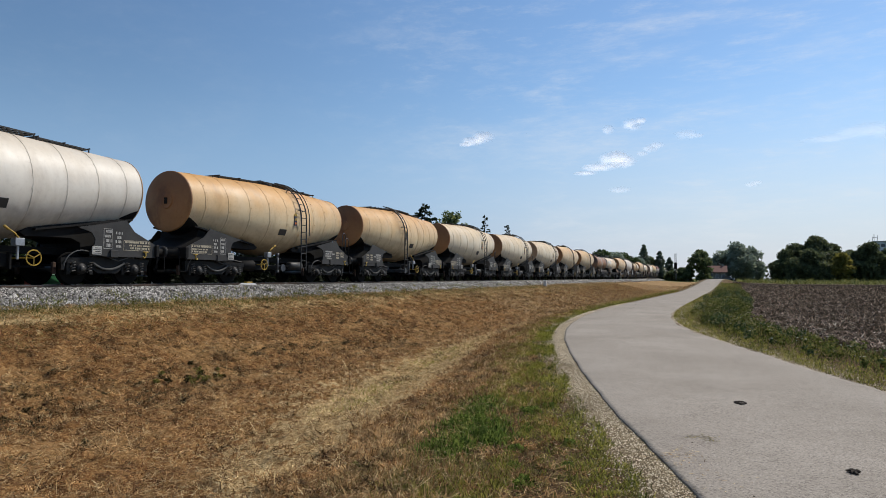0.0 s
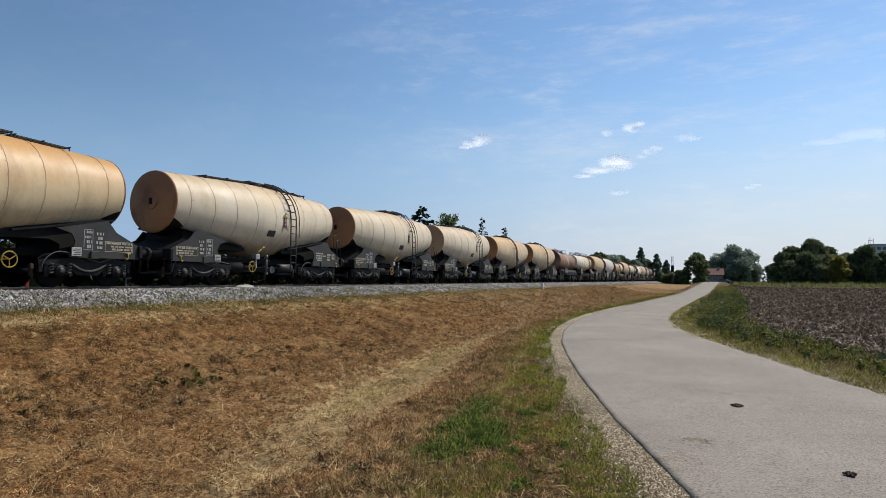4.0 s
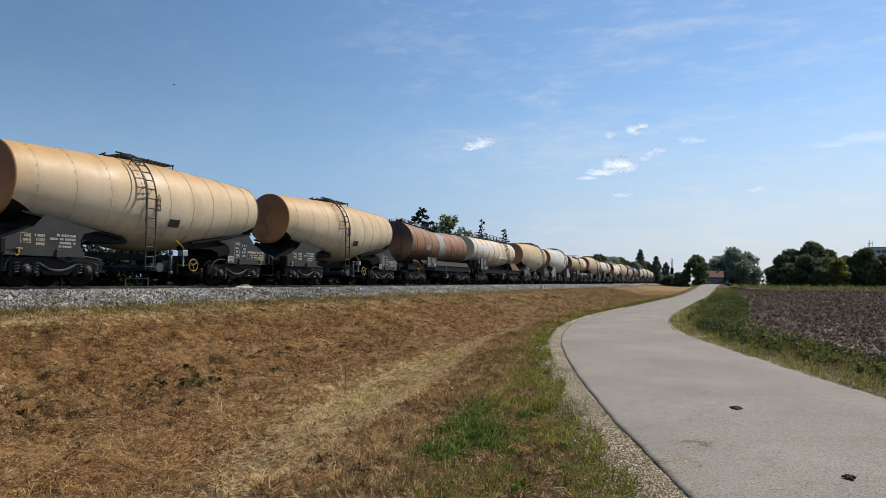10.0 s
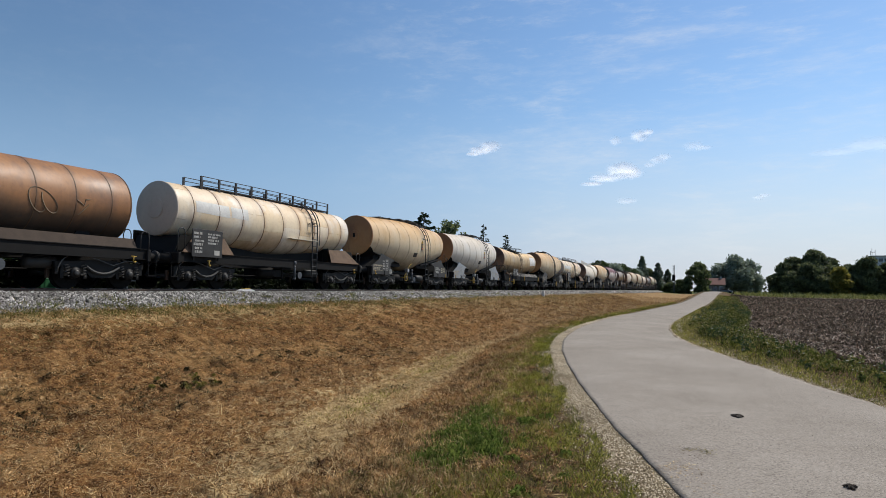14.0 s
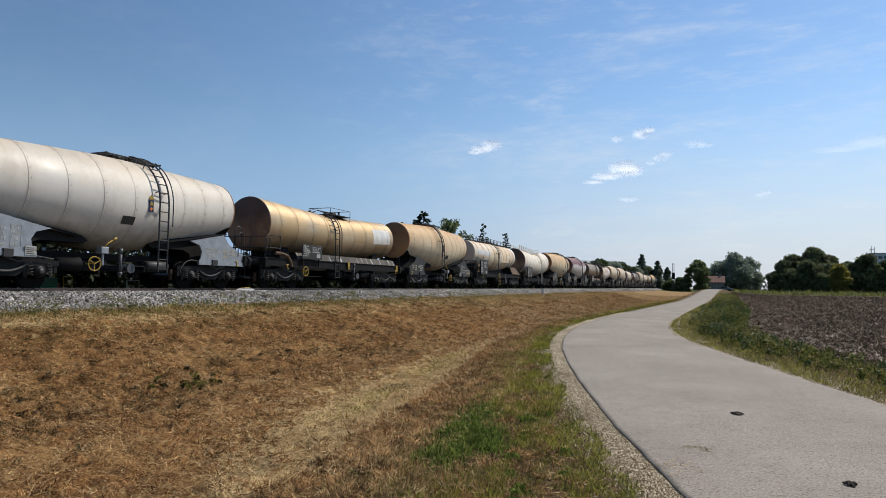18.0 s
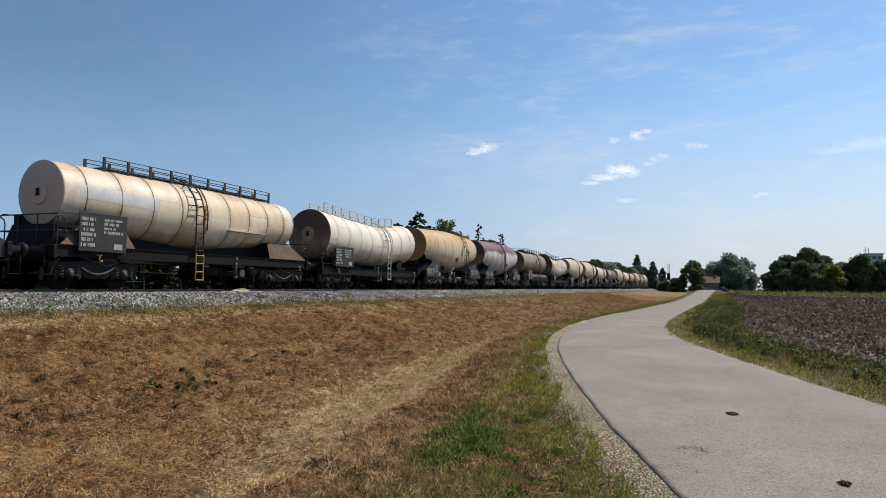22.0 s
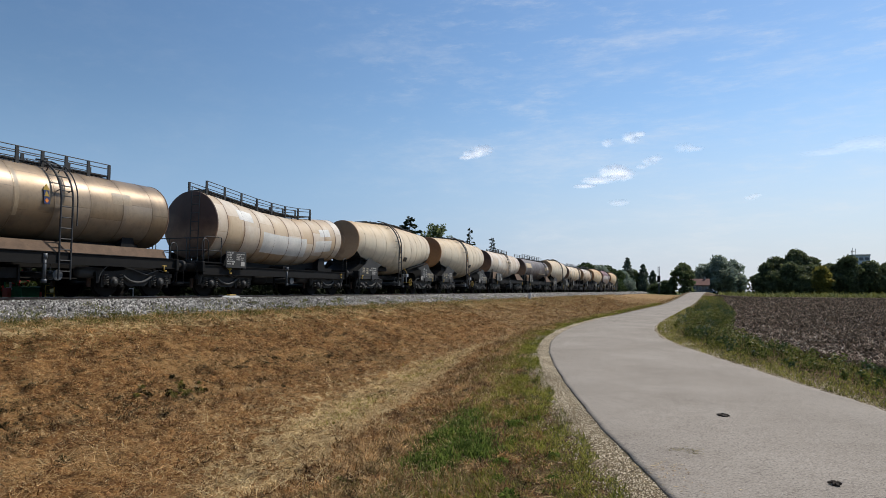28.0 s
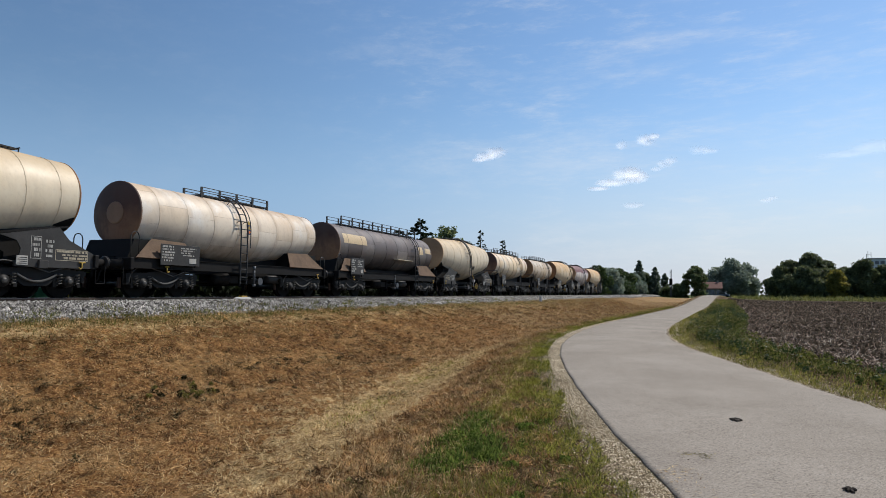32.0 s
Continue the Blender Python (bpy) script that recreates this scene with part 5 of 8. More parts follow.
def top_walks(wagon, back, short, front):
    """The grating walkways on a funnel tank: one by the ladder, or a run of three along the ridge."""
    prof = tank_profile(FUNNEL, 4.85)
    spans = ((-1.1, 1.05),) if short and back else ((-0.2, 1.9),) if short else ((front, -0.45), (-0.35, 1.75), (1.85, 3.45))
    for a, b in spans:
        if back and not short:
            a, b = -b, -a
        catwalk(wagon, prof, a, b, 0.0, 0.10 if abs(a + b) < 2.5 else 0.06, width=0.38 if abs(a + b) < 2.5 else 0.3)


def framed_wagon(name, at, label, L, front, stations, skin, disc, spec):
    """A wagon with a through frame. front: from the coupling to the tank's end."""
    w = thing(name, at, label, "tank wagon", "wagons of the train")
    sets = running_gear(w, L, 2.1)
    rear = spec.get("rear", 0.75)
    half_tank = (L - front - rear) / 2
    shift = -L / 2 + front + half_tank
    key = name + label[:14]
    tank, prof = barrel(w, key, stations, half_tank, skin, disc, shift, spec.get("bands", 7), spec.get("bolts", False), spec.get("hatch", "shut"), spec.get("band", "seam_brown"), spec.get("bulge", 0.055))
    low = min(p[2] - p[1] for p in prof)
    for side in (-1, 1):
        part("sole_bar", shared("sole_bar%g" % L, lambda: boxed((-0.05, 0.05, -L / 2 + 0.68, L / 2 - 0.68, 0.92, 1.26), (-0.02, 0.09, -L / 2 + 0.68, L / 2 - 0.68, 1.24, 1.26), (-0.02, 0.09, -L / 2 + 0.68, L / 2 - 0.68, 0.92, 0.94)), M["black"]), None, w, at=pose(side * 1.18, 0, spec.get("sole", 0.0)))
    part("centre_sill", shared("sill%g" % L, lambda: boxed((-0.45, 0.45, -L / 2 + 0.68, L / 2 - 0.68, 0.84, 1.30), (-1.15, 1.15, -0.1, 0.1, 0.95, 1.24), (-1.15, 1.15, -L / 4, -L / 4 + 0.2, 0.95, 1.24), (-1.15, 1.15, L / 4 - 0.2, L / 4, 0.95, 1.24)), M["black"]), None, w)
    # the long black trough that carries the tank, closed down to the frame
    part("tank_trough", slab([(shift - half_tank * 0.86, 1.2), (shift - half_tank * 0.86, at_profile(prof, -half_tank * 0.8)[1] - at_profile(prof, -half_tank * 0.8)[0] + 0.06), (shift, low + 0.05),
                              (shift + half_tank * 0.86, at_profile(prof, half_tank * 0.8)[1] - at_profile(prof, half_tank * 0.8)[0] + 0.06), (shift + half_tank * 0.86, 1.2)], -0.4, 0.4), M["black"], w)
    # saddles, deck and sloping covers
    for f in (-0.72, 0.72):
        y = shift + f * half_tank
        r, c = at_profile(prof, y - shift)
        def cradle():
            pts = [(r * math.sin(a) * 0.98, c - r * math.cos(a) * 0.98) for a in np.linspace(-0.72, 0.72, 15)]
            bm = bmesh.new()
            lowv = [bm.verts.new((x, y + d, 1.15)) for d in (-0.35, 0.35) for x, z in pts]
            top = [bm.verts.new((x, y + d * 0.6, z)) for d in (-0.35, 0.35) for x, z in pts]
            n = len(pts)
            for k in range(n - 1):
                bm.faces.new((lowv[k], lowv[k + 1], top[k + 1], top[k]))
                bm.faces.new((lowv[n + k + 1], lowv[n + k], top[n + k], top[n + k + 1]))
            for k in (0, n - 1):
                bm.faces.new((lowv[k], top[k], top[n + k], lowv[n + k]))
            return bm
        part("tank_cradle", cradle(), M[spec.get("cover", "black")], w)
    if spec.get("deck"):
        for side in (-1, 1):
            part("sloping_deck", slab([(-L / 2 + 2.9, 0), (L / 2 - 1.0, 0), (L / 2 - 1.0, 0.03), (-L / 2 + 2.9, 0.03)], -0.17, 0.17), M[spec["deck"]], w,
                 at=Matrix.Translation((side * 1.09, 0, 1.39)) @ Matrix.Rotation(side * radians(60), 4, "Y"))
            part("cover_arch", rods(0.07, ((0, -0.75, 0.22), (0, -0.35, 0.22), (0, 0.05, 0.14), (0, 0.25, -0.05), (0, 0.35, -0.3)), n=8), M["rustplate"], w, at=pose(side * 1.25, -L / 2 + 2.0, 1.22))
    if spec.get("wings"):
        for end in (-1, 1):
            for side in (-1, 1):
                y0 = end * (L / 2 - 0.75)
                bm = bmesh.new()
                vs = [(1.30, y0, 1.26), (1.30, y0 - end * 2.5, 1.26), (1.0, y0 - end * 2.3, 1.86), (1.0, y0 - end * 0.85, 1.90)]
                a = [bm.verts.new((side * x, y, z)) for x, y, z in vs]
                b = [bm.verts.new((side * (x - 0.03), y, z - 0.02)) for x, y, z in vs]
                bm.faces.new(a), bm.faces.new(b[::-1])
                for k in range(4):
                    bm.faces.new((a[k], b[k], b[(k + 1) % 4], a[(k + 1) % 4]))
                bmesh.ops.recalc_face_normals(bm, faces=bm.faces)
                part("sloping_cover", bm, M["rustplate"], w, "brown sloping cover plate")
            bm = slab([(end * (L / 2 - 0.70), 1.2), (end * (L / 2 - 0.95), 1.85), (end * (L / 2 - 3.0), 1.85), (end * (L / 2 - 3.0), 1.2)], -0.98, 0.98)
            part("saddle", bm, M["black"], w)
    # data board
    by, bw, bz, bh = spec.get("board", (1.9, 1.15, 1.0, 0.75))
    for side in (-1, 1):
        y0 = -L / 2 + by
        b = part("data_board", boxed((side * 1.36 - 0.015, side * 1.36 + 0.015, y0, y0 + bw, bz, bz + bh), bevel=0.005), M["slate"], w, "dark data board with pale stencilled marks")
        lettering(b, side * 1.378, y0 + 0.06, bz + 0.1, bw * 0.36, bh * 0.8, 6, 31)
        lettering(b, side * 1.378, y0 + bw * 0.5, bz + bh * 0.45, bw * 0.42, bh * 0.45, 4, 32)
        part("board_pocket", boxed((side * 1.38 - 0.006, side * 1.38 + 0.006, y0 + bw * 0.72, y0 + bw * 0.9, bz + 0.08, bz + 0.25)), M["white"], b, "white card holder")
        part("board_post", boxed((side * 1.30 - 0.03, side * 1.30 + 0.03, y0 + 0.1, y0 + 0.16, 1.0, bz + bh * 0.9), (side * 1.30 - 0.03, side * 1.30 + 0.03, y0 + bw - 0.16, y0 + bw - 0.1, 1.0, bz + bh * 0.9)), M["black"], b)
        tow_hook(w, side * 1.3, -L / 2 + 2.0, 0.92)
        tow_hook(w, side * 1.3, L / 2 - 1.2, 0.92)
        if spec.get("ladder") is not None:
            ladder(w, prof, spec["ladder"], side, 1.2 if spec.get("foot") else 0.5, shift=shift, lower=spec.get("foot", "iron"), paint=spec.get("ladder_paint", "iron"))
        end_rails(w, -L / 2 + 0.75, side, 0.85)
        end_rails(w, L / 2 - 0.75, side, 0.6)
    if spec.get("walk"):
        a, b, h, posts, mat = spec["walk"]
        catwalk(w, prof, a, b, h, spec.get("lift", 0.12), shift, posts=posts, material=mat, follow=spec.get("follow", True))
    if spec.get("platform"):
        y = -L / 2 + 0.72
        for side in (-1, 1):
            rl = rods(0.018, ((side * 1.2, y + 0.9, 1.2), (side * 1.2, y + 0.9, 2.15), (side * 1.2, y + 0.1, 2.15), (side * 1.2, y, 2.05), (side * 1.2, y, 1.2)), ((side * 1.2, y, 1.65), (side * 1.2, y + 0.9, 1.65)))
            part("platform_railing", rl, M["iron"], w)
        part("platform_railing", rods(0.018, ((-1.2, y, 2.1), (1.2, y, 2.1)), ((-1.2, y, 1.65), (1.2, y, 1.65)), ((0.4, y, 1.2), (0.4, y, 2.1)), ((-0.4, y, 1.2), (-0.4, y, 2.1))), M["iron"], w)
        part("platform_floor", boxed((-1.25, 1.25, y - 0.05, y + 1.0, 1.19, 1.23)), M["black"], w)
    if spec.get("end_ladder"):
        r, c = at_profile(prof, -half_tank)
        y = -half_tank + shift - 0.22
        bm = rods(0.02, ((0.25, y + 0.4, c + r + 0.05), (0.25, y, c + r + 0.12), (0.25, y - 0.05, 1.2)), ((0.62, y + 0.4, c + r * 0.8 + 0.1), (0.62, y, c + r * 0.8 + 0.2), (0.62, y - 0.05, 1.2)))
        for z in np.arange(1.45, c + r, 0.32):
            rods(0.014, ((0.25, y - 0.03, float(z)), (0.62, y - 0.03, float(z))), bm=bm)
        part("end_ladder", bm, M["iron"], w)
    if spec.get("wheel"):
        for side in (-1, 1):
            hand_wheel(w, side * 1.32, -L / 2 + spec["wheel"], 0.75)
    for y0, y1, a0, a1, mat in spec.get("patches", ()):
        for side in (-1, 1):
            curved_patch(tank, prof, y0, y1, a0, a1, side, mat, shift=shift)
    if spec.get("scrawl"):
        scrawl(tank, prof, shift)
    if spec.get("shelf"):
        for side in (-1, 1):
            y0 = spec["shelf"]
            r, c = at_profile(prof, y0 - shift)
            sh = slab([(y0 - 1.0, 0), (y0 + 1.0, 0), (y0 + 1.0, 0.03), (y0 - 1.0, 0.03)], side * (r * 0.9), side * (r * 0.9 + 0.3))
            part("side_step", sh, M["cream_rail"], w, at=pose(0, 0, c - r * 0.42))
    for y in spec.get("lugs", ()):
        for side in (-1, 1):
            lug = part("lifting_lug", slab([(y - 0.09, 1.28), (y + 0.07, 1.28), (y + 0.12, 1.0), (y + 0.08, 0.92), (y - 0.02, 0.92), (y - 0.06, 1.0)], side * 1.28, side * 1.31), M["yellow"], w, "yellow lifting lug")
            part("lug_eye", turned(((-0.017, 0.04), (0.017, 0.04)), 14, "X", centre=(side * 1.297, y + 0.03, 1.0)), M["black"], lug)
    if spec.get("warn") is not None:
        for side in (-1, 1):
            warning_plates(tank, prof, spec["warn"], side, 84, shift)
    if spec.get("dome") is not None:
        y = spec["dome"]
        r, c = at_profile(prof, y - shift)
        part("dome", turned(((-0.1, 0.32), (0.18, 0.32), (0.22, 0.28), (0.25, 0.0001)), 24, "Y"), M["iron"], w, at=Matrix.Translation((0, y, c + r)) @ Matrix.Rotation(radians(90), 4, "X"))
        part("vent_valve", rods(0.05, ((0.2, y + 0.5, c + r - 0.05), (0.2, y + 0.5, c + r + 0.3)), n=10), M["iron"], w)
        cage = bmesh.new()
        for s in (-0.62, 0.62):
            rods(0.016, ((s, y - 0.9, c + r * 0.75), (s, y - 0.9, c + r + 0.35), (s, y + 0.9, c + r + 0.35), (s, y + 0.9, c + r * 0.75)), n=6, bm=cage)
        rods(0.016, ((-0.62, y - 0.9, c + r + 0.35), (0.62, y - 0.9, c + r + 0.35)), ((-0.62, y + 0.9, c + r + 0.35), (0.62, y + 0.9, c + r + 0.35)), bm=cage)
        part("dome_cage", cage, M["iron"], w)
        part("dome_platform", boxed((-0.65, 0.65, y - 0.9, y + 0.9, c + r + 0.02, c + r + 0.06)), M["iron"], w)
    discharge_gear(w, spec.get("valve", 0.6), low)
    return w, sets


# ---- the train ----
WAGONS = []        # (wagon, its middle along the track at the start, turned round, wheelsets)


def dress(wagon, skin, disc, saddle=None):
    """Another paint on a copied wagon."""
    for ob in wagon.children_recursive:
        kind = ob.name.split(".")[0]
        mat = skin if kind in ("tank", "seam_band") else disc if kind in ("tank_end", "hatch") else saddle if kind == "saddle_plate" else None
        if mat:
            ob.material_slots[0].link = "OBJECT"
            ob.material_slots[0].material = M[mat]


def sets_of(wagon):
    return [o for o in wagon.children if o.name.split(".")[0] == "wheelset"]


def place(y, turned_round=False):
    return pose(TRACK_X, y, RAIL_Z, 0, 0, 180 if turned_round else 0)


def build_train():
    rail_walk = lambda a, b, h=0.55, posts=9, mat="iron": (a, b, h, posts, mat)
    V_BENT = ((-1, 1.12, 2.66), (0.0, 1.06, 2.46), (1, 1.0, 2.70))
    BICONE = ((-1, 0.94, 2.77), (-0.1, 1.17, 2.58), (0.1, 1.17, 2.58), (1, 0.94, 2.77))
    proto = None
    # start of each wagon from the coupling, kind, paint, end paint, turned round, label
    funnels = ((4.24, "tank_white", "disc_tan", 1, "off-white funnel tank wagon with dusty seams on black bogies"),
               (15.94, "tank_orange", "disc_rust", 0, "orange-dusted cream funnel tank wagon with rusty end plates"),
               (27.64, "tank_orange", "disc_rust", 1, "orange-stained funnel tank wagon with closed rusty end"),
               (39.34, "tank_cream", "disc_rust", 0, "cream funnel tank wagon with brown dust on top"),
               (51.04, "tank_cream", "disc_rust", 0, "cream funnel tank wagon with a rusty brown end plate"),
               (62.72, "tank_cream", "disc_tan", 0, "pale cream funnel tank wagon with a tan end plate"),
               (74.46, "tank_yellow", "disc_rust", 1, "pale ochre funnel tank wagon with rusty end plate"),
               (86.13, "tank_yellow", "disc_rust", 1, "ochre yellow funnel tank wagon with rusty end plate"),
               (123.0, "tank_yellow", "disc_rust", 0, "ochre funnel tank wagon with sooty lower side"),
               (134.4, "tank_white", "disc_rust", 0, "white funnel tank wagon with a brown end plate"),
               (159.2, "tank_yellow", "disc_rust", 1, "ochre dusted funnel tank wagon with pale streaks"),
               (195.8, "tank_yellow", "disc_rust", 0, "yellowed funnel tank wagon with a small green scrawl"),
               (207.4, "tank_maroon", "disc_dark", 1, "maroon-topped white funnel tank wagon, paint worn"),
               (242.0, "tank_cream", "disc_tan", 1, "cream funnel tank wagon with a light tan end"),
               (253.7, "tank_cream", "disc_rust", 1, "cream yellow funnel tank wagon with rusty end plate"),
               (290.4, "tank_cream", "disc_tan", 1, "yellowish cream funnel tank wagon with tan end"),
               (325.0, "tank_yellow", "disc_rust", 0, "ochre funnel tank wagon near the train's tail"),
               (336.7, "tank_maroon", "disc_tan", 1, "maroon and white funnel tank wagon near the tail"),
               (348.4, "tank_yellow", "disc_rust", 0, "ochre funnel tank wagon at the train's tail"))
    for start, skin, disc, back, label in funnels:
        y = start + 5.85
        if proto is None:
            proto, _ = funnel_wagon("tank_wagon", place(y, back), skin, disc, label)
            w = proto
        else:
            w = tagged(copy_thing(proto, place(y, back)), label)
            for deck in [o for o in w.children if o.name.split(".")[0] == "catwalk"]:
                for o in (*deck.children, deck):
                    bpy.data.objects.remove(o)
            dress(w, skin, disc, "zinc" if start == 134.4 else None)
        if skin == "tank_yellow" and start == 195.8:
            graffiti(w)
        if label.startswith(("orange-stained", "pale ochre", "cream yellow", "maroon-topped", "ochre yellow")):
            for o in [o for o in w.children_recursive if o.name.split(".")[0] == "socket"]:
                bpy.data.objects.remove(o)
        top_walks(w, back, start in (51.04, 74.46, 86.13, 134.4, 159.2, 207.4), -3.3 if start == 195.8 else -2.75)
        WAGONS.append((w, y, back, sets_of(w)))
    for w, _, back, _ in WAGONS:
        for o in [o for o in w.children if back and o.name.split(".")[0] == "hand_hoop"]:
            bpy.data.objects.remove(o)
    P = "tank_wagon"
    framed = (
        (97.83, 12.07, 1.25, "rusty brown straight tank wagon with faded pale patch", ((-1, 1.25, 2.60), (0, 1.14, 2.46), (1, 1.10, 2.54)), "tank_brown", "disc_dark",
         dict(bands=8, deck="deck_brown", bulge=0.3, lift=0.0, board=(3.15, 1.45, 1.12, 0.62), walk=rail_walk(-4.6, -0.9, 0.16, 5), dome=0.15, end_ladder=True, hatch="", wheel=0, rear=1.15, patches=((-2.5, -1.95, 92, 106, "worn_pale"),), scrawl=True, valve=0.9)),
        (109.9, 13.1, 0.8, "chalky white tank wagon with a black top railing", BICONE, "tank_chalk", "disc_grey",
         dict(bands=9, wings=True, lift=0.03, board=(1.1, 1.45, 1.12, 0.95), walk=rail_walk(-4.15, 4.2, 0.36, 10), ladder=1.95, shelf=1.2, patches=((-4.9, -3.3, 68, 92, "pale_patch"), (-3.2, -2.3, 68, 90, "pale_patch")), rear=1.2, valve=1.0)),
        (146.1, 13.1, 1.05, "golden brown bent tank wagon with a stripped frame", V_BENT, "tank_gold", "disc_dark",
         dict(bands=9, band="tank_gold", deck="deck_streaked", lugs=(0.35, 5.5), board=(2.95, 1.5, 1.28, 0.62), dome=0.6, ladder=-0.6, platform=True, hatch="", wheel=3.3, patches=((3.3, 5.2, 58, 104, "pale_patch"),), rear=0.9, valve=1.4)),
        (170.9, 13.1, 1.05, "dusty white tank wagon with a tall black top railing", BICONE, "tank_chalk", "disc_grey",
         dict(bands=9, wings=True, lift=0.03, board=(1.25, 1.6, 1.1, 1.1), walk=rail_walk(-3.8, 4.25, 0.32, 10), ladder=-0.65, foot="yellow", shelf=2.0, hatch="open", platform=True, patches=((-5.0, -2.2, 72, 95, "pale_patch"),), warn=-0.2, rear=1.2, valve=1.8)),
        (184.0, 11.8, 1.35, "bone-white sagging tank wagon with a cream railing", ((-1, 1.19, 2.64), (0.15, 1.17, 2.36), (0.3, 1.17, 2.38), (1, 1.17, 2.71)), "tank_bone", "disc_dark",
         dict(bands=8, band="tank_bone", sole=-0.2, lift=-0.02, board=(1.6, 1.65, 1.1, 0.95), walk=rail_walk(-3.9, 3.3, 0.42, 10, "cream_rail"), follow=True, ladder=1.3, ladder_paint="cream_rail", hatch="open", platform=True, rear=0.85, valve=0.6)),
        (219.1, 11.6, 1.3, "bronze-brown straight tank wagon with black railings", ((-1, 1.1, 2.66), (1, 1.06, 2.69)), "tank_bronze", "disc_dark",
         dict(bands=8, band="tank_bronze", deck="rustplate", board=(1.9, 1.6, 1.02, 0.9), lift=0.04, walk=rail_walk(-0.6, 3.1, 0.34, 6), dome=-1.9, ladder=1.05, patches=((2.75, 3.45, 62, 82, "bronze_patch"), (-0.35, -0.2, 40, 118, "bronze_patch")), warn=0.55, hatch="", wheel=0, rear=0.8, valve=0.9)),
        (230.7, 11.3, 1.3, "patched bone-white sagging tank wagon with end ladder", ((-1, 1.27, 2.66), (-0.2, 1.15, 2.42), (0.25, 1.13, 2.38), (1, 1.06, 2.71)), "tank_sag", "disc_dark",
         dict(bands=9, sole=-0.15, board=(1.7, 1.15, 1.05, 0.62), lift=0.10, walk=rail_walk(-4.0, 3.0, 0.34, 8), end_ladder=True, platform=True, hatch="", patches=((-3.0, -2.1, 50, 72, "pale_patch"), (-1.5, 1.7, 84, 126, "pale_patch"), (2.9, 3.8, 60, 80, "pale_patch"), (2.5, 3.9, 90, 118, "pale_patch")), rear=0.75, valve=0.5)),
        (265.4, 11.9, 1.1, "tan and white tank wagon with a small top railing", ((-1, 1.04, 2.72), (-0.1, 1.22, 2.50), (0.15, 1.22, 2.50), (1, 0.95, 2.73)), "tank_pink", "disc_dark",
         dict(bands=8, band="tank_pink", wings=True, lift=0.03, board=(1.65, 1.7, 1.06, 0.68), walk=rail_walk(-1.6, 2.2, 0.28, 5), ladder=-0.35, warn=0.1, rear=0.85, valve=0.9)),
        (277.3, 13.1, 0.95, "sooty dark tank wagon with tan repainted fields", ((-1, 1.12, 2.52), (1, 1.10, 2.54)), "tank_soot", "disc_dark",
         dict(bands=8, band="tank_soot", wings=True, board=(1.6, 1.3, 1.1, 0.8), lift=0.03, walk=rail_walk(-4.4, 4.4, 0.4, 9), ladder=2.9, shelf=1.4, hatch="", patches=((-5.2, -2.9, 58, 84, "tan_patch"), (4.6, 5.4, 66, 84, "tan_patch"), (3.6, 4.2, 64, 90, "tan_patch")), rear=1.0, valve=0.5)),
        (302.1, 12.1, 1.5, "cream tank wagon with a slatted top rail", BICONE, "tank_chalk", "disc_dark",
         dict(bands=8, board=(1.7, 1.0, 1.0, 0.8), lift=0.03, walk=rail_walk(-3.8, 3.8, 0.34, 9), ladder=1.6, hatch="", platform=True, rear=0.8)),
        (314.2, 10.8, 1.5, "white rust-streaked tank wagon with a top rail", BICONE, "tank_sag", "disc_rust",
         dict(bands=8, board=(1.7, 1.0, 1.0, 0.8), lift=0.03, walk=rail_walk(-3.2, 3.2, 0.34, 8), ladder=1.5, hatch="", platform=True, rear=0.7)))
    for start, L, front, label, stations, skin, disc, spec in framed:
        y = start + L / 2
        w, sets = framed_wagon(P, place(y), label, L, front, stations, skin, disc, spec)
        WAGONS.append((w, y, 0, sets))


def scrawl(tank, prof, shift):
    """Worn pale loops sprayed on the barrel's rear half."""
    loops = [[(1.75 + 0.55 * f + 0.34 * math.cos(f * 9.5), 96 + 17 * math.sin(f * 9.5 + 0.6)) for f in [k / 26 for k in range(27)]],
             [(3.0 + 0.03 * k, 90 + 0.9 * k * (1 if k < 9 else -0.2)) for k in range(15)], [(3.1 + 0.025 * k, 112 - 1.5 * k) for k in range(12)]]
    bm = bmesh.new()
    for run in loops:
        pts = []
        for y, a in run:
            r, c = at_profile(prof, y - shift)
            pts.append(((r + 0.002) * math.sin(radians(a)), y, c + (r + 0.002) * math.cos(radians(a))))
        rods(0.016, pts, n=4, bm=bm)
    tagged(part("graffiti", bm, M["scrawl_pale"], tank, "worn pale sprayed loops"), kind="stuff")


def graffiti(wagon):
    """A small green scrawl on the barrel."""
    prof = tank_profile(FUNNEL, 4.85)
    bm = bmesh.new()
    waves = [[(1.9 + 0.045 * q, 89 + d + 5 * math.sin(q * 1.35 + d)) for q in range(17)] for d in (0, 3)]
    for run in (*waves, ((1.9, 98), (2.3, 100), (2.75, 97)), ((2.0, 84), (2.2, 81), (2.6, 83))):
        pts = []
        for y, a in run:
            r, c = at_profile(prof, y)
            pts.append(((r + 0.004) * math.sin(radians(a)), y, c + (r + 0.004) * math.cos(radians(a))))
        rods(0.014, pts, n=4, bm=bm)
    tank = [o for o in wagon.children if o.name.split(".")[0] == "tank"][0]
    part("graffiti", bm, M["green_scrawl"], tank, "teal sprayed scrawl")


M["scrawl_pale"] = plain("faded_beige_spray", (0.25, 0.185, 0.115), 0.6, grime=0.4, scale=4)
M["green_scrawl"] = plain("teal_spray", (0.06, 0.30, 0.24), 0.6, grime=0.1)
build_train()


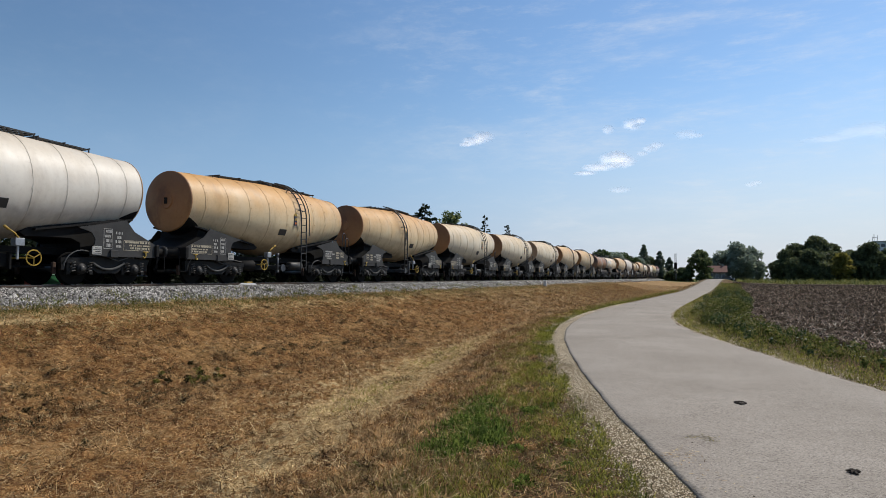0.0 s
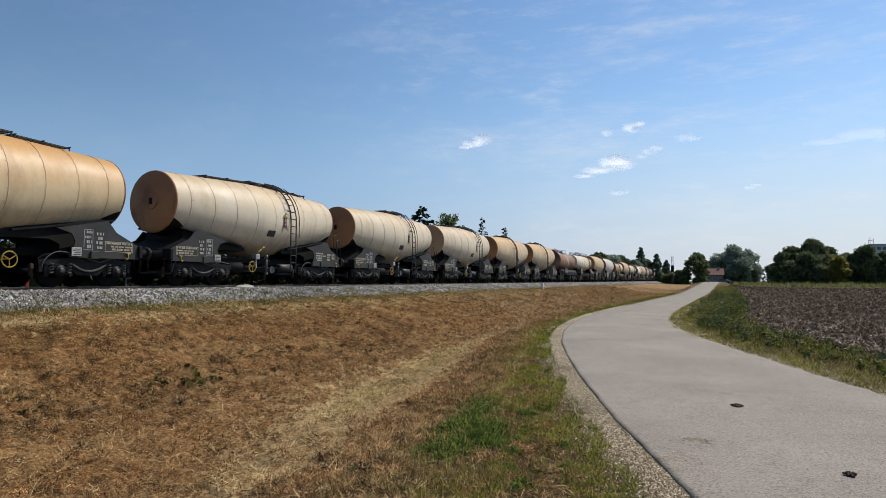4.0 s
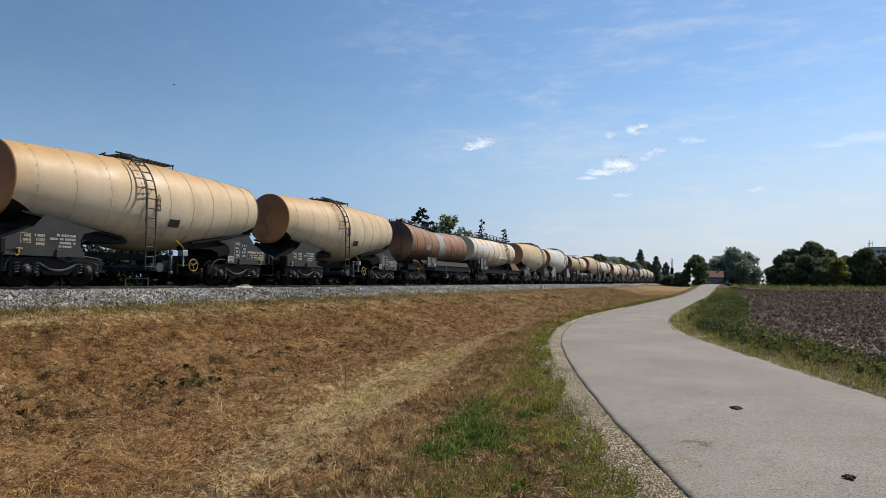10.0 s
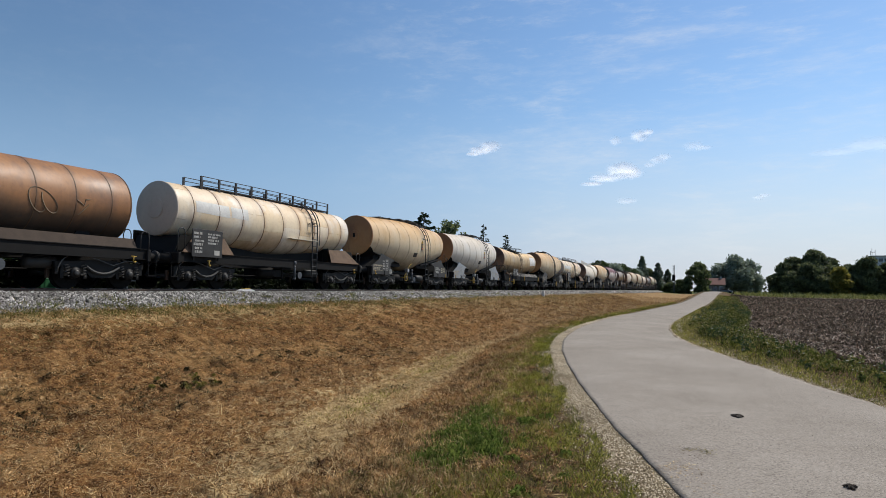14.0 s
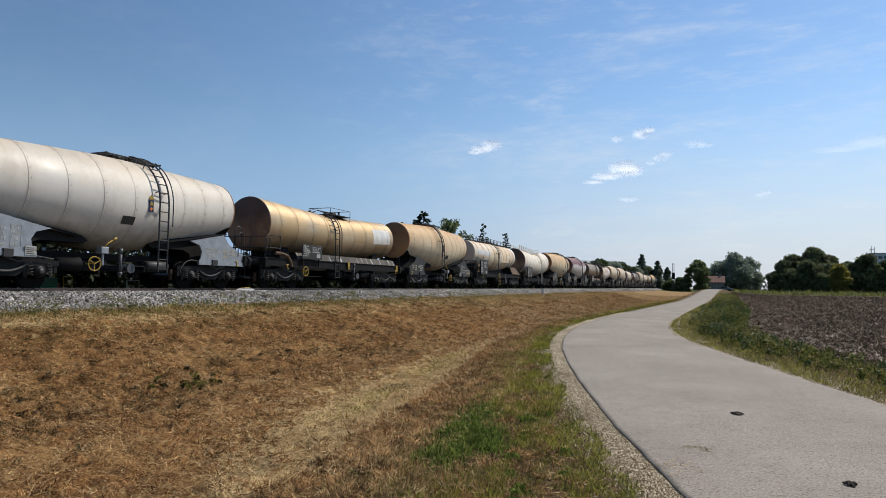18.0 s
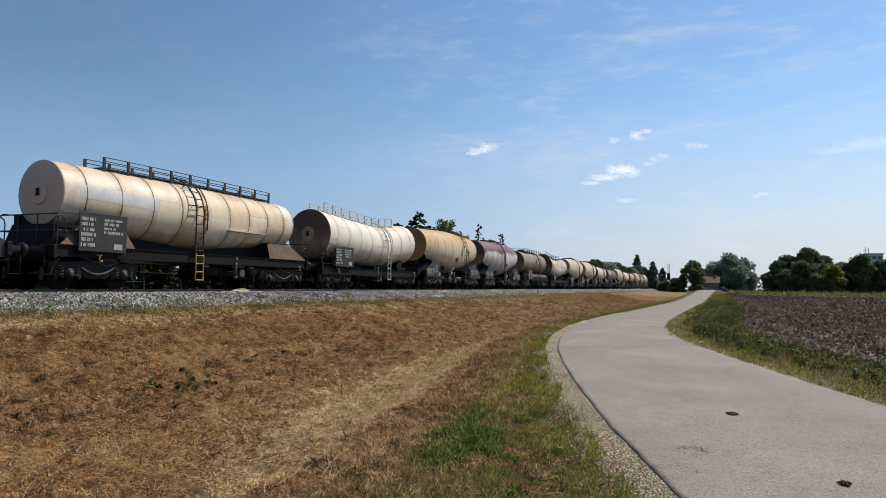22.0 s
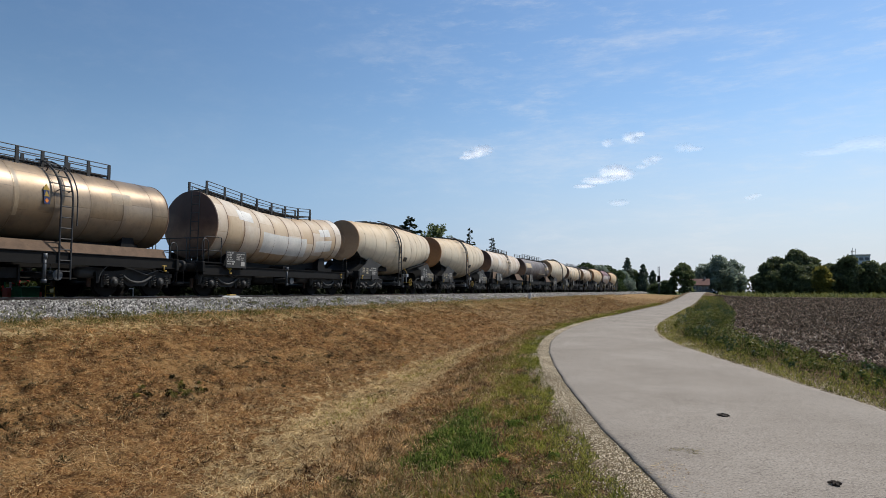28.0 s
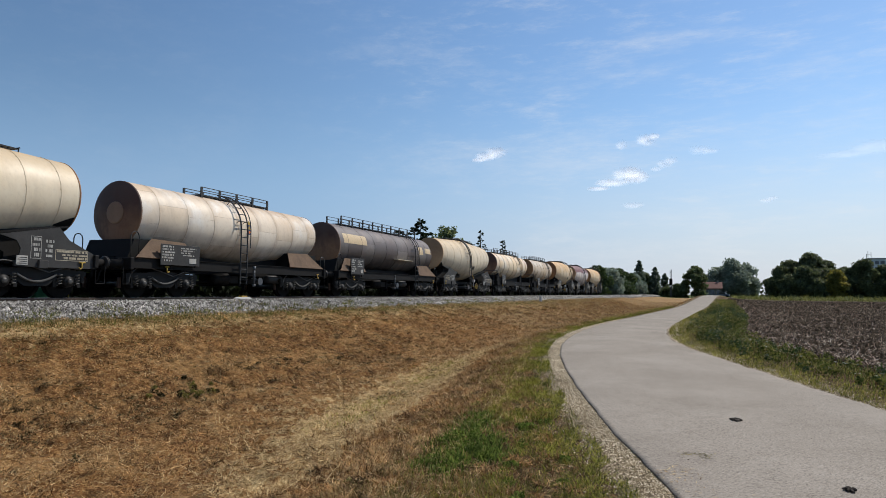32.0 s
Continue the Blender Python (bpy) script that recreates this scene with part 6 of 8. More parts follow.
# ---- trees, woods and far things ----
def leaf_cloud(name, centres, radii, per, size, material, seed, flat=0.75):
    """A crown: leaves scattered through overlapping clumps, denser to their outside."""
    rng = np.random.default_rng(seed)
    pts = []
    for (cx, cy, cz), r in zip(centres, radii):
        n = max(40, int(per * 0.3 * (r / size) ** 2))
        d = rng.normal(size=(n, 3))
        d /= np.linalg.norm(d, axis=1)[:, None]
        rad = r * rng.uniform(0.35, 1.0, n) ** 0.45 * rng.uniform(0.75, 1.12, n)
        p = d * rad[:, None]
        p[:, 2] *= flat
        pts.append(p + (cx, cy, cz))
    p = np.concatenate(pts)
    n = len(p)
    a, b = rng.normal(size=(n, 3)), rng.normal(size=(n, 3))
    a /= np.linalg.norm(a, axis=1)[:, None]
    b -= a * (a * b).sum(1)[:, None]
    b /= np.linalg.norm(b, axis=1)[:, None]
    s = size * rng.uniform(0.6, 1.4, n)[:, None]
    v = np.stack([p - a * s, p + b * s * 0.5, p + a * s, p - b * s * 0.5], 1)
    return raw_mesh(name, v, [(0, 1, 2, 3)], material)


def tree(at, height, width, label, seed, leaf="leaf", trunk=0.35, clumps=26, per=60, size=0.3, name="tree", low=0.18, spread=0.19, pointed=False):
    rng = random.Random(seed)
    t = thing(name, at, label, "tree", "trees on the plain")
    bm = bmesh.new()
    rod(bm, (0, 0, -0.2), (0.1, 0, height * 0.3), trunk, 9, trunk * 0.75)
    rod(bm, (0.1, 0, height * 0.3), (0, 0.1, height * 0.75), trunk * 0.75, 8, trunk * 0.25)
    centres, radii = [], []
    for k in range(clumps):
        f = rng.random()
        z = height * (low + (0.90 - low) * f)
        reach = width * 0.5 * math.sin(math.pi * min(1, max(0.08, (f * 0.86 + 0.12)))) ** 0.7
        if pointed:
            reach = width * 0.5 * min(1, 0.25 + 2.2 * f) * (1.0 - f) ** 0.7
        a, d = rng.uniform(0, math.tau), reach * math.sqrt(rng.random()) * 0.82
        centres.append((d * math.cos(a), d * math.sin(a), z))
        radii.append(max(width * spread * rng.uniform(0.8, 1.25), height * 0.05) * (1 - 0.55 * f if pointed else 1))
        if k % 3 == 0:
            rod(bm, (0, 0, max(0.3, z * 0.55)), centres[-1], trunk * 0.3, 5, 0.03)
    part("trunk", bm, M["bark"], t)
    part("crown", leaf_cloud("crown", centres, radii, per, size, M[leaf], seed), None, t)
    return t


def conifer(at, height, width, label, seed, name="conifer", size=0.16, branches=46):
    """A spruce: a mast with drooping boughs of uneven length, each a run of needle tufts."""
    rng = np.random.default_rng(seed)
    t = thing(name, at, label, "tree", "trees on the plain")
    part("trunk", rod(bmesh.new(), (0, 0, -0.2), (0, 0, height * 0.97), 0.2, 8, 0.02), M["bark"], t)
    pts, outs = [], []
    for k in range(branches):
        h = 0.06 + 0.92 * (k + rng.random()) / branches
        a, reach = rng.uniform(0, math.tau), width * 0.5 * (1.02 - h) ** 0.7 * rng.uniform(0.5, 1.25)
        m = max(6, int(reach * 26))
        d = reach * np.sqrt(rng.random(m))
        aa = a + rng.normal(0, 0.16, m) / (0.3 + d / max(reach, 0.1))
        pts.append(np.stack([d * np.cos(aa), d * np.sin(aa), height * h - 0.28 * d + 0.25 * d * d / max(reach, 0.2) + rng.normal(0, 0.05, m)], -1))
        outs.append(np.stack([np.cos(aa), np.sin(aa), rng.normal(-0.1, 0.35, m)], -1))
    p, out = np.concatenate(pts), np.concatenate(outs)
    up = rng.normal(size=p.shape)
    up -= out * (up * out).sum(1)[:, None]
    up /= np.linalg.norm(up, axis=1)[:, None]
    s = size * rng.uniform(0.7, 1.6, len(p))[:, None]
    v = np.stack([p - out * s, p + up * s * 0.5, p + out * s, p - up * s * 0.5], 1)
    part("crown", raw_mesh("crown", v, [(0, 1, 2, 3)], M["needle"]), None, t)
    return t


def along(u_x, r):
    """A place r metres off, by its sideways tangent from the track's line."""
    return (u_x * r, r * math.sqrt(1 - u_x * u_x))


def build_trees():
    # behind the train, on the far side of the track
    conifer(pose(-29.0, 63.6, 0.1), 9.5, 8.0, "dark broad spruce behind the railway", 41, branches=120)
    conifer(pose(-31.2, 63.0, 0.1), 8.3, 7.0, "dark spruce behind the railway", 42, branches=100)
    tree(pose(-28.3, 69.4, 0.1), 9.8, 7.4, "loose-crowned leafy tree behind the railway", 43, "leaf_wood", 0.22, 60, 16, 0.17, spread=0.085)
    tree(pose(-29.5, 76, 0.1), 7.8, 5.5, "leafy tree behind the railway", 44, "leaf_wood", 0.22, 30, 30, 0.2, spread=0.12)
    conifer(pose(-27.9, 80.3, 0.1), 9.8, 4.0, "slim spruce top behind the railway", 45, size=0.11, branches=110)
    conifer(pose(-28.1, 90.8, 0.1), 9.3, 4.0, "slim spruce top behind the railway", 46, size=0.12, branches=100)
    conifer(pose(-29.5, 84.0, 0.1), 8.0, 4.0, "slim spruce behind the railway", 47, size=0.12, branches=90)
    # the green mass beside the far track
    rng = random.Random(5)
    for k in range(12):
        y = 138 + k * 12.5
        tree(pose(-22.3 + rng.uniform(-1, 1), y, 0.2), 6.2 + 0.20 * k + rng.uniform(-0.6, 0.8), 8.5, "dense leafy shrub tree beside the railway", 60 + k, ("leaf", "leaf_pale")[k % 2], 0.25, 22, 40, 0.3, low=0.05)
    rg = random.Random(9)
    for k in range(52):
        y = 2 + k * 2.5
        hd = thing("hedge_shrub", pose(-21.6 + rg.uniform(-0.2, 0.2), y, 0.5), "dense shrub behind the railway, its leaves darkened as if in shade", "shrub", "hedge behind the railway")
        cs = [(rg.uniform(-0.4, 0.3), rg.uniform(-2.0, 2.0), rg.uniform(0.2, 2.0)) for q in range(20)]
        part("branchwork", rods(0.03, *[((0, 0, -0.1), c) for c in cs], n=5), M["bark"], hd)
        # the shade behind the wagons is painted into these leaves
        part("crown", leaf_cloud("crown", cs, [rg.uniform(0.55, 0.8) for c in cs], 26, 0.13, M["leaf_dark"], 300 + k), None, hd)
    tree(pose(-20.9, 214, 0.3), 12.9, 8.4, "tall bluish poplar by the station", 71, "leaf_blue", 0.3, 150, 26, 0.26, low=0.04, spread=0.10, pointed=True)
    tree(pose(-19.2, 216, 0.3), 8.4, 4.4, "leafy tree by the station", 171, "leaf_wood", 0.3, 40, 50, 0.3, low=0.04)
    tree(pose(-16.2, 216, 0.3), 10.6, 7.0, "pointed bluish tree by the station", 72, "leaf_blue", 0.3, 130, 26, 0.26, low=0.04, spread=0.10, pointed=True)
    tree(pose(-13.6, 222, 0.3), 8.6, 6.4, "dark pointed tree by the station", 73, "leaf_blue", 0.3, 110, 26, 0.26, low=0.04, spread=0.10, pointed=True)
    for k, (x, y, h, w) in enumerate(((-12.6, 214, 3.6, 4.5), (-9.6, 212, 4.2, 5.0), (-7.6, 216, 4.6, 4.5))):
        tree(pose(x, y, 0.4), h, w, "low dark shrub near the signal", 180 + k, "leaf_wood", 0.15, 22, 45, 0.3, low=0.04)
    # round the house at the road's end
    tree(pose(-3.9, 215, 0.6), 10.2, 7.6, "round leafy tree beside the house", 74, "leaf_wood", 0.35, 28, 45, 0.35, low=0.08)
    tree(pose(-1.0, 246, 0.6), 8.0, 7.0, "leafy tree behind the house", 75, "leaf_pale", 0.3, 22, 45, 0.35, low=0.1)
    tree(pose(6.6, 246, 0.5), 13.6, 13.0, "broad silvery willow-like tree beside the road", 76, "leaf_pale", 0.5, 44, 34, 0.45, low=0.04)
    tree(pose(11.6, 250, 0.5), 12.0, 9.5, "broad silvery tree beside the road", 77, "leaf_pale", 0.4, 32, 34, 0.45, low=0.04)
    tree(pose(4.6, 252, 0.5), 9.0, 7.0, "leafy tree beside the road", 78, "leaf_blue", 0.4, 26, 34, 0.4, low=0.04)
    # the dark wood across the field
    wood = ((20.4, 226, 10.6, 8.6, "leaf_shade"), (23.6, 230, 12.6, 9.4, "leaf_shade"), (28.9, 228, 14.7, 10.4, "leaf_shade"), (33.6, 234, 12.6, 9.5, "leaf_shade"), (37.6, 230, 11.2, 9.0, "leaf_shade"),
            (42.2, 222, 12.6, 9.6, "leaf_shade"), (47.6, 224, 10.4, 9.0, "leaf_shade"), (33.6, 217, 9.2, 6.6, "leaf_yellow"), (26.2, 221, 10.4, 9.5, "leaf_shade"), (31.4, 224, 11.0, 9.0, "leaf_shade"),
            (38.6, 222, 9.6, 8.6, "leaf_shade"), (18.0, 223, 7.6, 5.6, "leaf_shade"), (22.4, 220, 7.4, 8.0, "leaf_shade"), (29.0, 218, 6.4, 8.0, "leaf_shade"), (53, 226, 10.4, 9.5, "leaf_shade"), (59, 229, 10, 10, "leaf_shade"))
    for k, (x, y, h, wd, leaf) in enumerate(wood):
        tree(pose(x, y, 0.0), h, wd, "dark leafy tree at the field's edge" if leaf == "leaf_shade" else "yellowing leafy tree at the field's edge", 90 + k, leaf, 0.4, 46, 30, 0.42, low=0.03, spread=0.19)
    tree(pose(15.7, 222, 0.0), 6.8, 3.6, "thin half-bare shrub at the wood's end", 89, "leaf_shade", 0.12, 34, 8, 0.2, name="shrub", low=0.05, spread=0.10)


build_trees()


def build_far_things():
    # house with a red roof at the end of the road
    h = thing("house", pose(0.7, 236, 1.0), "small plastered house with a red tiled roof", "house")
    part("wall", boxed((-2.8, 2.8, -3, 3, -0.8, 2.6)), M["plaster_dark"], h)
    part("roof", slab([(-3.5, 2.5), (0, 4.7), (3.5, 2.5), (3.5, 2.35), (0, 4.5), (-3.5, 2.35)], -3.1, 3.1), M["roof_tile"], h)
    for x in (-1.8, 0.0, 1.8):
        wn = part("window", boxed((x - 0.5, x + 0.5, -3.04, -2.98, 0.7, 1.9)), M["glass"], h)
        part("window_frame", boxed((x - 0.56, x - 0.5, -3.06, -2.99, 0.64, 1.96), (x + 0.5, x + 0.56, -3.06, -2.99, 0.64, 1.96), (x - 0.5, x + 0.5, -3.06, -2.99, 0.64, 0.7), (x - 0.5, x + 0.5, -3.06, -2.99, 1.9, 1.96)), M["whitewash"], wn)
    part("chimney", boxed((1.4, 2.0, -0.3, 0.3, 4.0, 5.3)), M["plaster"], h)
    # flat block with masts beyond the wood
    b = thing("block_of_flats", pose(78.4, 392, 0), "tall pale flat-roofed block with roof masts", "building")
    part("wall", boxed((-3.9, 3.9, -6, 6, 0, 20)), M["block_plaster"], b)
    part("roof", boxed((-4.1, 4.1, -6.3, 6.3, 20, 20.6)), M["concrete"], b)
    for k in range(6):
        for x in (-2.4, 0, 2.4):
            part("window", boxed((x - 0.9, x + 0.9, -6.05, -5.98, 2 + k * 3.1, 3.6 + k * 3.1)), M["glass"], b)
    part("roof_mast", rods(0.12, ((-2.6, 0, 20.6), (-2.6, 0, 24.4)), ((-1.2, 0, 20.6), (-1.2, 0, 23.8)), ((-3.2, 0, 20.6), (-3.2, 0, 23.2)), ((-3.2, 0, 22.6), (-1.2, 0, 22.6))), M["concrete"], b)
    # signal by the track
    s = thing("railway_signal", pose(-10.9, 206, 0.5), "slim grey signal mast with a black lamp head", "signal")
    bm = rods(0.07, ((-0.2, 0, 0), (-0.2, 0, 8.4)), ((0.2, 0, 0), (0.2, 0, 8.4)))
    for k in range(14):
        rods(0.04, ((-0.2, 0, k * 0.6), (0.2, 0, k * 0.6 + 0.6)), bm=bm)
    part("mast", bm, M["pipe"], s)
    part("lamp_head", boxed((-0.45, 0.45, -0.25, 0.0, 3.6, 5.6), bevel=0.1), M["black"], s)
    part("ladder", rods(0.03, ((-0.2, 0.3, 0), (-0.2, 0.3, 5)), ((0.2, 0.3, 0), (0.2, 0.3, 5)), *[((-0.2, 0.3, z * 0.4), (0.2, 0.3, z * 0.4)) for z in range(12)]), M["pipe"], s)
    # low station sheds beyond the train's tail
    for x, y, w, hh, key, lab in ((-17.5, 232, 6, 3.4, "plaster_dark", "low grey station shed with a gable roof"), (-11.8, 238, 7, 3.0, "plaster_dark", "dark low shed by the station")):
        sh = thing("shed", pose(x, y, 0.6), lab, "shed")
        part("wall", boxed((-w / 2, w / 2, -2.5, 2.5, -0.5, hh * 0.7)), M[key], sh)
        part("roof", slab([(-3, hh * 0.68), (0, hh), (3, hh * 0.68), (3, hh * 0.62), (0, hh * 0.94), (-3, hh * 0.62)], -w / 2 - 0.3, w / 2 + 0.3), M["roof_felt"], sh)
        part("door", boxed((-0.5, 0.5, -2.54, -2.49, -0.4, 1.6)), M["glass"], sh)
    # parked car by the house
    c = thing("car", pose(3.6, 222, 0.75, 0, 0, 80), "small grey-blue car parked by the house", "car")
    body = slab([(-2, 0.3), (-2, 0.8), (-1.2, 0.9), (-0.7, 1.4), (0.8, 1.4), (1.4, 0.95), (2, 0.85), (2, 0.3)], -0.8, 0.8)
    part("body", body, M["blue_paint"], c)
    part("windscreen", slab([(-1.1, 0.92), (-0.68, 1.34), (0.78, 1.34), (1.3, 0.95)], -0.81, 0.81), M["glass"], c)
    for x in (-0.8, 0.8):
        for y in (-1.3, 1.3):
            part("wheel", turned(((-0.09, 0.31), (0.09, 0.31)), 16, "X"), M["black"], c, at=pose(x, y, 0.31))


build_far_things()


# ---- loose ground cover ----
def blades(name, x, y, z, length, width, lean, material, seed, label, category="grass", bend=True):
    """Grass or straw: bent strips that stand or lie on the land. lean: 0 stands, 1 lies."""
    rng = np.random.default_rng(seed)
    n = len(x)
    a = rng.uniform(0, math.tau, n)
    tilt = np.clip(lean + rng.normal(0, 0.15, n), 0, 0.98) * math.pi / 2
    d = np.stack([np.cos(a) * np.sin(tilt), np.sin(a) * np.sin(tilt), np.cos(tilt)], -1)
    side = np.stack([-np.sin(a), np.cos(a), 0 * a], -1)
    # lying pieces show their flat to the sky, standing ones turn any way
    w = side * width[:, None] * 0.5
    root = np.stack([x, y, z], -1)
    mid = root + d * length[:, None] * 0.55
    tip = root + d * length[:, None]
    tip[:, 2] -= length * 0.22 * (1 - np.abs(2 * lean - 1) * 0.3) * rng.uniform(0.2, 1.0, n)
    tip[:, 2] = np.maximum(tip[:, 2], z + 0.004)
    if bend:
        v = np.stack([root - w, root + w, mid + w * 0.9, mid - w * 0.9, tip + w * 0.35, tip - w * 0.35], 1)
        me = raw_mesh(name, v, [(0, 1, 2, 3), (3, 2, 4, 5)], material)
    else:
        v = np.stack([root - w, root + w, tip + w * 0.7, tip - w * 0.7], 1)
        me = raw_mesh(name, v, [(0, 1, 2, 3)], material)
    return tagged(new(name, me), label, category, kind="stuff")


def clumps(name, x, y, tall, wide, far, per, material, seed, label):
    """Low mop heads: blades that start near a clump's crown and bend outward to its foot."""
    rng = np.random.default_rng(seed)
    k = np.repeat(np.arange(len(x)), per)
    n = len(k)
    a, d = rng.uniform(0, math.tau, n), np.sqrt(rng.random(n)) * 0.75
    px, py = x[k] + wide[k] * d * np.cos(a), y[k] + wide[k] * d * np.sin(a)
    base = ground_height(x, y)[k]
    pz = base + tall[k] * (1.05 - d * d) * rng.uniform(0.35, 1.0, n)
    a = a + rng.normal(0, 0.8, n)
    rise = np.clip(rng.normal(0.15, 0.5, n), -0.6, 1.1)
    long = rng.uniform(0.03, 0.10, n) * (1 + 0.5 * far[k])
    thick = rng.uniform(0.0035, 0.008, n) * (1 + 1.3 * far[k])
    root = np.stack([px, py, pz], -1)
    tip = root + np.stack([np.cos(a) * np.cos(rise), np.sin(a) * np.cos(rise), np.sin(rise)], -1) * long[:, None]
    tip[:, 2] = np.maximum(tip[:, 2], base + 0.004)
    lean = rng.uniform(-0.9, 0.9, n)
    w = np.stack([-np.sin(a) * np.cos(lean), np.cos(a) * np.cos(lean), np.sin(lean)], -1) * thick[:, None] * 0.5
    v = np.stack([root - w, root + w, tip + w * 0.6, tip - w * 0.6], 1)
    return tagged(new(name, raw_mesh(name, v, [(0, 1, 2, 3)], material)), label, "grass", kind="stuff")


def build_cover():
    rng = np.random.default_rng(21)
    # mown straw on the bank and in the ditch
    n = 460000
    y = 1.5 + 120 * rng.random(n) ** 2.6
    xl, vw = road_left(y), verge_width(y)
    x0, x1 = -14.9, xl - vw + 0.6
    x = x0 + (x1 - x0) * rng.random(n)
    far = np.clip((np.hypot(x, y) - 6) / 25, 0, 3)
    keep = rng.random(n) < 0.03 + (0.45 + 0.55 * patchy(x, y, 1.7, 4)) * np.clip(1.7 * patchy(x, y, 0.24, 10) - 0.05, 0, 1.2)
    x, y, far = x[keep], y[keep], far[keep]
    tuft = patchy(x, y, 0.24, 10)
    z = ground_height(x, y) + rng.uniform(0, 0.02, len(x)) + (0.045 + 0.05 * patchy(x, y, 2.1, 15)) * tuft
    pale = rng.random(len(x)) < 0.16 + 0.3 * np.exp(-(np.hypot(x, y) / 5.0) ** 4) + 0.75 * pale_lane(x, y) + 0.3 * smooth_step(y, 18, 45)
    ln = rng.uniform(0.03, 0.12, len(x)) * (1 + far * 0.6)
    wd = rng.uniform(0.0022, 0.0055, len(x)) * (1 + far * 1.9)
    for m, key, seed in ((~pale, "straw", 1), (pale, "pale_straw", 2)):
        blades("mown_grass", x[m], y[m], z[m], ln[m], wd[m], 0.84 + 0.13 * rng.random(int(m.sum())), M[key], seed, "dry brown mown grass lying on the bank" if key == "straw" else "pale dry straw lying in the ditch", bend=False)
    # clumps of cut grass: mop heads of bent blades, paler along the ditch and the bank's top
    n = 27000
    y = 1.6 + 95 * rng.random(n) ** 2.4
    x = -14.6 + (road_left(y) - verge_width(y) + 15.1) * rng.random(n)
    keep = rng.random(n) < 0.25 + 0.9 * patchy(x, y, 0.9, 12)
    x, y, n = x[keep], y[keep], int(keep.sum())
    far = np.clip((np.hypot(x, y) - 6) / 25, 0, 3)
    pale = rng.random(n) < 0.05 + 0.2 * np.exp(-(np.hypot(x, y) / 5.0) ** 4) + 0.9 * pale_lane(x, y) + 0.35 * smooth_step(y, 18, 45)
    tall = rng.uniform(0.02, 0.075, n) * (0.45 + 1.1 * patchy(x, y, 2.3, 71)) * (1 + 0.5 * far) * np.where(pale, 0.55, 1.0)
    wide = rng.uniform(0.04, 0.11, n) * (1 + 0.5 * far)
    for m, key, seed in ((~pale, "thatch", 81), (pale, "pale_thatch", 82)):
        clumps("grass_clumps", x[m], y[m], tall[m], wide[m], far[m], 22, M[key], seed, "brown clumps of cut grass on the bank" if key == "thatch" else "pale clumps of cut straw in the ditch")
    # the same litter behind the viewer's feet
    n = 130000
    y = -9 + 11.2 * rng.random(n)
    x = -12 + (road_left(y) + 11.5) * rng.random(n)
    f = (road_left(y) - x) / verge_width(y)
    tone = rng.random(n)
    for m, key, seed in ((f + 0.5 * tone > 1.1, "straw", 91), ((f + 0.5 * tone <= 1.1) & (tone < 0.6), "green_grass", 92), ((f + 0.5 * tone <= 1.1) & (tone >= 0.6), "lime_grass", 94)):
        k = int(m.sum())
        blades("trodden_grass", x[m], y[m], ground_height(x[m], y[m]) + 0.01, rng.uniform(0.03, 0.12, k), rng.uniform(0.004, 0.010, k), 0.82, M[key], seed, "short trodden grass and straw beside the road", bend=False)
    # bright straw spilled over the verge's edge
    n = 9000
    y = 2.5 + 22 * rng.random(n) ** 1.8
    x = road_left(y) - verge_width(y) * (0.62 + 0.5 * rng.random(n))
    keep = rng.random(n) < 0.15 + 0.85 * patchy(x, y, 0.4, 95)
    x, y, n = x[keep], y[keep], int(keep.sum())
    blades("spilled_straw", x, y, ground_height(x, y) + rng.uniform(0.01, 0.05, n), rng.uniform(0.03, 0.13, n), rng.uniform(0.003, 0.006, n) * (1 + y * 0.05), 0.86, M["pale_straw"], 93, "bright straw spilled over the verge's edge", bend=False)
    # long loose stalks on top
    n = 2600
    y = 2 + 26 * rng.random(n) ** 1.7
    x = -12.5 + (road_left(y) - verge_width(y) + 12.7) * rng.random(n) ** 0.7
    blades("loose_stalks", x, y, ground_height(x, y) + 0.05, rng.uniform(0.14, 0.36, n), rng.uniform(0.003, 0.006, n) * (1 + y * 0.03), 0.86, M["pale_straw"], 4, "long pale stalks loose on the mown grass")
    # dark weedy spots on the bank
    spots = 330
    cx, cy = rng.uniform(-13.5, -5.5, spots), 3 + 40 * rng.random(spots) ** 1.4
    cx[150:], cy[150:] = -9.6 + rng.normal(0, 0.9, spots - 150), 4 + 17 * rng.random(spots - 150)
    k = rng.integers(0, spots, 44000)
    wide = rng.uniform(0.03, 0.2, spots)[k]
    x, y = cx[k] + rng.normal(0, 1, len(k)) * wide, cy[k] + rng.normal(0, 1.3, len(k)) * wide
    z = ground_height(x, y) + 0.01
    blades("bank_weeds", x, y, z, rng.uniform(0.02, 0.08, len(x)), rng.uniform(0.004, 0.014, len(x)), 0.72, M["dark_weed"], 3, "low dark weeds among the mown grass", "weeds")
    # greenish regrowth in the ditch
    spots = ((-5.8, 13.3, 0.7), (-4.9, 8.4, 0.45), (-6.5, 16.0, 0.7), (-5.4, 10.2, 0.5))
    for k, (cx, cy, r) in enumerate(spots):
        m = int(1100 * r)
        x, y = cx + rng.normal(0, r * 0.55, m), cy + rng.normal(0, r, m)
        blades("ditch_regrowth", x, y, ground_height(x, y) + 0.03, rng.uniform(0.03, 0.09, m), rng.uniform(0.003, 0.007, m) * (1 + cy * 0.04), 0.6, M["lime_grass"], 140 + k, "faint green regrowth in the mown ditch")
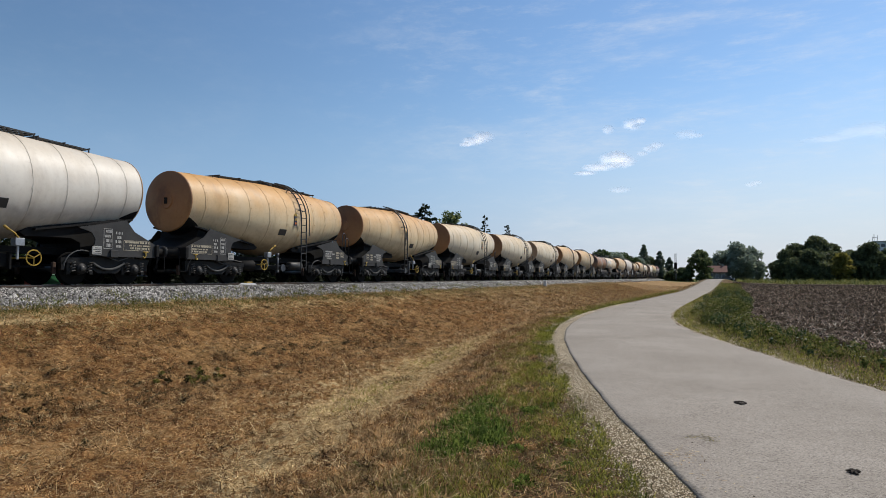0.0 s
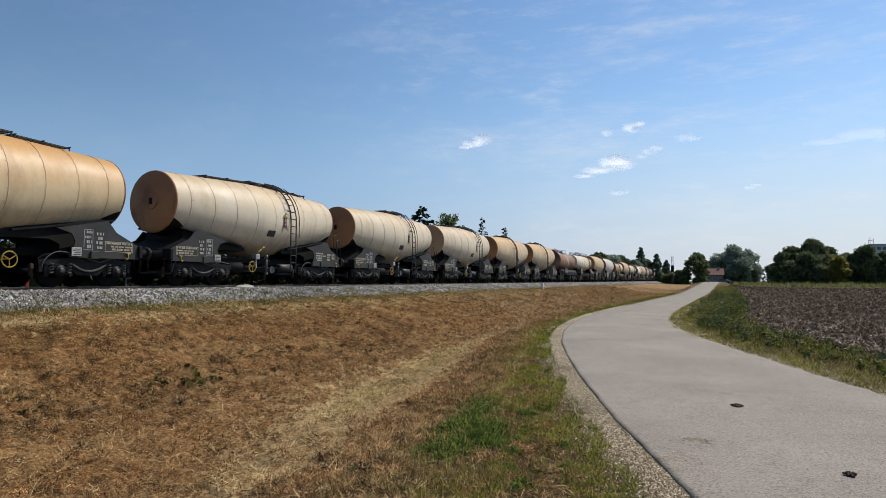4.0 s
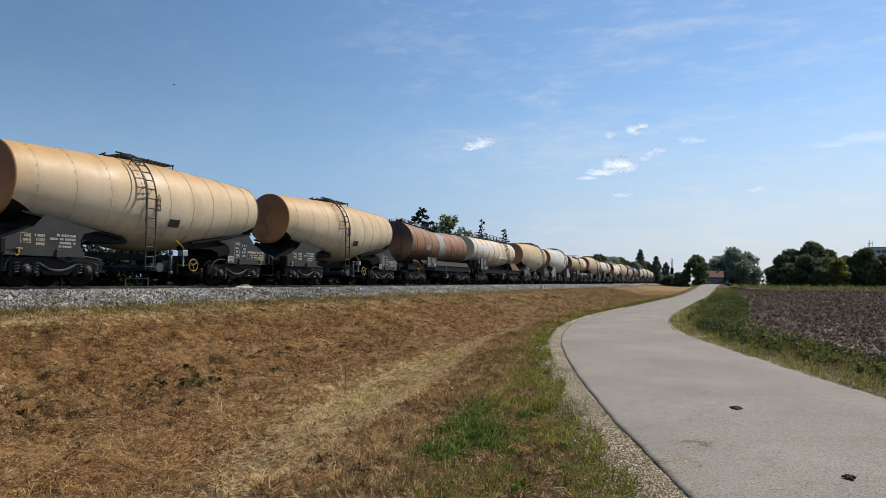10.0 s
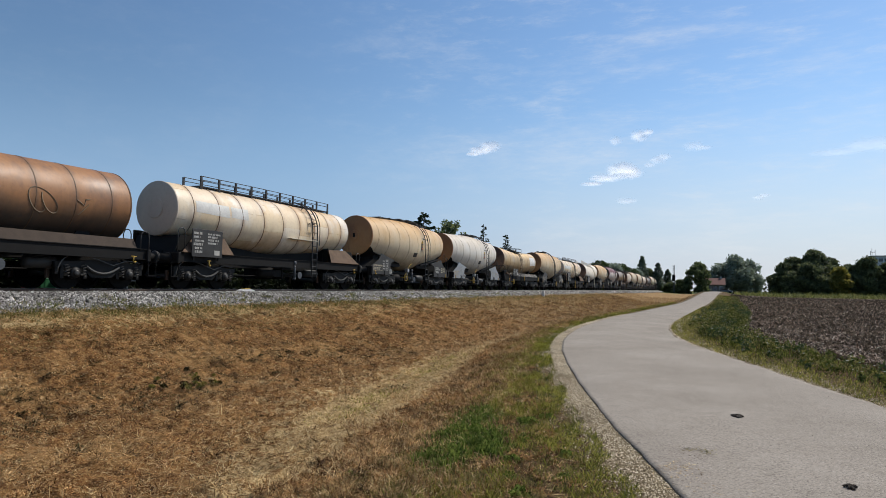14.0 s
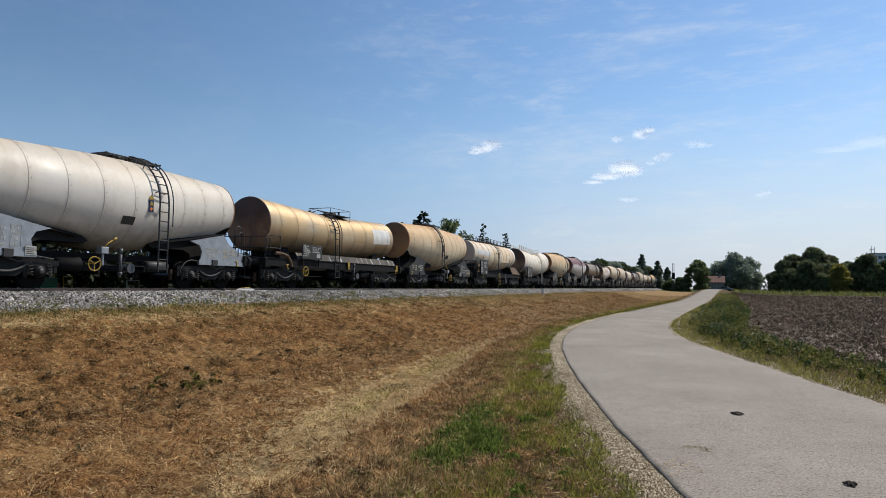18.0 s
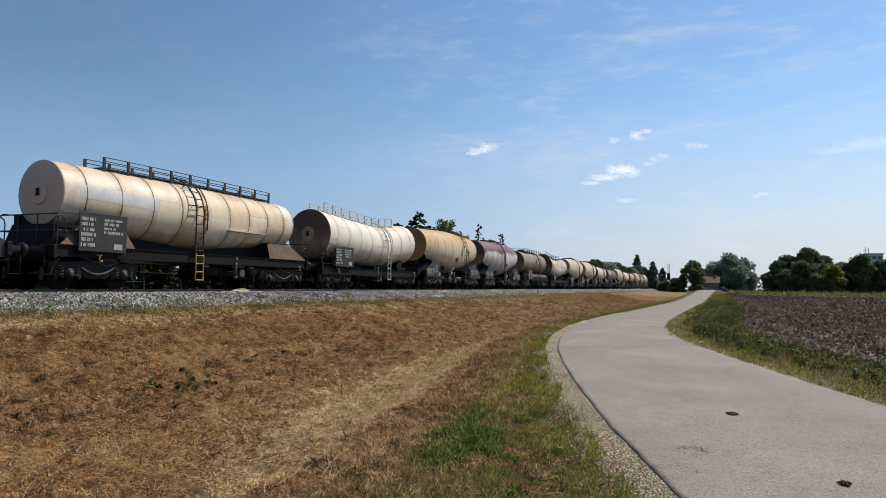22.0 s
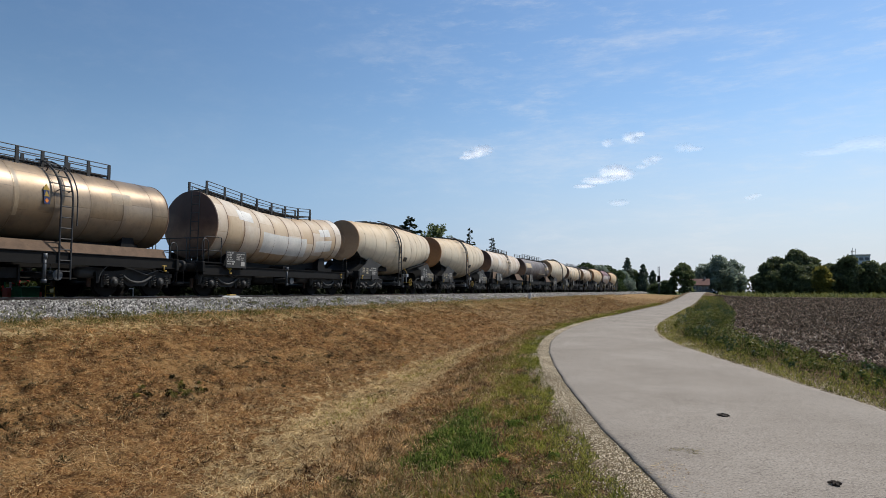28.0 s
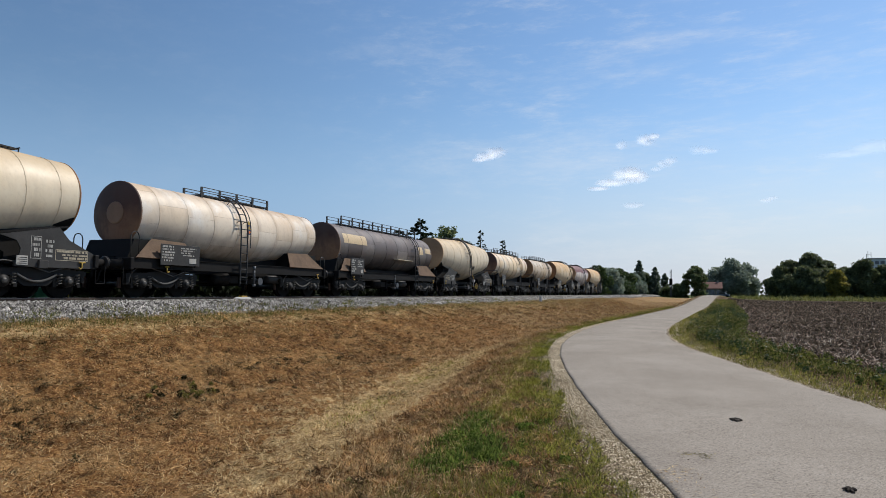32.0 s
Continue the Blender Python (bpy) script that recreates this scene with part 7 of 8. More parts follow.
    # green verge beside the gravel: bright patches, thin olive between
    n = 420000
    y = 1.8 + 75 * rng.random(n) ** 2.3
    xl, vw = road_left(y), verge_width(y)
    f = rng.random(n)
    x = xl - 0.30 - (vw + 0.05) * f
    big, small = patchy(x, y * 0.6, 1.5, 31), patchy(x, y, 0.33, 33)
    lime = np.clip(1.8 * big - 0.12, 0, 1) * np.exp(-((f - 0.42) / 0.42) ** 2) * (0.75 + 0.25 * smooth_step(y, 6, 9))
    keep = rng.random(n) < np.clip(1.9 * small * (0.22 + 1.7 * lime) - 0.12, 0.05, 1)
    x, y, lime, small = x[keep], y[keep], lime[keep], small[keep]
    far = np.clip((np.hypot(x, y) - 5) / 25, 0, 3)
    z = ground_height(x, y)
    ln = rng.uniform(0.015, 0.06, len(x)) * (0.6 + 0.9 * small + 0.5 * lime) * (1 + 0.6 * far)
    wd = rng.uniform(0.0025, 0.0065, len(x)) * (1 + far * 1.5)
    bright = rng.random(len(x)) < 0.2 + 1.0 * lime
    for m, key, seed, label in ((bright, "lime_grass", 5, "bright yellow-green short verge grass"), (~bright, "green_grass", 55, "thin olive verge grass")):
        blades("verge_grass", x[m], y[m], z[m], ln[m], wd[m], 0.55, M[key], seed, label, bend=False)
    # dry straw strewn through the verge, thicker towards the ditch
    n = 90000
    y = 1.6 + 45 * rng.random(n) ** 2.1
    f = rng.random(n)
    x = road_left(y) - 0.45 - verge_width(y) * f ** 0.6
    keep = rng.random(n) < 0.12 + 0.9 * patchy(x, y, 0.7, 37) ** 1.5
    x, y, n = x[keep], y[keep], int(keep.sum())
    far = np.clip((np.hypot(x, y) - 5) / 25, 0, 3)
    blades("verge_straw", x, y, ground_height(x, y) + rng.uniform(0, 0.03, n), rng.uniform(0.03, 0.12, n), rng.uniform(0.0025, 0.005, n) * (1 + far * 1.5), 0.82, M["straw"], 6, "dry straw strewn through the verge", bend=False)
    # lush green tufts: place, radius, height
    tufts = ((-2.61, 7.4, 0.16, 0.10), (-2.48, 6.9, 0.20, 0.13), (-2.38, 6.4, 0.22, 0.14), (-2.42, 6.0, 0.17, 0.13), (-2.12, 6.2, 0.18, 0.12), (-2.06, 5.8, 0.18, 0.13), (-1.9, 5.75, 0.13, 0.11), (-2.2, 5.45, 0.16, 0.13),
             (-2.1, 5.1, 0.11, 0.11), (-2.3, 5.2, 0.1, 0.12), (-1.94, 7.15, 0.11, 0.07), (-1.8, 7.5, 0.08, 0.06), (-1.75, 6.3, 0.07, 0.06), (-1.63, 5.5, 0.07, 0.07), (-1.3, 4.62, 0.07, 0.07), (-1.5, 5.0, 0.05, 0.06),
             (-2.68, 4.55, 0.05, 0.08), (-1.25, 5.9, 0.05, 0.05), (-1.1, 5.2, 0.04, 0.04), (-2.9, 8.2, 0.07, 0.08))
    for k, (cx, cy, r, h) in enumerate(tufts):
        m = int(3000 * r)
        x, y = cx + rng.normal(0, r * 0.55, m) * rng.uniform(0.4, 1.4, m), cy + rng.normal(0, r * 0.8, m) * rng.uniform(0.4, 1.4, m)
        blades("grass_tuft", x, y, ground_height(x, y), h * rng.uniform(0.3, 1.0, m) * (0.4 + 0.8 * patchy(x, y, 0.12, 41)), rng.uniform(0.004, 0.011, m), 0.55 + 0.3 * rng.random(m), M["lush"], 50 + k, "lush green grass tuft on the verge")
        m = int(200 * r)
        cs = [(cx + rng.normal(0, r * 0.42), cy + rng.normal(0, r * 0.7)) for q in range(m)]
        hs = ground_height(np.array([c[0] for c in cs]), np.array([c[1] for c in cs]))
        tagged(new("clover", leaf_cloud("clover", [(a, b, float(z) + h * rng.uniform(0.02, 0.6)) for (a, b), z in zip(cs, hs)], [rng.uniform(0.015, 0.045) for c in cs], 12, 0.012, M["lush"], 250 + k)), "leafy green clover on the verge", "clover", kind="stuff")
    # the tufts run together into one lush patch
    k = rng.integers(0, 10, 9000)
    at = np.array([t[:3] for t in tufts])[k]
    x, y = at[:, 0] + rng.normal(0, 1, len(k)) * at[:, 2] * 0.6, at[:, 1] + rng.normal(0, 1, len(k)) * at[:, 2] * 1.0
    keep = rng.random(len(k)) < 0.1 + 0.95 * patchy(x, y, 0.22, 43)
    x, y, n = x[keep], y[keep], int(keep.sum())
    blades("lush_grass", x, y, ground_height(x, y), rng.uniform(0.04, 0.14, n), rng.uniform(0.006, 0.013, n), 0.45, M["lush"], 49, "lush green grass patch on the verge")
    # reddish dry thatch between the green of the verge
    n = 4600
    y = 2.6 + 16 * rng.random(n) ** 1.7
    x = road_left(y) - 0.6 - verge_width(y) * 0.85 * rng.random(n) ** 0.7
    keep = patchy(x, y, 0.55, 47) > 0.55
    x, y, n = x[keep], y[keep], int(keep.sum())
    clumps("verge_thatch", x, y, rng.uniform(0.01, 0.035, n), rng.uniform(0.03, 0.08, n), np.zeros(n), 20, M["thatch"], 48, "reddish dry thatch between the verge's green")
    # dark matted thatch on the slope from the lane up to the verge
    n = 5200
    y = 2.6 + 30 * rng.random(n) ** 1.7
    x = road_left(y) - verge_width(y) + 0.35 - 0.95 * rng.random(n)
    keep = rng.random(n) < 0.35 + 0.65 * patchy(x, y, 0.7, 57)
    x, y, n = x[keep], y[keep], int(keep.sum())
    clumps("slope_thatch", x, y, rng.uniform(0.012, 0.05, n), rng.uniform(0.04, 0.10, n), np.clip((np.hypot(x, y) - 6) / 25, 0, 3), 22, M["thatch"], 58, "dark matted thatch on the slope below the verge")
    # green weeds that have seeded in the ballast
    n = 120
    cx, cy = -14.35 - 1.15 * rng.random(n) ** 1.7, 8 + 50 * rng.random(n) ** 1.5
    k = rng.integers(0, n, 5200)
    wide = rng.uniform(0.05, 0.24, n)[k]
    x, y = cx[k] + rng.normal(0, 0.6, len(k)) * wide, cy[k] + rng.normal(0, 1.3, len(k)) * wide
    z = np.maximum(ground_height(x, y), np.interp(x, (-15.95, -14.5, -14.4), (1.1, 0.745, 0)))
    blades("ballast_weeds", x, y, z + 0.02, rng.uniform(0.05, 0.2, len(x)), rng.uniform(0.008, 0.02, len(x)) * (1 + np.clip(y - 14, 0, 60) * 0.03), 0.4, M["green_grass"], 149, "small green weeds grown in the ballast", "weeds")
    # a yellowing broad-leaved weed left in the mown bank
    spots = [(-9.2 + rng.normal(0, 0.32), 9.75 + rng.normal(0, 0.3)) for q in range(26)]
    hs = ground_height(np.array([p[0] for p in spots]), np.array([p[1] for p in spots]))
    for q, (key, label) in enumerate((("leaf_yellow", "yellowing leaves of a cut weed on the bank"), ("dark_weed", "dark rotting leaves of a cut weed on the bank"))):
        tagged(new("cut_weed", leaf_cloud("cut_weed", [(a, b, float(h) + 0.05) for (a, b), h in zip(spots[q::2], hs[q::2])], [rng.uniform(0.04, 0.09) for p in spots[q::2]], 10 if q else 3, 0.03, M[key], 260 + q)), label, "weeds", kind="stuff")
    # thin half-dry wisps standing at the ditch's edge
    for k, (cx, cy, rx, ry, m, key) in enumerate(((-2.24, 4.85, 0.18, 0.22, 900, "wisp"), (-2.15, 4.3, 0.16, 0.14, 500, "wisp"), (-2.5, 4.25, 0.14, 0.1, 260, "wisp"), (-1.7, 4.75, 0.2, 0.16, 700, "wisp"),
                                                  (-2.0, 4.55, 0.25, 0.25, 900, "straw"), (-2.9, 5.6, 0.2, 0.4, 700, "straw"), (-3.2, 7.3, 0.25, 0.6, 800, "straw"))):
        x, y = cx + rng.normal(0, rx, m), cy + rng.normal(0, ry, m)
        blades("grass_wisps", x, y, ground_height(x, y), rng.uniform(0.04, 0.14, m), rng.uniform(0.002, 0.005, m), 0.55, M[key], 160 + k, "thin half-dry grass standing at the ditch's edge")
    # a few tall dry stalks on the bank
    x, y = rng.uniform(-12, -6, 24), 6 + 22 * rng.random(24)
    blades("dry_stalks", x, y, ground_height(x, y), rng.uniform(0.25, 0.7, 24), np.full(24, 0.007), 0.12, M["straw"], 8, "thin dry stalks left standing on the bank")
    # gravel between the verge and the asphalt, both sides
    n = 85000
    y = 2 + 38 * rng.random(n) ** 1.9
    right = rng.random(n) < 0.38
    off = np.abs(rng.normal(0, 0.24, n))
    x = np.where(right, road_right(y) + 0.02 + off * 1.2, road_left(y) - 0.01 - off)
    strewn = rng.random(n) < 0.12
    x = np.where(strewn & ~right, x - 0.5 * rng.random(n), x)
    pebbles("gravel", x, y, ground_height(x, y), rng.uniform(0.003, 0.011, n) * (1 + np.clip(y - 8, 0, 40) * 0.035), rng, M["pebbles"], "pale loose gravel along the asphalt", "gravel")
    # crumbs of soil and grit on the asphalt
    n = 1500
    y = 4.5 + 40 * rng.random(n) ** 1.5
    f = rng.random(n)
    x = road_left(y) + (road_right(y) - road_left(y)) * f
    k = np.arange(n)
    smear = k < 150
    x, y = np.where(smear, -0.22 + rng.normal(0, 0.16, n), x), np.where(smear, 6.35 + rng.normal(0, 0.22, n), y)
    track = (k >= 150) & (k < 520)
    ty = 17 + 16 * rng.random(n)
    x, y = np.where(track, road_left(ty) + 1.15 + rng.normal(0, 0.10, n), x), np.where(track, ty, y)
    crown = np.interp((x - road_left(y)) / (road_right(y) - road_left(y)), (0, 0.12, 0.5, 0.88, 1), (0.006, 0.021, 0.041, 0.021, 0.006))
    pebbles("road_grit", x, y, road_z(y) + crown - 0.003, rng.uniform(0.002, 0.008, n) * np.where(smear, 0.7, 1.0) * np.where(rng.random(n) < 0.05, 1.8, 1.0) * (1 + np.clip(y - 8, 0, 40) * 0.04), rng, M["clods"], "dark crumbs of soil and grit on the asphalt", "grit")
    # weeds on the far side of the road: low yellow-green edge, lush middle, rank brownish growth by the field
    n = 120000
    y = 5 + 120 * rng.random(n) ** 1.9
    f = rng.random(n)
    x = road_right(y) + 0.16 + (2.2 + 1.0 * smooth_step(y, 18, 40)) * f
    far = np.clip((np.hypot(x, y) - 10) / 25, 0, 4)
    thin = np.clip(0.34 + 1.6 * f, 0, 1)
    keep = rng.random(n) < thin * (0.15 + 0.9 * patchy(x, y, 0.8, 61))
    x, y, f, far = x[keep], y[keep], f[keep], far[keep]
    n = len(x)
    rank = 0.25 + 0.75 * smooth_step(y, 13, 24)
    tall = (0.05 + 0.42 * smooth_step(f, 0.2, 0.8) * (0.25 + 0.9 * patchy(x, y, 1.1, 17)) * rank) * (1 - 0.3 * smooth_step(f, 0.85, 1.0))
    wd = rng.uniform(0.006, 0.016, n) * (1 + far * 0.9)
    kind = rng.random(n) + 0.75 * (f - 0.5) + 0.5 * (patchy(x, y, 1.4, 19) - 0.5)
    for lo, hi, key, seed, label in ((-9, 0.12, "lime_grass", 13, "low yellow-green growth along the road's edge"), (0.12, 0.56, "green_grass", 113, "lush green weeds between road and field"), (0.56, 0.95, "weeds", 114, "rank weeds beside the field"), (0.95, 9, "rust_weed", 115, "brown withered weeds beside the field")):
        m = (kind >= lo) & (kind < hi)
        blades("roadside_weeds", x[m], y[m], ground_height(x[m], y[m]), tall[m] * rng.uniform(0.4, 1.25, int(m.sum())), wd[m], 0.38, M[key], seed, label, "weeds")
    # thin straw-yellow growth along the gravel's edge
    n = 30000
    y = 4 + 60 * rng.random(n) ** 1.8
    x = road_right(y) + 0.10 + 0.75 * rng.random(n) ** 1.5
    keep = rng.random(n) < 0.1 + 0.9 * patchy(x, y, 0.6, 63)
    x, y, n = x[keep], y[keep], int(keep.sum())
    far = np.clip((np.hypot(x, y) - 8) / 25, 0, 4)
    for q, (key, label) in enumerate((("wisp", "thin straw-yellow grass along the road's edge"), ("lime_grass", "low yellow-green grass along the road's edge"))):
        blades("edge_grass", x[q::2], y[q::2], ground_height(x[q::2], y[q::2]), rng.uniform(0.03, 0.13, len(x[q::2])), rng.uniform(0.004, 0.009, len(x[q::2])) * (1 + far[q::2]), 0.5, M[key], 170 + q, label)
    # broad-leaved weeds: leaf clumps of uneven height
    m = 340
    y = 12 + 60 * rng.random(m) ** 1.4
    x = road_right(y) + 0.9 + (1.3 + 1.2 * smooth_step(y, 18, 40)) * rng.random(m) ** 0.8
    r = rng.uniform(0.08, 0.26, m) * (0.4 + 0.7 * smooth_step(y, 12, 26))
    c = np.stack([x, y, ground_height(x, y) + r * rng.uniform(0.5, 1.6, m)], -1)
    for q, (key, label) in enumerate((("leaf", "leafy dark green weed clumps by the field"), ("weeds", "leafy dark weed clumps by the field"), ("green_grass", "leafy green weed clumps by the field"))):
        tagged(new("leafy_weeds", leaf_cloud("leafy_weeds", [tuple(v) for v in c[q::3]], list(r[q::3]), 14, 0.035, M[key], 210 + q, 1.1)), label, "weeds", kind="stuff")
    # white flower heads
    n = 900
    y = 12 + 34 * rng.random(n)
    x = road_right(y) + 0.7 + 1.7 * rng.random(n)
    v = np.array([(1, 0, 0), (0, 1, 0), (-1, 0, 0), (0, -1, 0)], float)[None] * rng.uniform(0.012, 0.03, n)[:, None, None] + np.stack([x, y, ground_height(x, y) + rng.uniform(0.2, 0.5, n)], -1)[:, None]
    tagged(new("flower_heads", raw_mesh("flower_heads", v, [(0, 1, 2, 3)], M["petals"])), "small whitish flower heads among the weeds", "flowers", kind="stuff")
    # field: clods and maize stubble
    n = 95000
    y = 4 + 150 * rng.random(n) ** 1.8
    x = road_right(y) + 2.2 + 60 * rng.random(n) ** 1.6 * (0.3 + y / 90)
    far = np.clip((np.hypot(x, y) - 12) / 25, 0, 5)
    size = rng.uniform(0.012, 0.06, n) * (1 + far * 0.5) * (0.6 + 0.9 * patchy(x, y, 1.3, 25))
    octa = np.array([(1, 0, -0.2), (0, 1, -0.2), (-1, 0, -0.2), (0, -1, -0.2), (0.1, 0.1, 0.85)])
    p = octa[None] * size[:, None, None] * rng.uniform(0.6, 1.4, (n, 5, 1))
    v = p + np.stack([x, y, ground_height(x, y) + 0.10 * patchy(x * 0.35, y, 0.9, 23)], -1)[:, None]
    tagged(new("soil_clods", raw_mesh("soil_clods", v, [(0, 1, 4), (1, 2, 4), (2, 3, 4), (3, 0, 4)], M["clods"])), "dark turned clods of the ploughed field", "soil", kind="stuff")
    n = 420000
    y = 5 + 170 * rng.random(n) ** 1.8
    x = road_right(y) + 2.4 + 60 * rng.random(n) ** 1.6 * (0.3 + y / 90)
    keep = rng.random(n) < 0.26 + 0.74 * (patchy(x * 0.35, y, 0.9, 23) * patchy(x, y, 0.8, 77)) ** 1.2
    x, y, n = x[keep], y[keep], int(keep.sum())
    far = np.clip((np.hypot(x, y) - 12) / 25, 0, 5)
    long = rng.random(n) < 0.07
    blades("maize_stubble", x, y, ground_height(x, y) + 0.10 * patchy(x * 0.35, y, 0.9, 23) + rng.uniform(0, 0.05, n), np.where(long, rng.uniform(0.16, 0.30, n), rng.uniform(0.05, 0.15, n)) * (1 + 0.2 * far), rng.uniform(0.006, 0.022, n) * (1 + far * 0.4), 0.8, M["stubble"], 15, "pale chopped maize stalks on dark soil", "stubble")
    # the green strip at the field's far edge
    n = 26000
    x, y = rng.uniform(6, 120, n), rng.uniform(180, 214, n)
    keep = rng.random(n) < 0.25 + patchy(x, y, 9.0, 81)
    x, y, n = x[keep], y[keep], int(keep.sum())
    blades("far_green_strip", x, y, ground_height(x, y), rng.uniform(0.5, 2.0, n) * (0.3 + patchy(x, y, 6.0, 83)), rng.uniform(0.10, 0.28, n), 0.6, M["strip"], 16, "green weedy strip along the far field edge", "weeds")
    # dusty half-green growth on the bank's top
    n = 60000
    y = 6 + 90 * rng.random(n) ** 1.8
    x = -14.4 + 2.6 * rng.random(n) ** 1.6
    keep = rng.random(n) < 0.15 + 0.85 * patchy(x, y * 0.5, 1.2, 87)
    x, y, n = x[keep], y[keep], int(keep.sum())
    far = np.clip((np.hypot(x, y) - 14) / 25, 0, 4)
    blades("bank_top_grass", x, y, ground_height(x, y) + 0.02, rng.uniform(0.04, 0.14, n), rng.uniform(0.005, 0.011, n) * (1 + far), 0.72, M["wisp"], 19, "dusty half-dry grass along the bank's top", bend=False)
    # shoulder grass under the ballast
    n = 50000
    y = 5 + 90 * rng.random(n) ** 1.7
    x = -14.1 + 0.9 * rng.normal(0, 0.45, n)
    x = np.where(x < -15.2, -14.2, x)
    keep = rng.random(n) < 0.2 + 0.8 * patchy(x, y, 1.6, 85)
    x, y, n = x[keep], y[keep], int(keep.sum())
    far = np.clip((np.hypot(x, y) - 14) / 25, 0, 4)
    blades("shoulder_grass", x, y, np.maximum(ground_height(x, y), np.interp(x, (-15.95, -14.5, -14.4), (1.1, 0.745, 0))), rng.uniform(0.04, 0.16, n), rng.uniform(0.006, 0.014, n) * (1 + far), 0.45, M["green_grass"], 18, "thin green grass at the foot of the ballast", bend=False)


def pebbles(name, x, y, z, size, rng, material, label, category):
    """Many small three-sided stones."""
    n = len(x)
    octa = np.array([(1, 0, 0), (-0.5, 0.87, 0), (-0.5, -0.87, 0), (0, 0, 0.8)])
    a = rng.uniform(0, math.tau, n)
    p = octa[None] * size[:, None, None] * rng.uniform(0.6, 1.4, (n, 4, 1))
    c, s = np.cos(a)[:, None], np.sin(a)[:, None]
    v = np.stack([p[..., 0] * c - p[..., 1] * s + x[:, None], p[..., 0] * s + p[..., 1] * c + y[:, None], p[..., 2] + z[:, None] + 0.002], -1)
    tagged(new(name, raw_mesh(name, v, [(0, 1, 3), (1, 2, 3), (2, 0, 3)], material)), label, category, kind="stuff")


M["lush"] = flecked("lush_grass", ((0, (0.02, 0.032, 0.007)), (0.45, (0.13, 0.20, 0.03)), (1, (0.44, 0.52, 0.11))), through_light=0.5, mottle=0.35)
M["wisp"] = flecked("half_dry_grass", ((0, (0.08, 0.075, 0.022)), (0.5, (0.29, 0.25, 0.085)), (1, (0.60, 0.47, 0.20))), through_light=0.45, mottle=0.5)
M["petals"] = flecked("petals", ((0, (0.45, 0.45, 0.36)), (1, (0.75, 0.74, 0.62))))
M["strip"] = flecked("strip_weeds", ((0, (0.09, 0.105, 0.028)), (0.6, (0.20, 0.21, 0.055)), (1, (0.38, 0.34, 0.13))), through_light=0.4)
build_cover()


# ---- small things ----
def build_small_things():
    # dung and stains on the road
    for k, (x, y, r) in enumerate(((0.25, 8.36, 0.058), (0.94, 5.74, 0.042))):
        d = thing("dung", pose(x, y, 0.05), "flattened dark dung on the asphalt", "dung")
        rng = random.Random(k)
        bm = bmesh.new()
        rim = [r * rng.uniform(0.4, 0.95) for q in range(22)]
        rings = [[bm.verts.new((f * rim[q] * 1.5 * math.cos(q * math.tau / 22), f * rim[q] * 1.7 * math.sin(q * math.tau / 22), z * rng.uniform(0.35, 1.5))) for q in range(22)] for f, z in ((1.0, -0.008), (0.92, 0.003), (0.7, 0.009), (0.45, 0.012), (0.2, 0.013))]
        for r0, r1 in zip(rings, rings[1:]):
            for q in range(22):
                bm.faces.new((r0[q], r0[(q + 1) % 22], r1[(q + 1) % 22], r1[q]))
        bm.faces.new(rings[-1])
        part("clump", bm, M["dung"], d)
    # trodden straw and dirt dragged over the asphalt's edge
    rng = np.random.default_rng(63)
    for cx, cy, rx, ry, m, key, label in ((-0.23, 6.5, 0.05, 0.05, 40, "wisp", "olive smear of dirt on the asphalt"), (-0.07, 6.5, 0.04, 0.07, 60, "wisp", "olive smear of dirt on the asphalt"),
                                          (-0.3, 5.82, 0.09, 0.13, 90, "pale_straw", "bits of straw dragged over the asphalt"), (-0.12, 5.3, 0.14, 0.22, 40, "pale_straw", "bits of straw dragged over the asphalt")):
        x, y = cx + rng.normal(0, rx, m), cy + rng.normal(0, ry, m)
        f = (x - road_left(y)) / (road_right(y) - road_left(y))
        z = road_z(y) + np.interp(f, (0, 0.015, 0.12, 0.5), (0.006, 0.012, 0.021, 0.041)) + 0.002
        blades("road_smear", x, y, z, rng.uniform(0.01, 0.045, m), rng.uniform(0.003, 0.008, m), 0.98, M[key], 64, label, "litter", bend=False)
    # counter head clipped beside the rail
    c = thing("axle_counter", pose(-16.5, 19.9, 1.13), "white and yellow track device on two feet beside the rail", "track device")
    part("housing", slab([(-0.40, 0.03), (-0.36, 0.09), (-0.2, 0.13), (0.2, 0.13), (0.36, 0.09), (0.40, 0.03)], -0.13, 0.13), M["whitewash"], c)
    part("cap", boxed((-0.09, 0.09, -0.16, 0.16, 0.13, 0.18), bevel=0.012), M["yellow"], c)
    for q in (-0.3, 0.3):
        part("foot", boxed((-0.15, 0.15, q - 0.07, q + 0.07, -0.06, 0.04), bevel=0.01), M["whitewash"], c)
    # white stone by the shoulder
    s = thing("marker_stone", pose(-13.9, 56.2, 0.72), "small white concrete marker stone", "marker")
    bm = boxed((-0.13, 0.13, -0.08, 0.08, -0.1, 0.55), bevel=0.03)
    part("stone", bm, M["whitewash"], s)
    # white hoop and boxes beyond the rails
    h = thing("white_hoop", pose(-19.4, 17.5, 1.13), "low white tube hoop beside the far rail", "hoop")
    part("tube", rods(0.025, ((0, -0.5, 0), (0, -0.5, 0.38), (0, 0.5, 0.38), (0, 0.5, 0)), n=8), M["whitewash"], h)
    g = thing("track_device", pose(-19.7, 14.1, 1.1), "green track device with yellow frame and red foot", "track device")
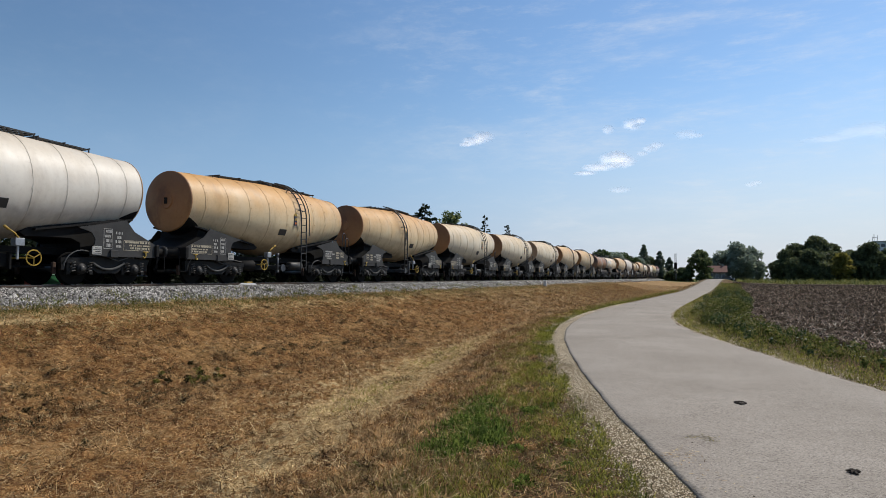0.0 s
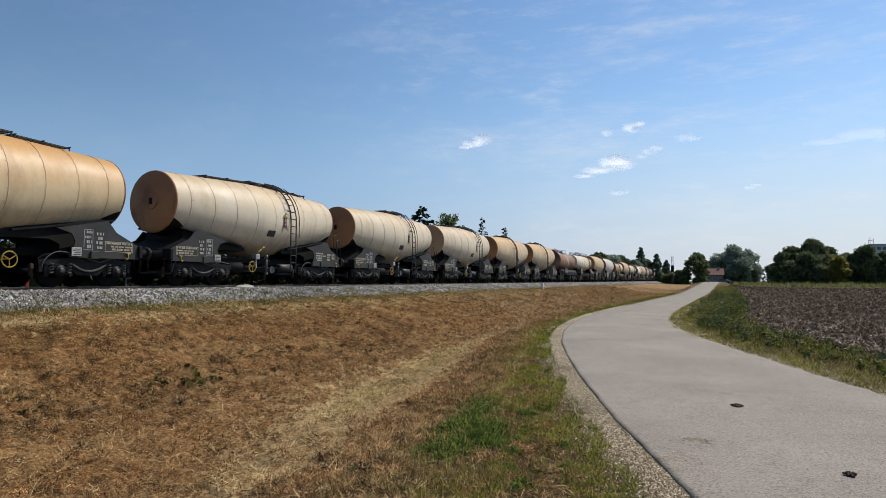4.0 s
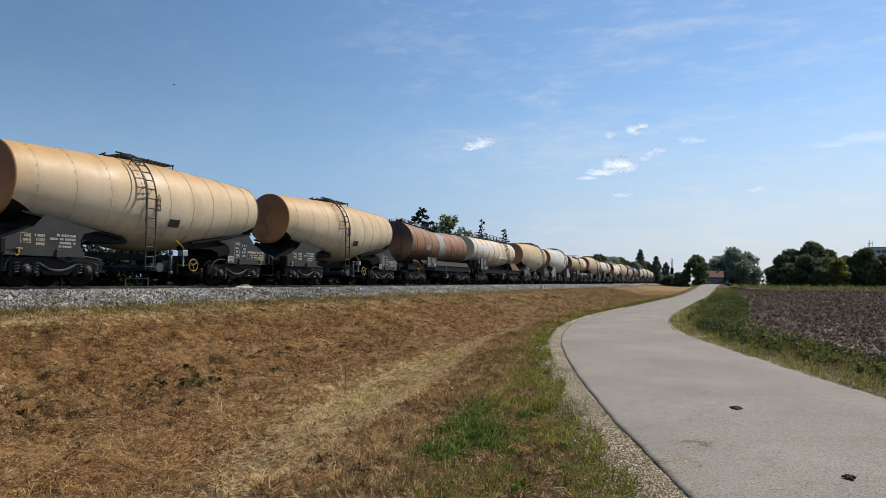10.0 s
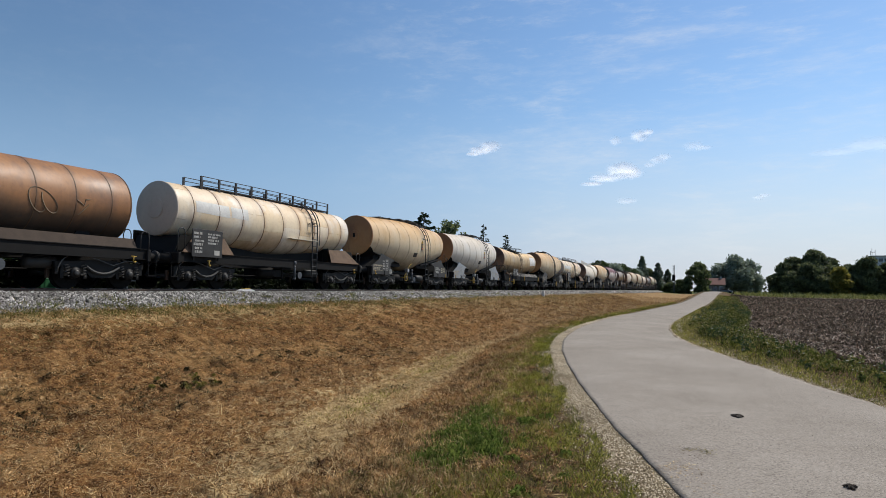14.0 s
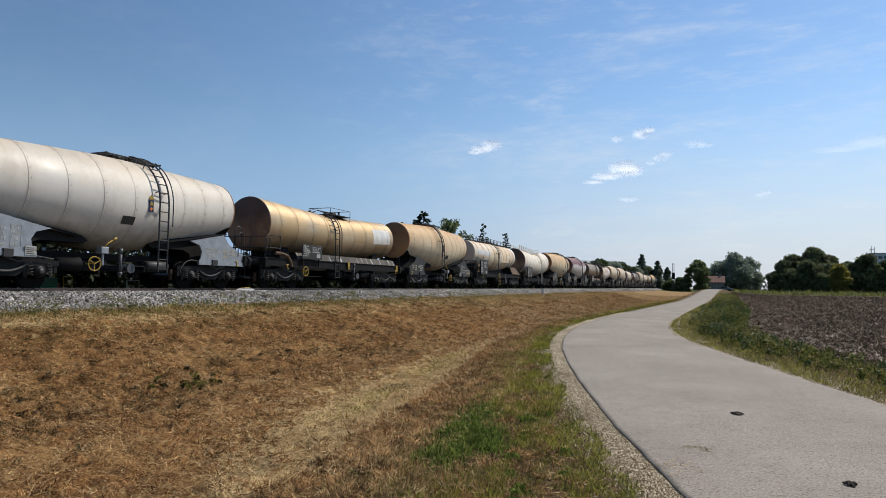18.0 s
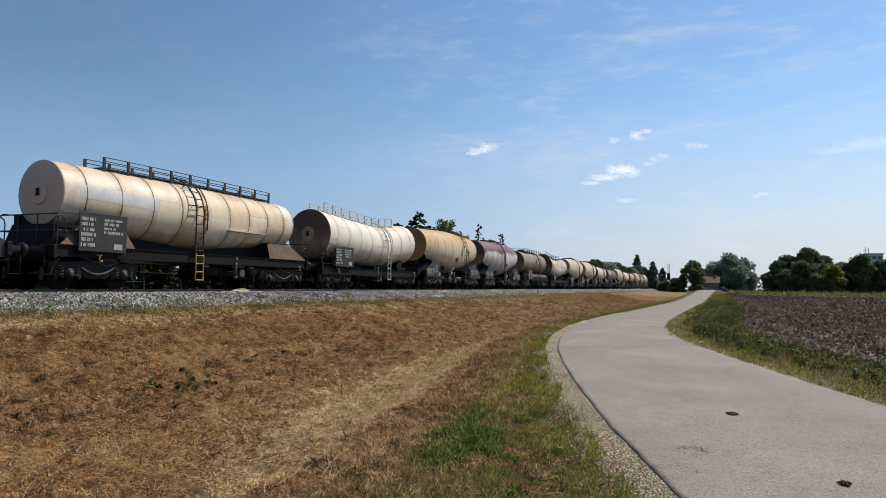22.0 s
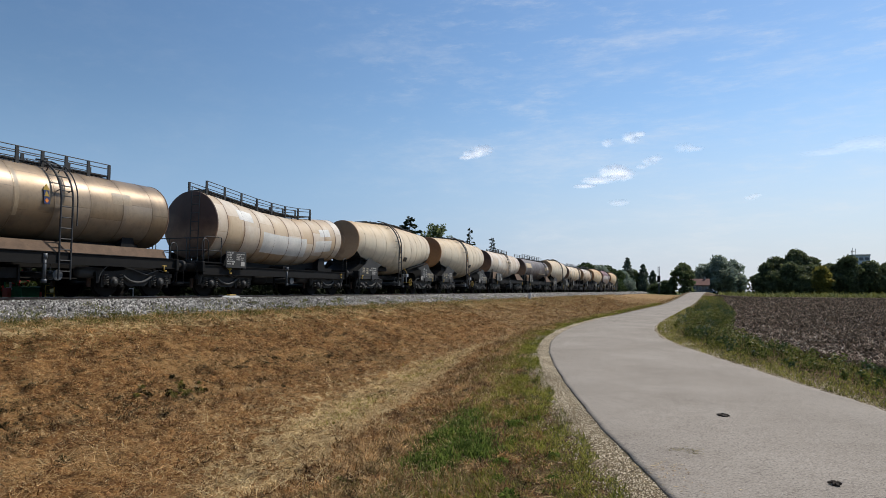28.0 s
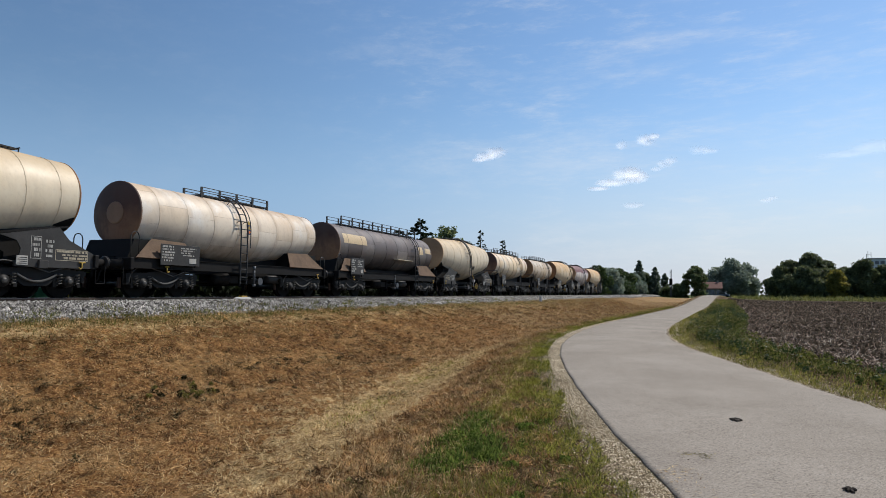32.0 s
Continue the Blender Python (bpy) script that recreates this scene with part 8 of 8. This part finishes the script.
    part("case", boxed((-0.25, 0.25, -0.30, 0.30, 0.10, 0.46), (-0.27, 0.27, -0.32, 0.32, 0.42, 0.46), bevel=0.02), M["green_box"], g)
    part("foot", boxed((-0.12, 0.12, -0.66, -0.52, 0.0, 0.42), bevel=0.02), M["red_box"], g, "red box end")
    part("foot", boxed((-0.2, 0.2, 0.32, 0.42, 0.0, 0.30), bevel=0.02), M["red_box"], g, "red box end")
    part("frame", rods(0.02, ((0.3, 0.45, 0), (0.3, 0.45, 0.5), (0.3, 0.75, 0.5), (0.3, 0.75, 0)), ((0.3, 0.45, 0.25), (0.3, 0.75, 0.25))), M["yellow"], g, "yellow tube frame")
    h = thing("garden_shelter", pose(-19.9, 13.75, 0.8), "little red-roofed shelter on green posts beside the track", "shelter")
    for a in (-0.17, 0.17):
        part("post", boxed((-0.02, 0.02, a - 0.02, a + 0.02, 0.0, 1.12)), M["green_box"], h)
    part("roof", slab([(-0.30, 1.08), (0.0, 1.30), (0.30, 1.08), (0.30, 1.13), (0.0, 1.36), (-0.30, 1.13)], -0.22, 0.22), M["red_box"], h)
    part("wheel_hub", rods(0.03, ((0, -0.12, 0.72), (0, 0.12, 0.66)), ((0, 0, 0.5), (0, 0, 0.9))), M["whitewash"], h)
    rng = random.Random(88)
    f = thing("flowering_shrub", pose(-20.6, 14.35, 0.78), "leafy shrub with red blossom beside the track", "shrub")
    spots = [(rng.gauss(0, 0.25), rng.gauss(0, 0.28), 0.55 + rng.random() * 1.0) for q in range(26)]
    part("stems", rods(0.012, *[((0.1 * a, 0.1 * b, 0), (a, b, c)) for a, b, c in spots[:12]], n=5), M["bark"], f)
    for name, key, few, per, size in (("crown", "leaf", spots, 24, 0.07), ("blossom", "red_petals", spots[::2], 7, 0.06), ("pale_leaves", "leaf_pale", spots[1::4], 8, 0.05)):
        part(name, leaf_cloud(name, few, [rng.uniform(0.12, 0.24) for q in few], per, size, M[key], 300 + per), None, f)


build_small_things()


def build_bird():
    """A swallow: body, two swept wings and a forked tail."""
    b = thing("swallow", pose(0, 0, 0), "small dark swallow gliding across the sky", "bird")
    part("body", turned(((-0.09, 0.004), (-0.07, 0.02), (-0.03, 0.03), (0.03, 0.026), (0.08, 0.01), (0.10, 0.003)), 10, "Y"), M["iron"], b, smooth=True)
    for side in (-1, 1):
        bm = bmesh.new()
        top = [bm.verts.new(c) for c in ((side * 0.015, -0.05, 0.012), (side * 0.09, -0.06, 0.035), (side * 0.19, 0.05, 0.02), (side * 0.08, 0.01, 0.03), (side * 0.015, 0.03, 0.012))]
        low = [bm.verts.new((v.co.x, v.co.y, v.co.z - 0.006)) for v in top]
        bm.faces.new(top), bm.faces.new(low[::-1])
        for k in range(5):
            bm.faces.new((top[k], low[k], low[(k + 1) % 5], top[(k + 1) % 5]))
        bmesh.ops.recalc_face_normals(bm, faces=bm.faces)
        part("wing", bm, M["iron"], b)
    part("tail", slab([(0.08, -0.003), (0.17, 0.0), (0.17, 0.004), (0.08, 0.004)], -0.02, 0.02), M["iron"], b)
    return b


BIRD = build_bird()


# ---- clouds ----
# each cloud: its look, its strength, and its puffs at the start (azimuth, height, half width, half height, in degrees)
CLOUDS = (("small white fair-weather cloud with a ragged tail", 1.0, ((-19.3, 12.35, 1.15, 0.62), (-20.2, 12.05, 1.15, 0.48), (-20.9, 11.8, 0.7, 0.26))),
          ("white fair-weather cloud with a long thin tail", 1.0, ((-7.8, 10.1, 1.6, 0.90), (-7.2, 9.95, 1.3, 0.66), (-9.2, 9.6, 1.7, 0.46), (-10.4, 9.15, 1.2, 0.24))),
          ("small torn white cloud", 0.8, ((-6.4, 13.0, 0.95, 0.60), (-5.7, 13.3, 0.55, 0.32))),
          ("tiny white cloud scrap", 0.45, ((-8.4, 12.65, 0.6, 0.48),)),
          ("thin slanting white cloud scrap", 0.45, ((-4.9, 10.9, 0.8, 0.42), (-4.4, 11.2, 0.7, 0.36), (-5.6, 10.6, 0.6, 0.26))),
          ("faint white cloud scrap", 0.35, ((-2.1, 11.85, 1.0, 0.5), (-1.3, 11.75, 0.8, 0.3))),
          ("flat white cloud scrap", 0.5, ((-7.5, 7.55, 1.05, 0.34),)),
          ("tiny flat cloud scrap", 0.4, ((2.8, 7.5, 0.6, 0.24), (3.2, 7.7, 0.5, 0.2))),
          ("long faint wisp of cloud", 0.25, ((10.6, 11.0, 2.4, 0.62), (12.6, 10.7, 2.4, 0.6), (8.2, 10.7, 2.2, 0.36))))
CLOUD_WAY = 3200.0


def cloud_mat(strength):
    """Thin white vapour that is densest in a puff's middle and frays out to its rim."""
    n = Nodes("cloud_vapour_%d" % round(strength * 100), 1.0, 0, 0.0)
    flat, length = n.add("VectorMath"), n.add("VectorMath")
    flat.operation, length.operation = "MULTIPLY", "LENGTH"
    flat.inputs[1].default_value = (1, 0, 1)
    n.link(n.coord, flat.inputs[0])
    n.link(flat.outputs[0], length.inputs[0])
    shift, move = n.add("CombineXYZ"), n.add("VectorMath")
    move.operation = "ADD"
    n.link(n.maths("MULTIPLY", n.each(), 60.0), shift.inputs[0])
    n.link(n.coord, move.inputs[0])
    n.link(shift.outputs[0], move.inputs[1])
    fray = n.add("TexNoise")
    fray.inputs["Scale"].default_value, fray.inputs["Detail"].default_value, fray.inputs["Roughness"].default_value = 1.7, 6, 0.62
    n.link(move.outputs[0], fray.inputs["Vector"])
    rim = n.maths("ADD", length.outputs["Value"], n.maths("MULTIPLY", n.maths("SUBTRACT", fray.outputs["Fac"], 0.5), 1.5))
    dense = n.maths("MULTIPLY", n.maths("MULTIPLY", n.span(rim, 1.0, 0.25), n.span(length.outputs["Value"], 1.0, 0.7)), 0.9 * strength)
    clear, glow, lit, both = n.add("BsdfTransparent"), n.add("BsdfTranslucent"), n.add("MixShader"), n.add("MixShader")
    glow.inputs["Color"].default_value = (0.95, 0.96, 0.97, 1)
    lit.inputs[0].default_value = 0.85
    n.link(n.bsdf.outputs[0], lit.inputs[1])
    n.link(glow.outputs[0], lit.inputs[2])
    n.link(dense, both.inputs[0])
    n.link(clear.outputs[0], both.inputs[1])
    n.link(lit.outputs[0], both.inputs[2])
    n.link(both.outputs[0], n.nt.nodes["Material Output"].inputs["Surface"])
    return n.done((0.95, 0.96, 0.97))


def build_clouds():
    """Each cloud is a few thin overlapping puffs, far off."""
    made, looks = [], {}
    metre = CLOUD_WAY * math.tau / 360
    rng = random.Random(400)
    for label, strength, lobes in CLOUDS:
        az0, el0 = lobes[0][:2]
        cloud = thing("cloud", pose(0, 0, 0), label, "cloud", "small clouds in the sky")
        if strength not in looks:
            looks[strength] = cloud_mat(strength)
        for k, (az, el, w, h) in enumerate(lobes):
            bm = bmesh.new()
            rim = [1.0 + 0.12 * math.sin(3 * a + k) + rng.uniform(-0.1, 0.1) for a in [q * math.tau / 36 for q in range(36)]]
            rings = [[bm.verts.new((f * rim[q] * math.cos(q * math.tau / 36), -0.25 * (1 - f * f), f * rim[q] * math.sin(q * math.tau / 36))) for q in range(36)] for f in (0.3, 0.65, 1.0)]
            bm.faces.new(rings[0])
            for r0, r1 in zip(rings, rings[1:]):
                for q in range(36):
                    bm.faces.new((r0[q], r1[q], r1[(q + 1) % 36], r0[(q + 1) % 36]))
            at = Matrix.LocRotScale(((az - az0) * math.cos(radians(el)) * metre, 12.0 * k, (el - el0) * metre), None, (w * metre, h * metre, h * metre))
            part("puff", bm, looks[strength], cloud, smooth=True, at=at)
        made.append((cloud, az0, el0))
    return made


def cloud_pose(az, el):
    c = sky_dir(az, el) * CLOUD_WAY
    return pose(c.x, c.y, c.z + EYE[2], 0, 0, -az)


SKY_CLOUDS = build_clouds()


# ---- what moves ----
def run_of_train(t):
    """Metres that the train has run after t seconds; it gathers speed."""
    return 5.63214 * t + 0.0917100 * t ** 2 - 0.00114899 * t ** 3 + 0.0000142884 * t ** 4


def motions():
    # the clouds drift slowly to the right
    for cloud, az, el in SKY_CLOUDS:
        walk(cloud, [(t, cloud_pose(az + 0.047 * t, el)) for t in (0, 16, 32)])
    # the swallow comes from over the far field and crosses above the train
    course = ((0, -46.0, 166.0, 40.0), (4, -46.5, 117.0, 33.0), (8, -46.62, 68.38, 24.89), (9, -46.6, 56.14, 22.78), (10, -45.44, 44.42, 19.33), (11, -41.26, 34.18, 17.79),
              (13, -34.0, 12.0, 17.0), (18, -25.0, -48.0, 22.0), (32, -25.0, -215.0, 45.0))
    walk(BIRD, [(t, pose(x, y, z)) for t, x, y, z in course])
    steps = [k / 15 for k in range(481)]
    for wagon, y, back, sets in WAGONS:
        walk(wagon, [(t, place(y - run_of_train(t), back)) for t in range(33)])
        for ws in sets:
            at, turn = ws.location.copy(), -1 if back else 1
            walk(ws, [(t, Matrix.Translation(at) @ Matrix.Rotation(turn * run_of_train(t) / 0.46, 4, "X")) for t in steps])


motions()
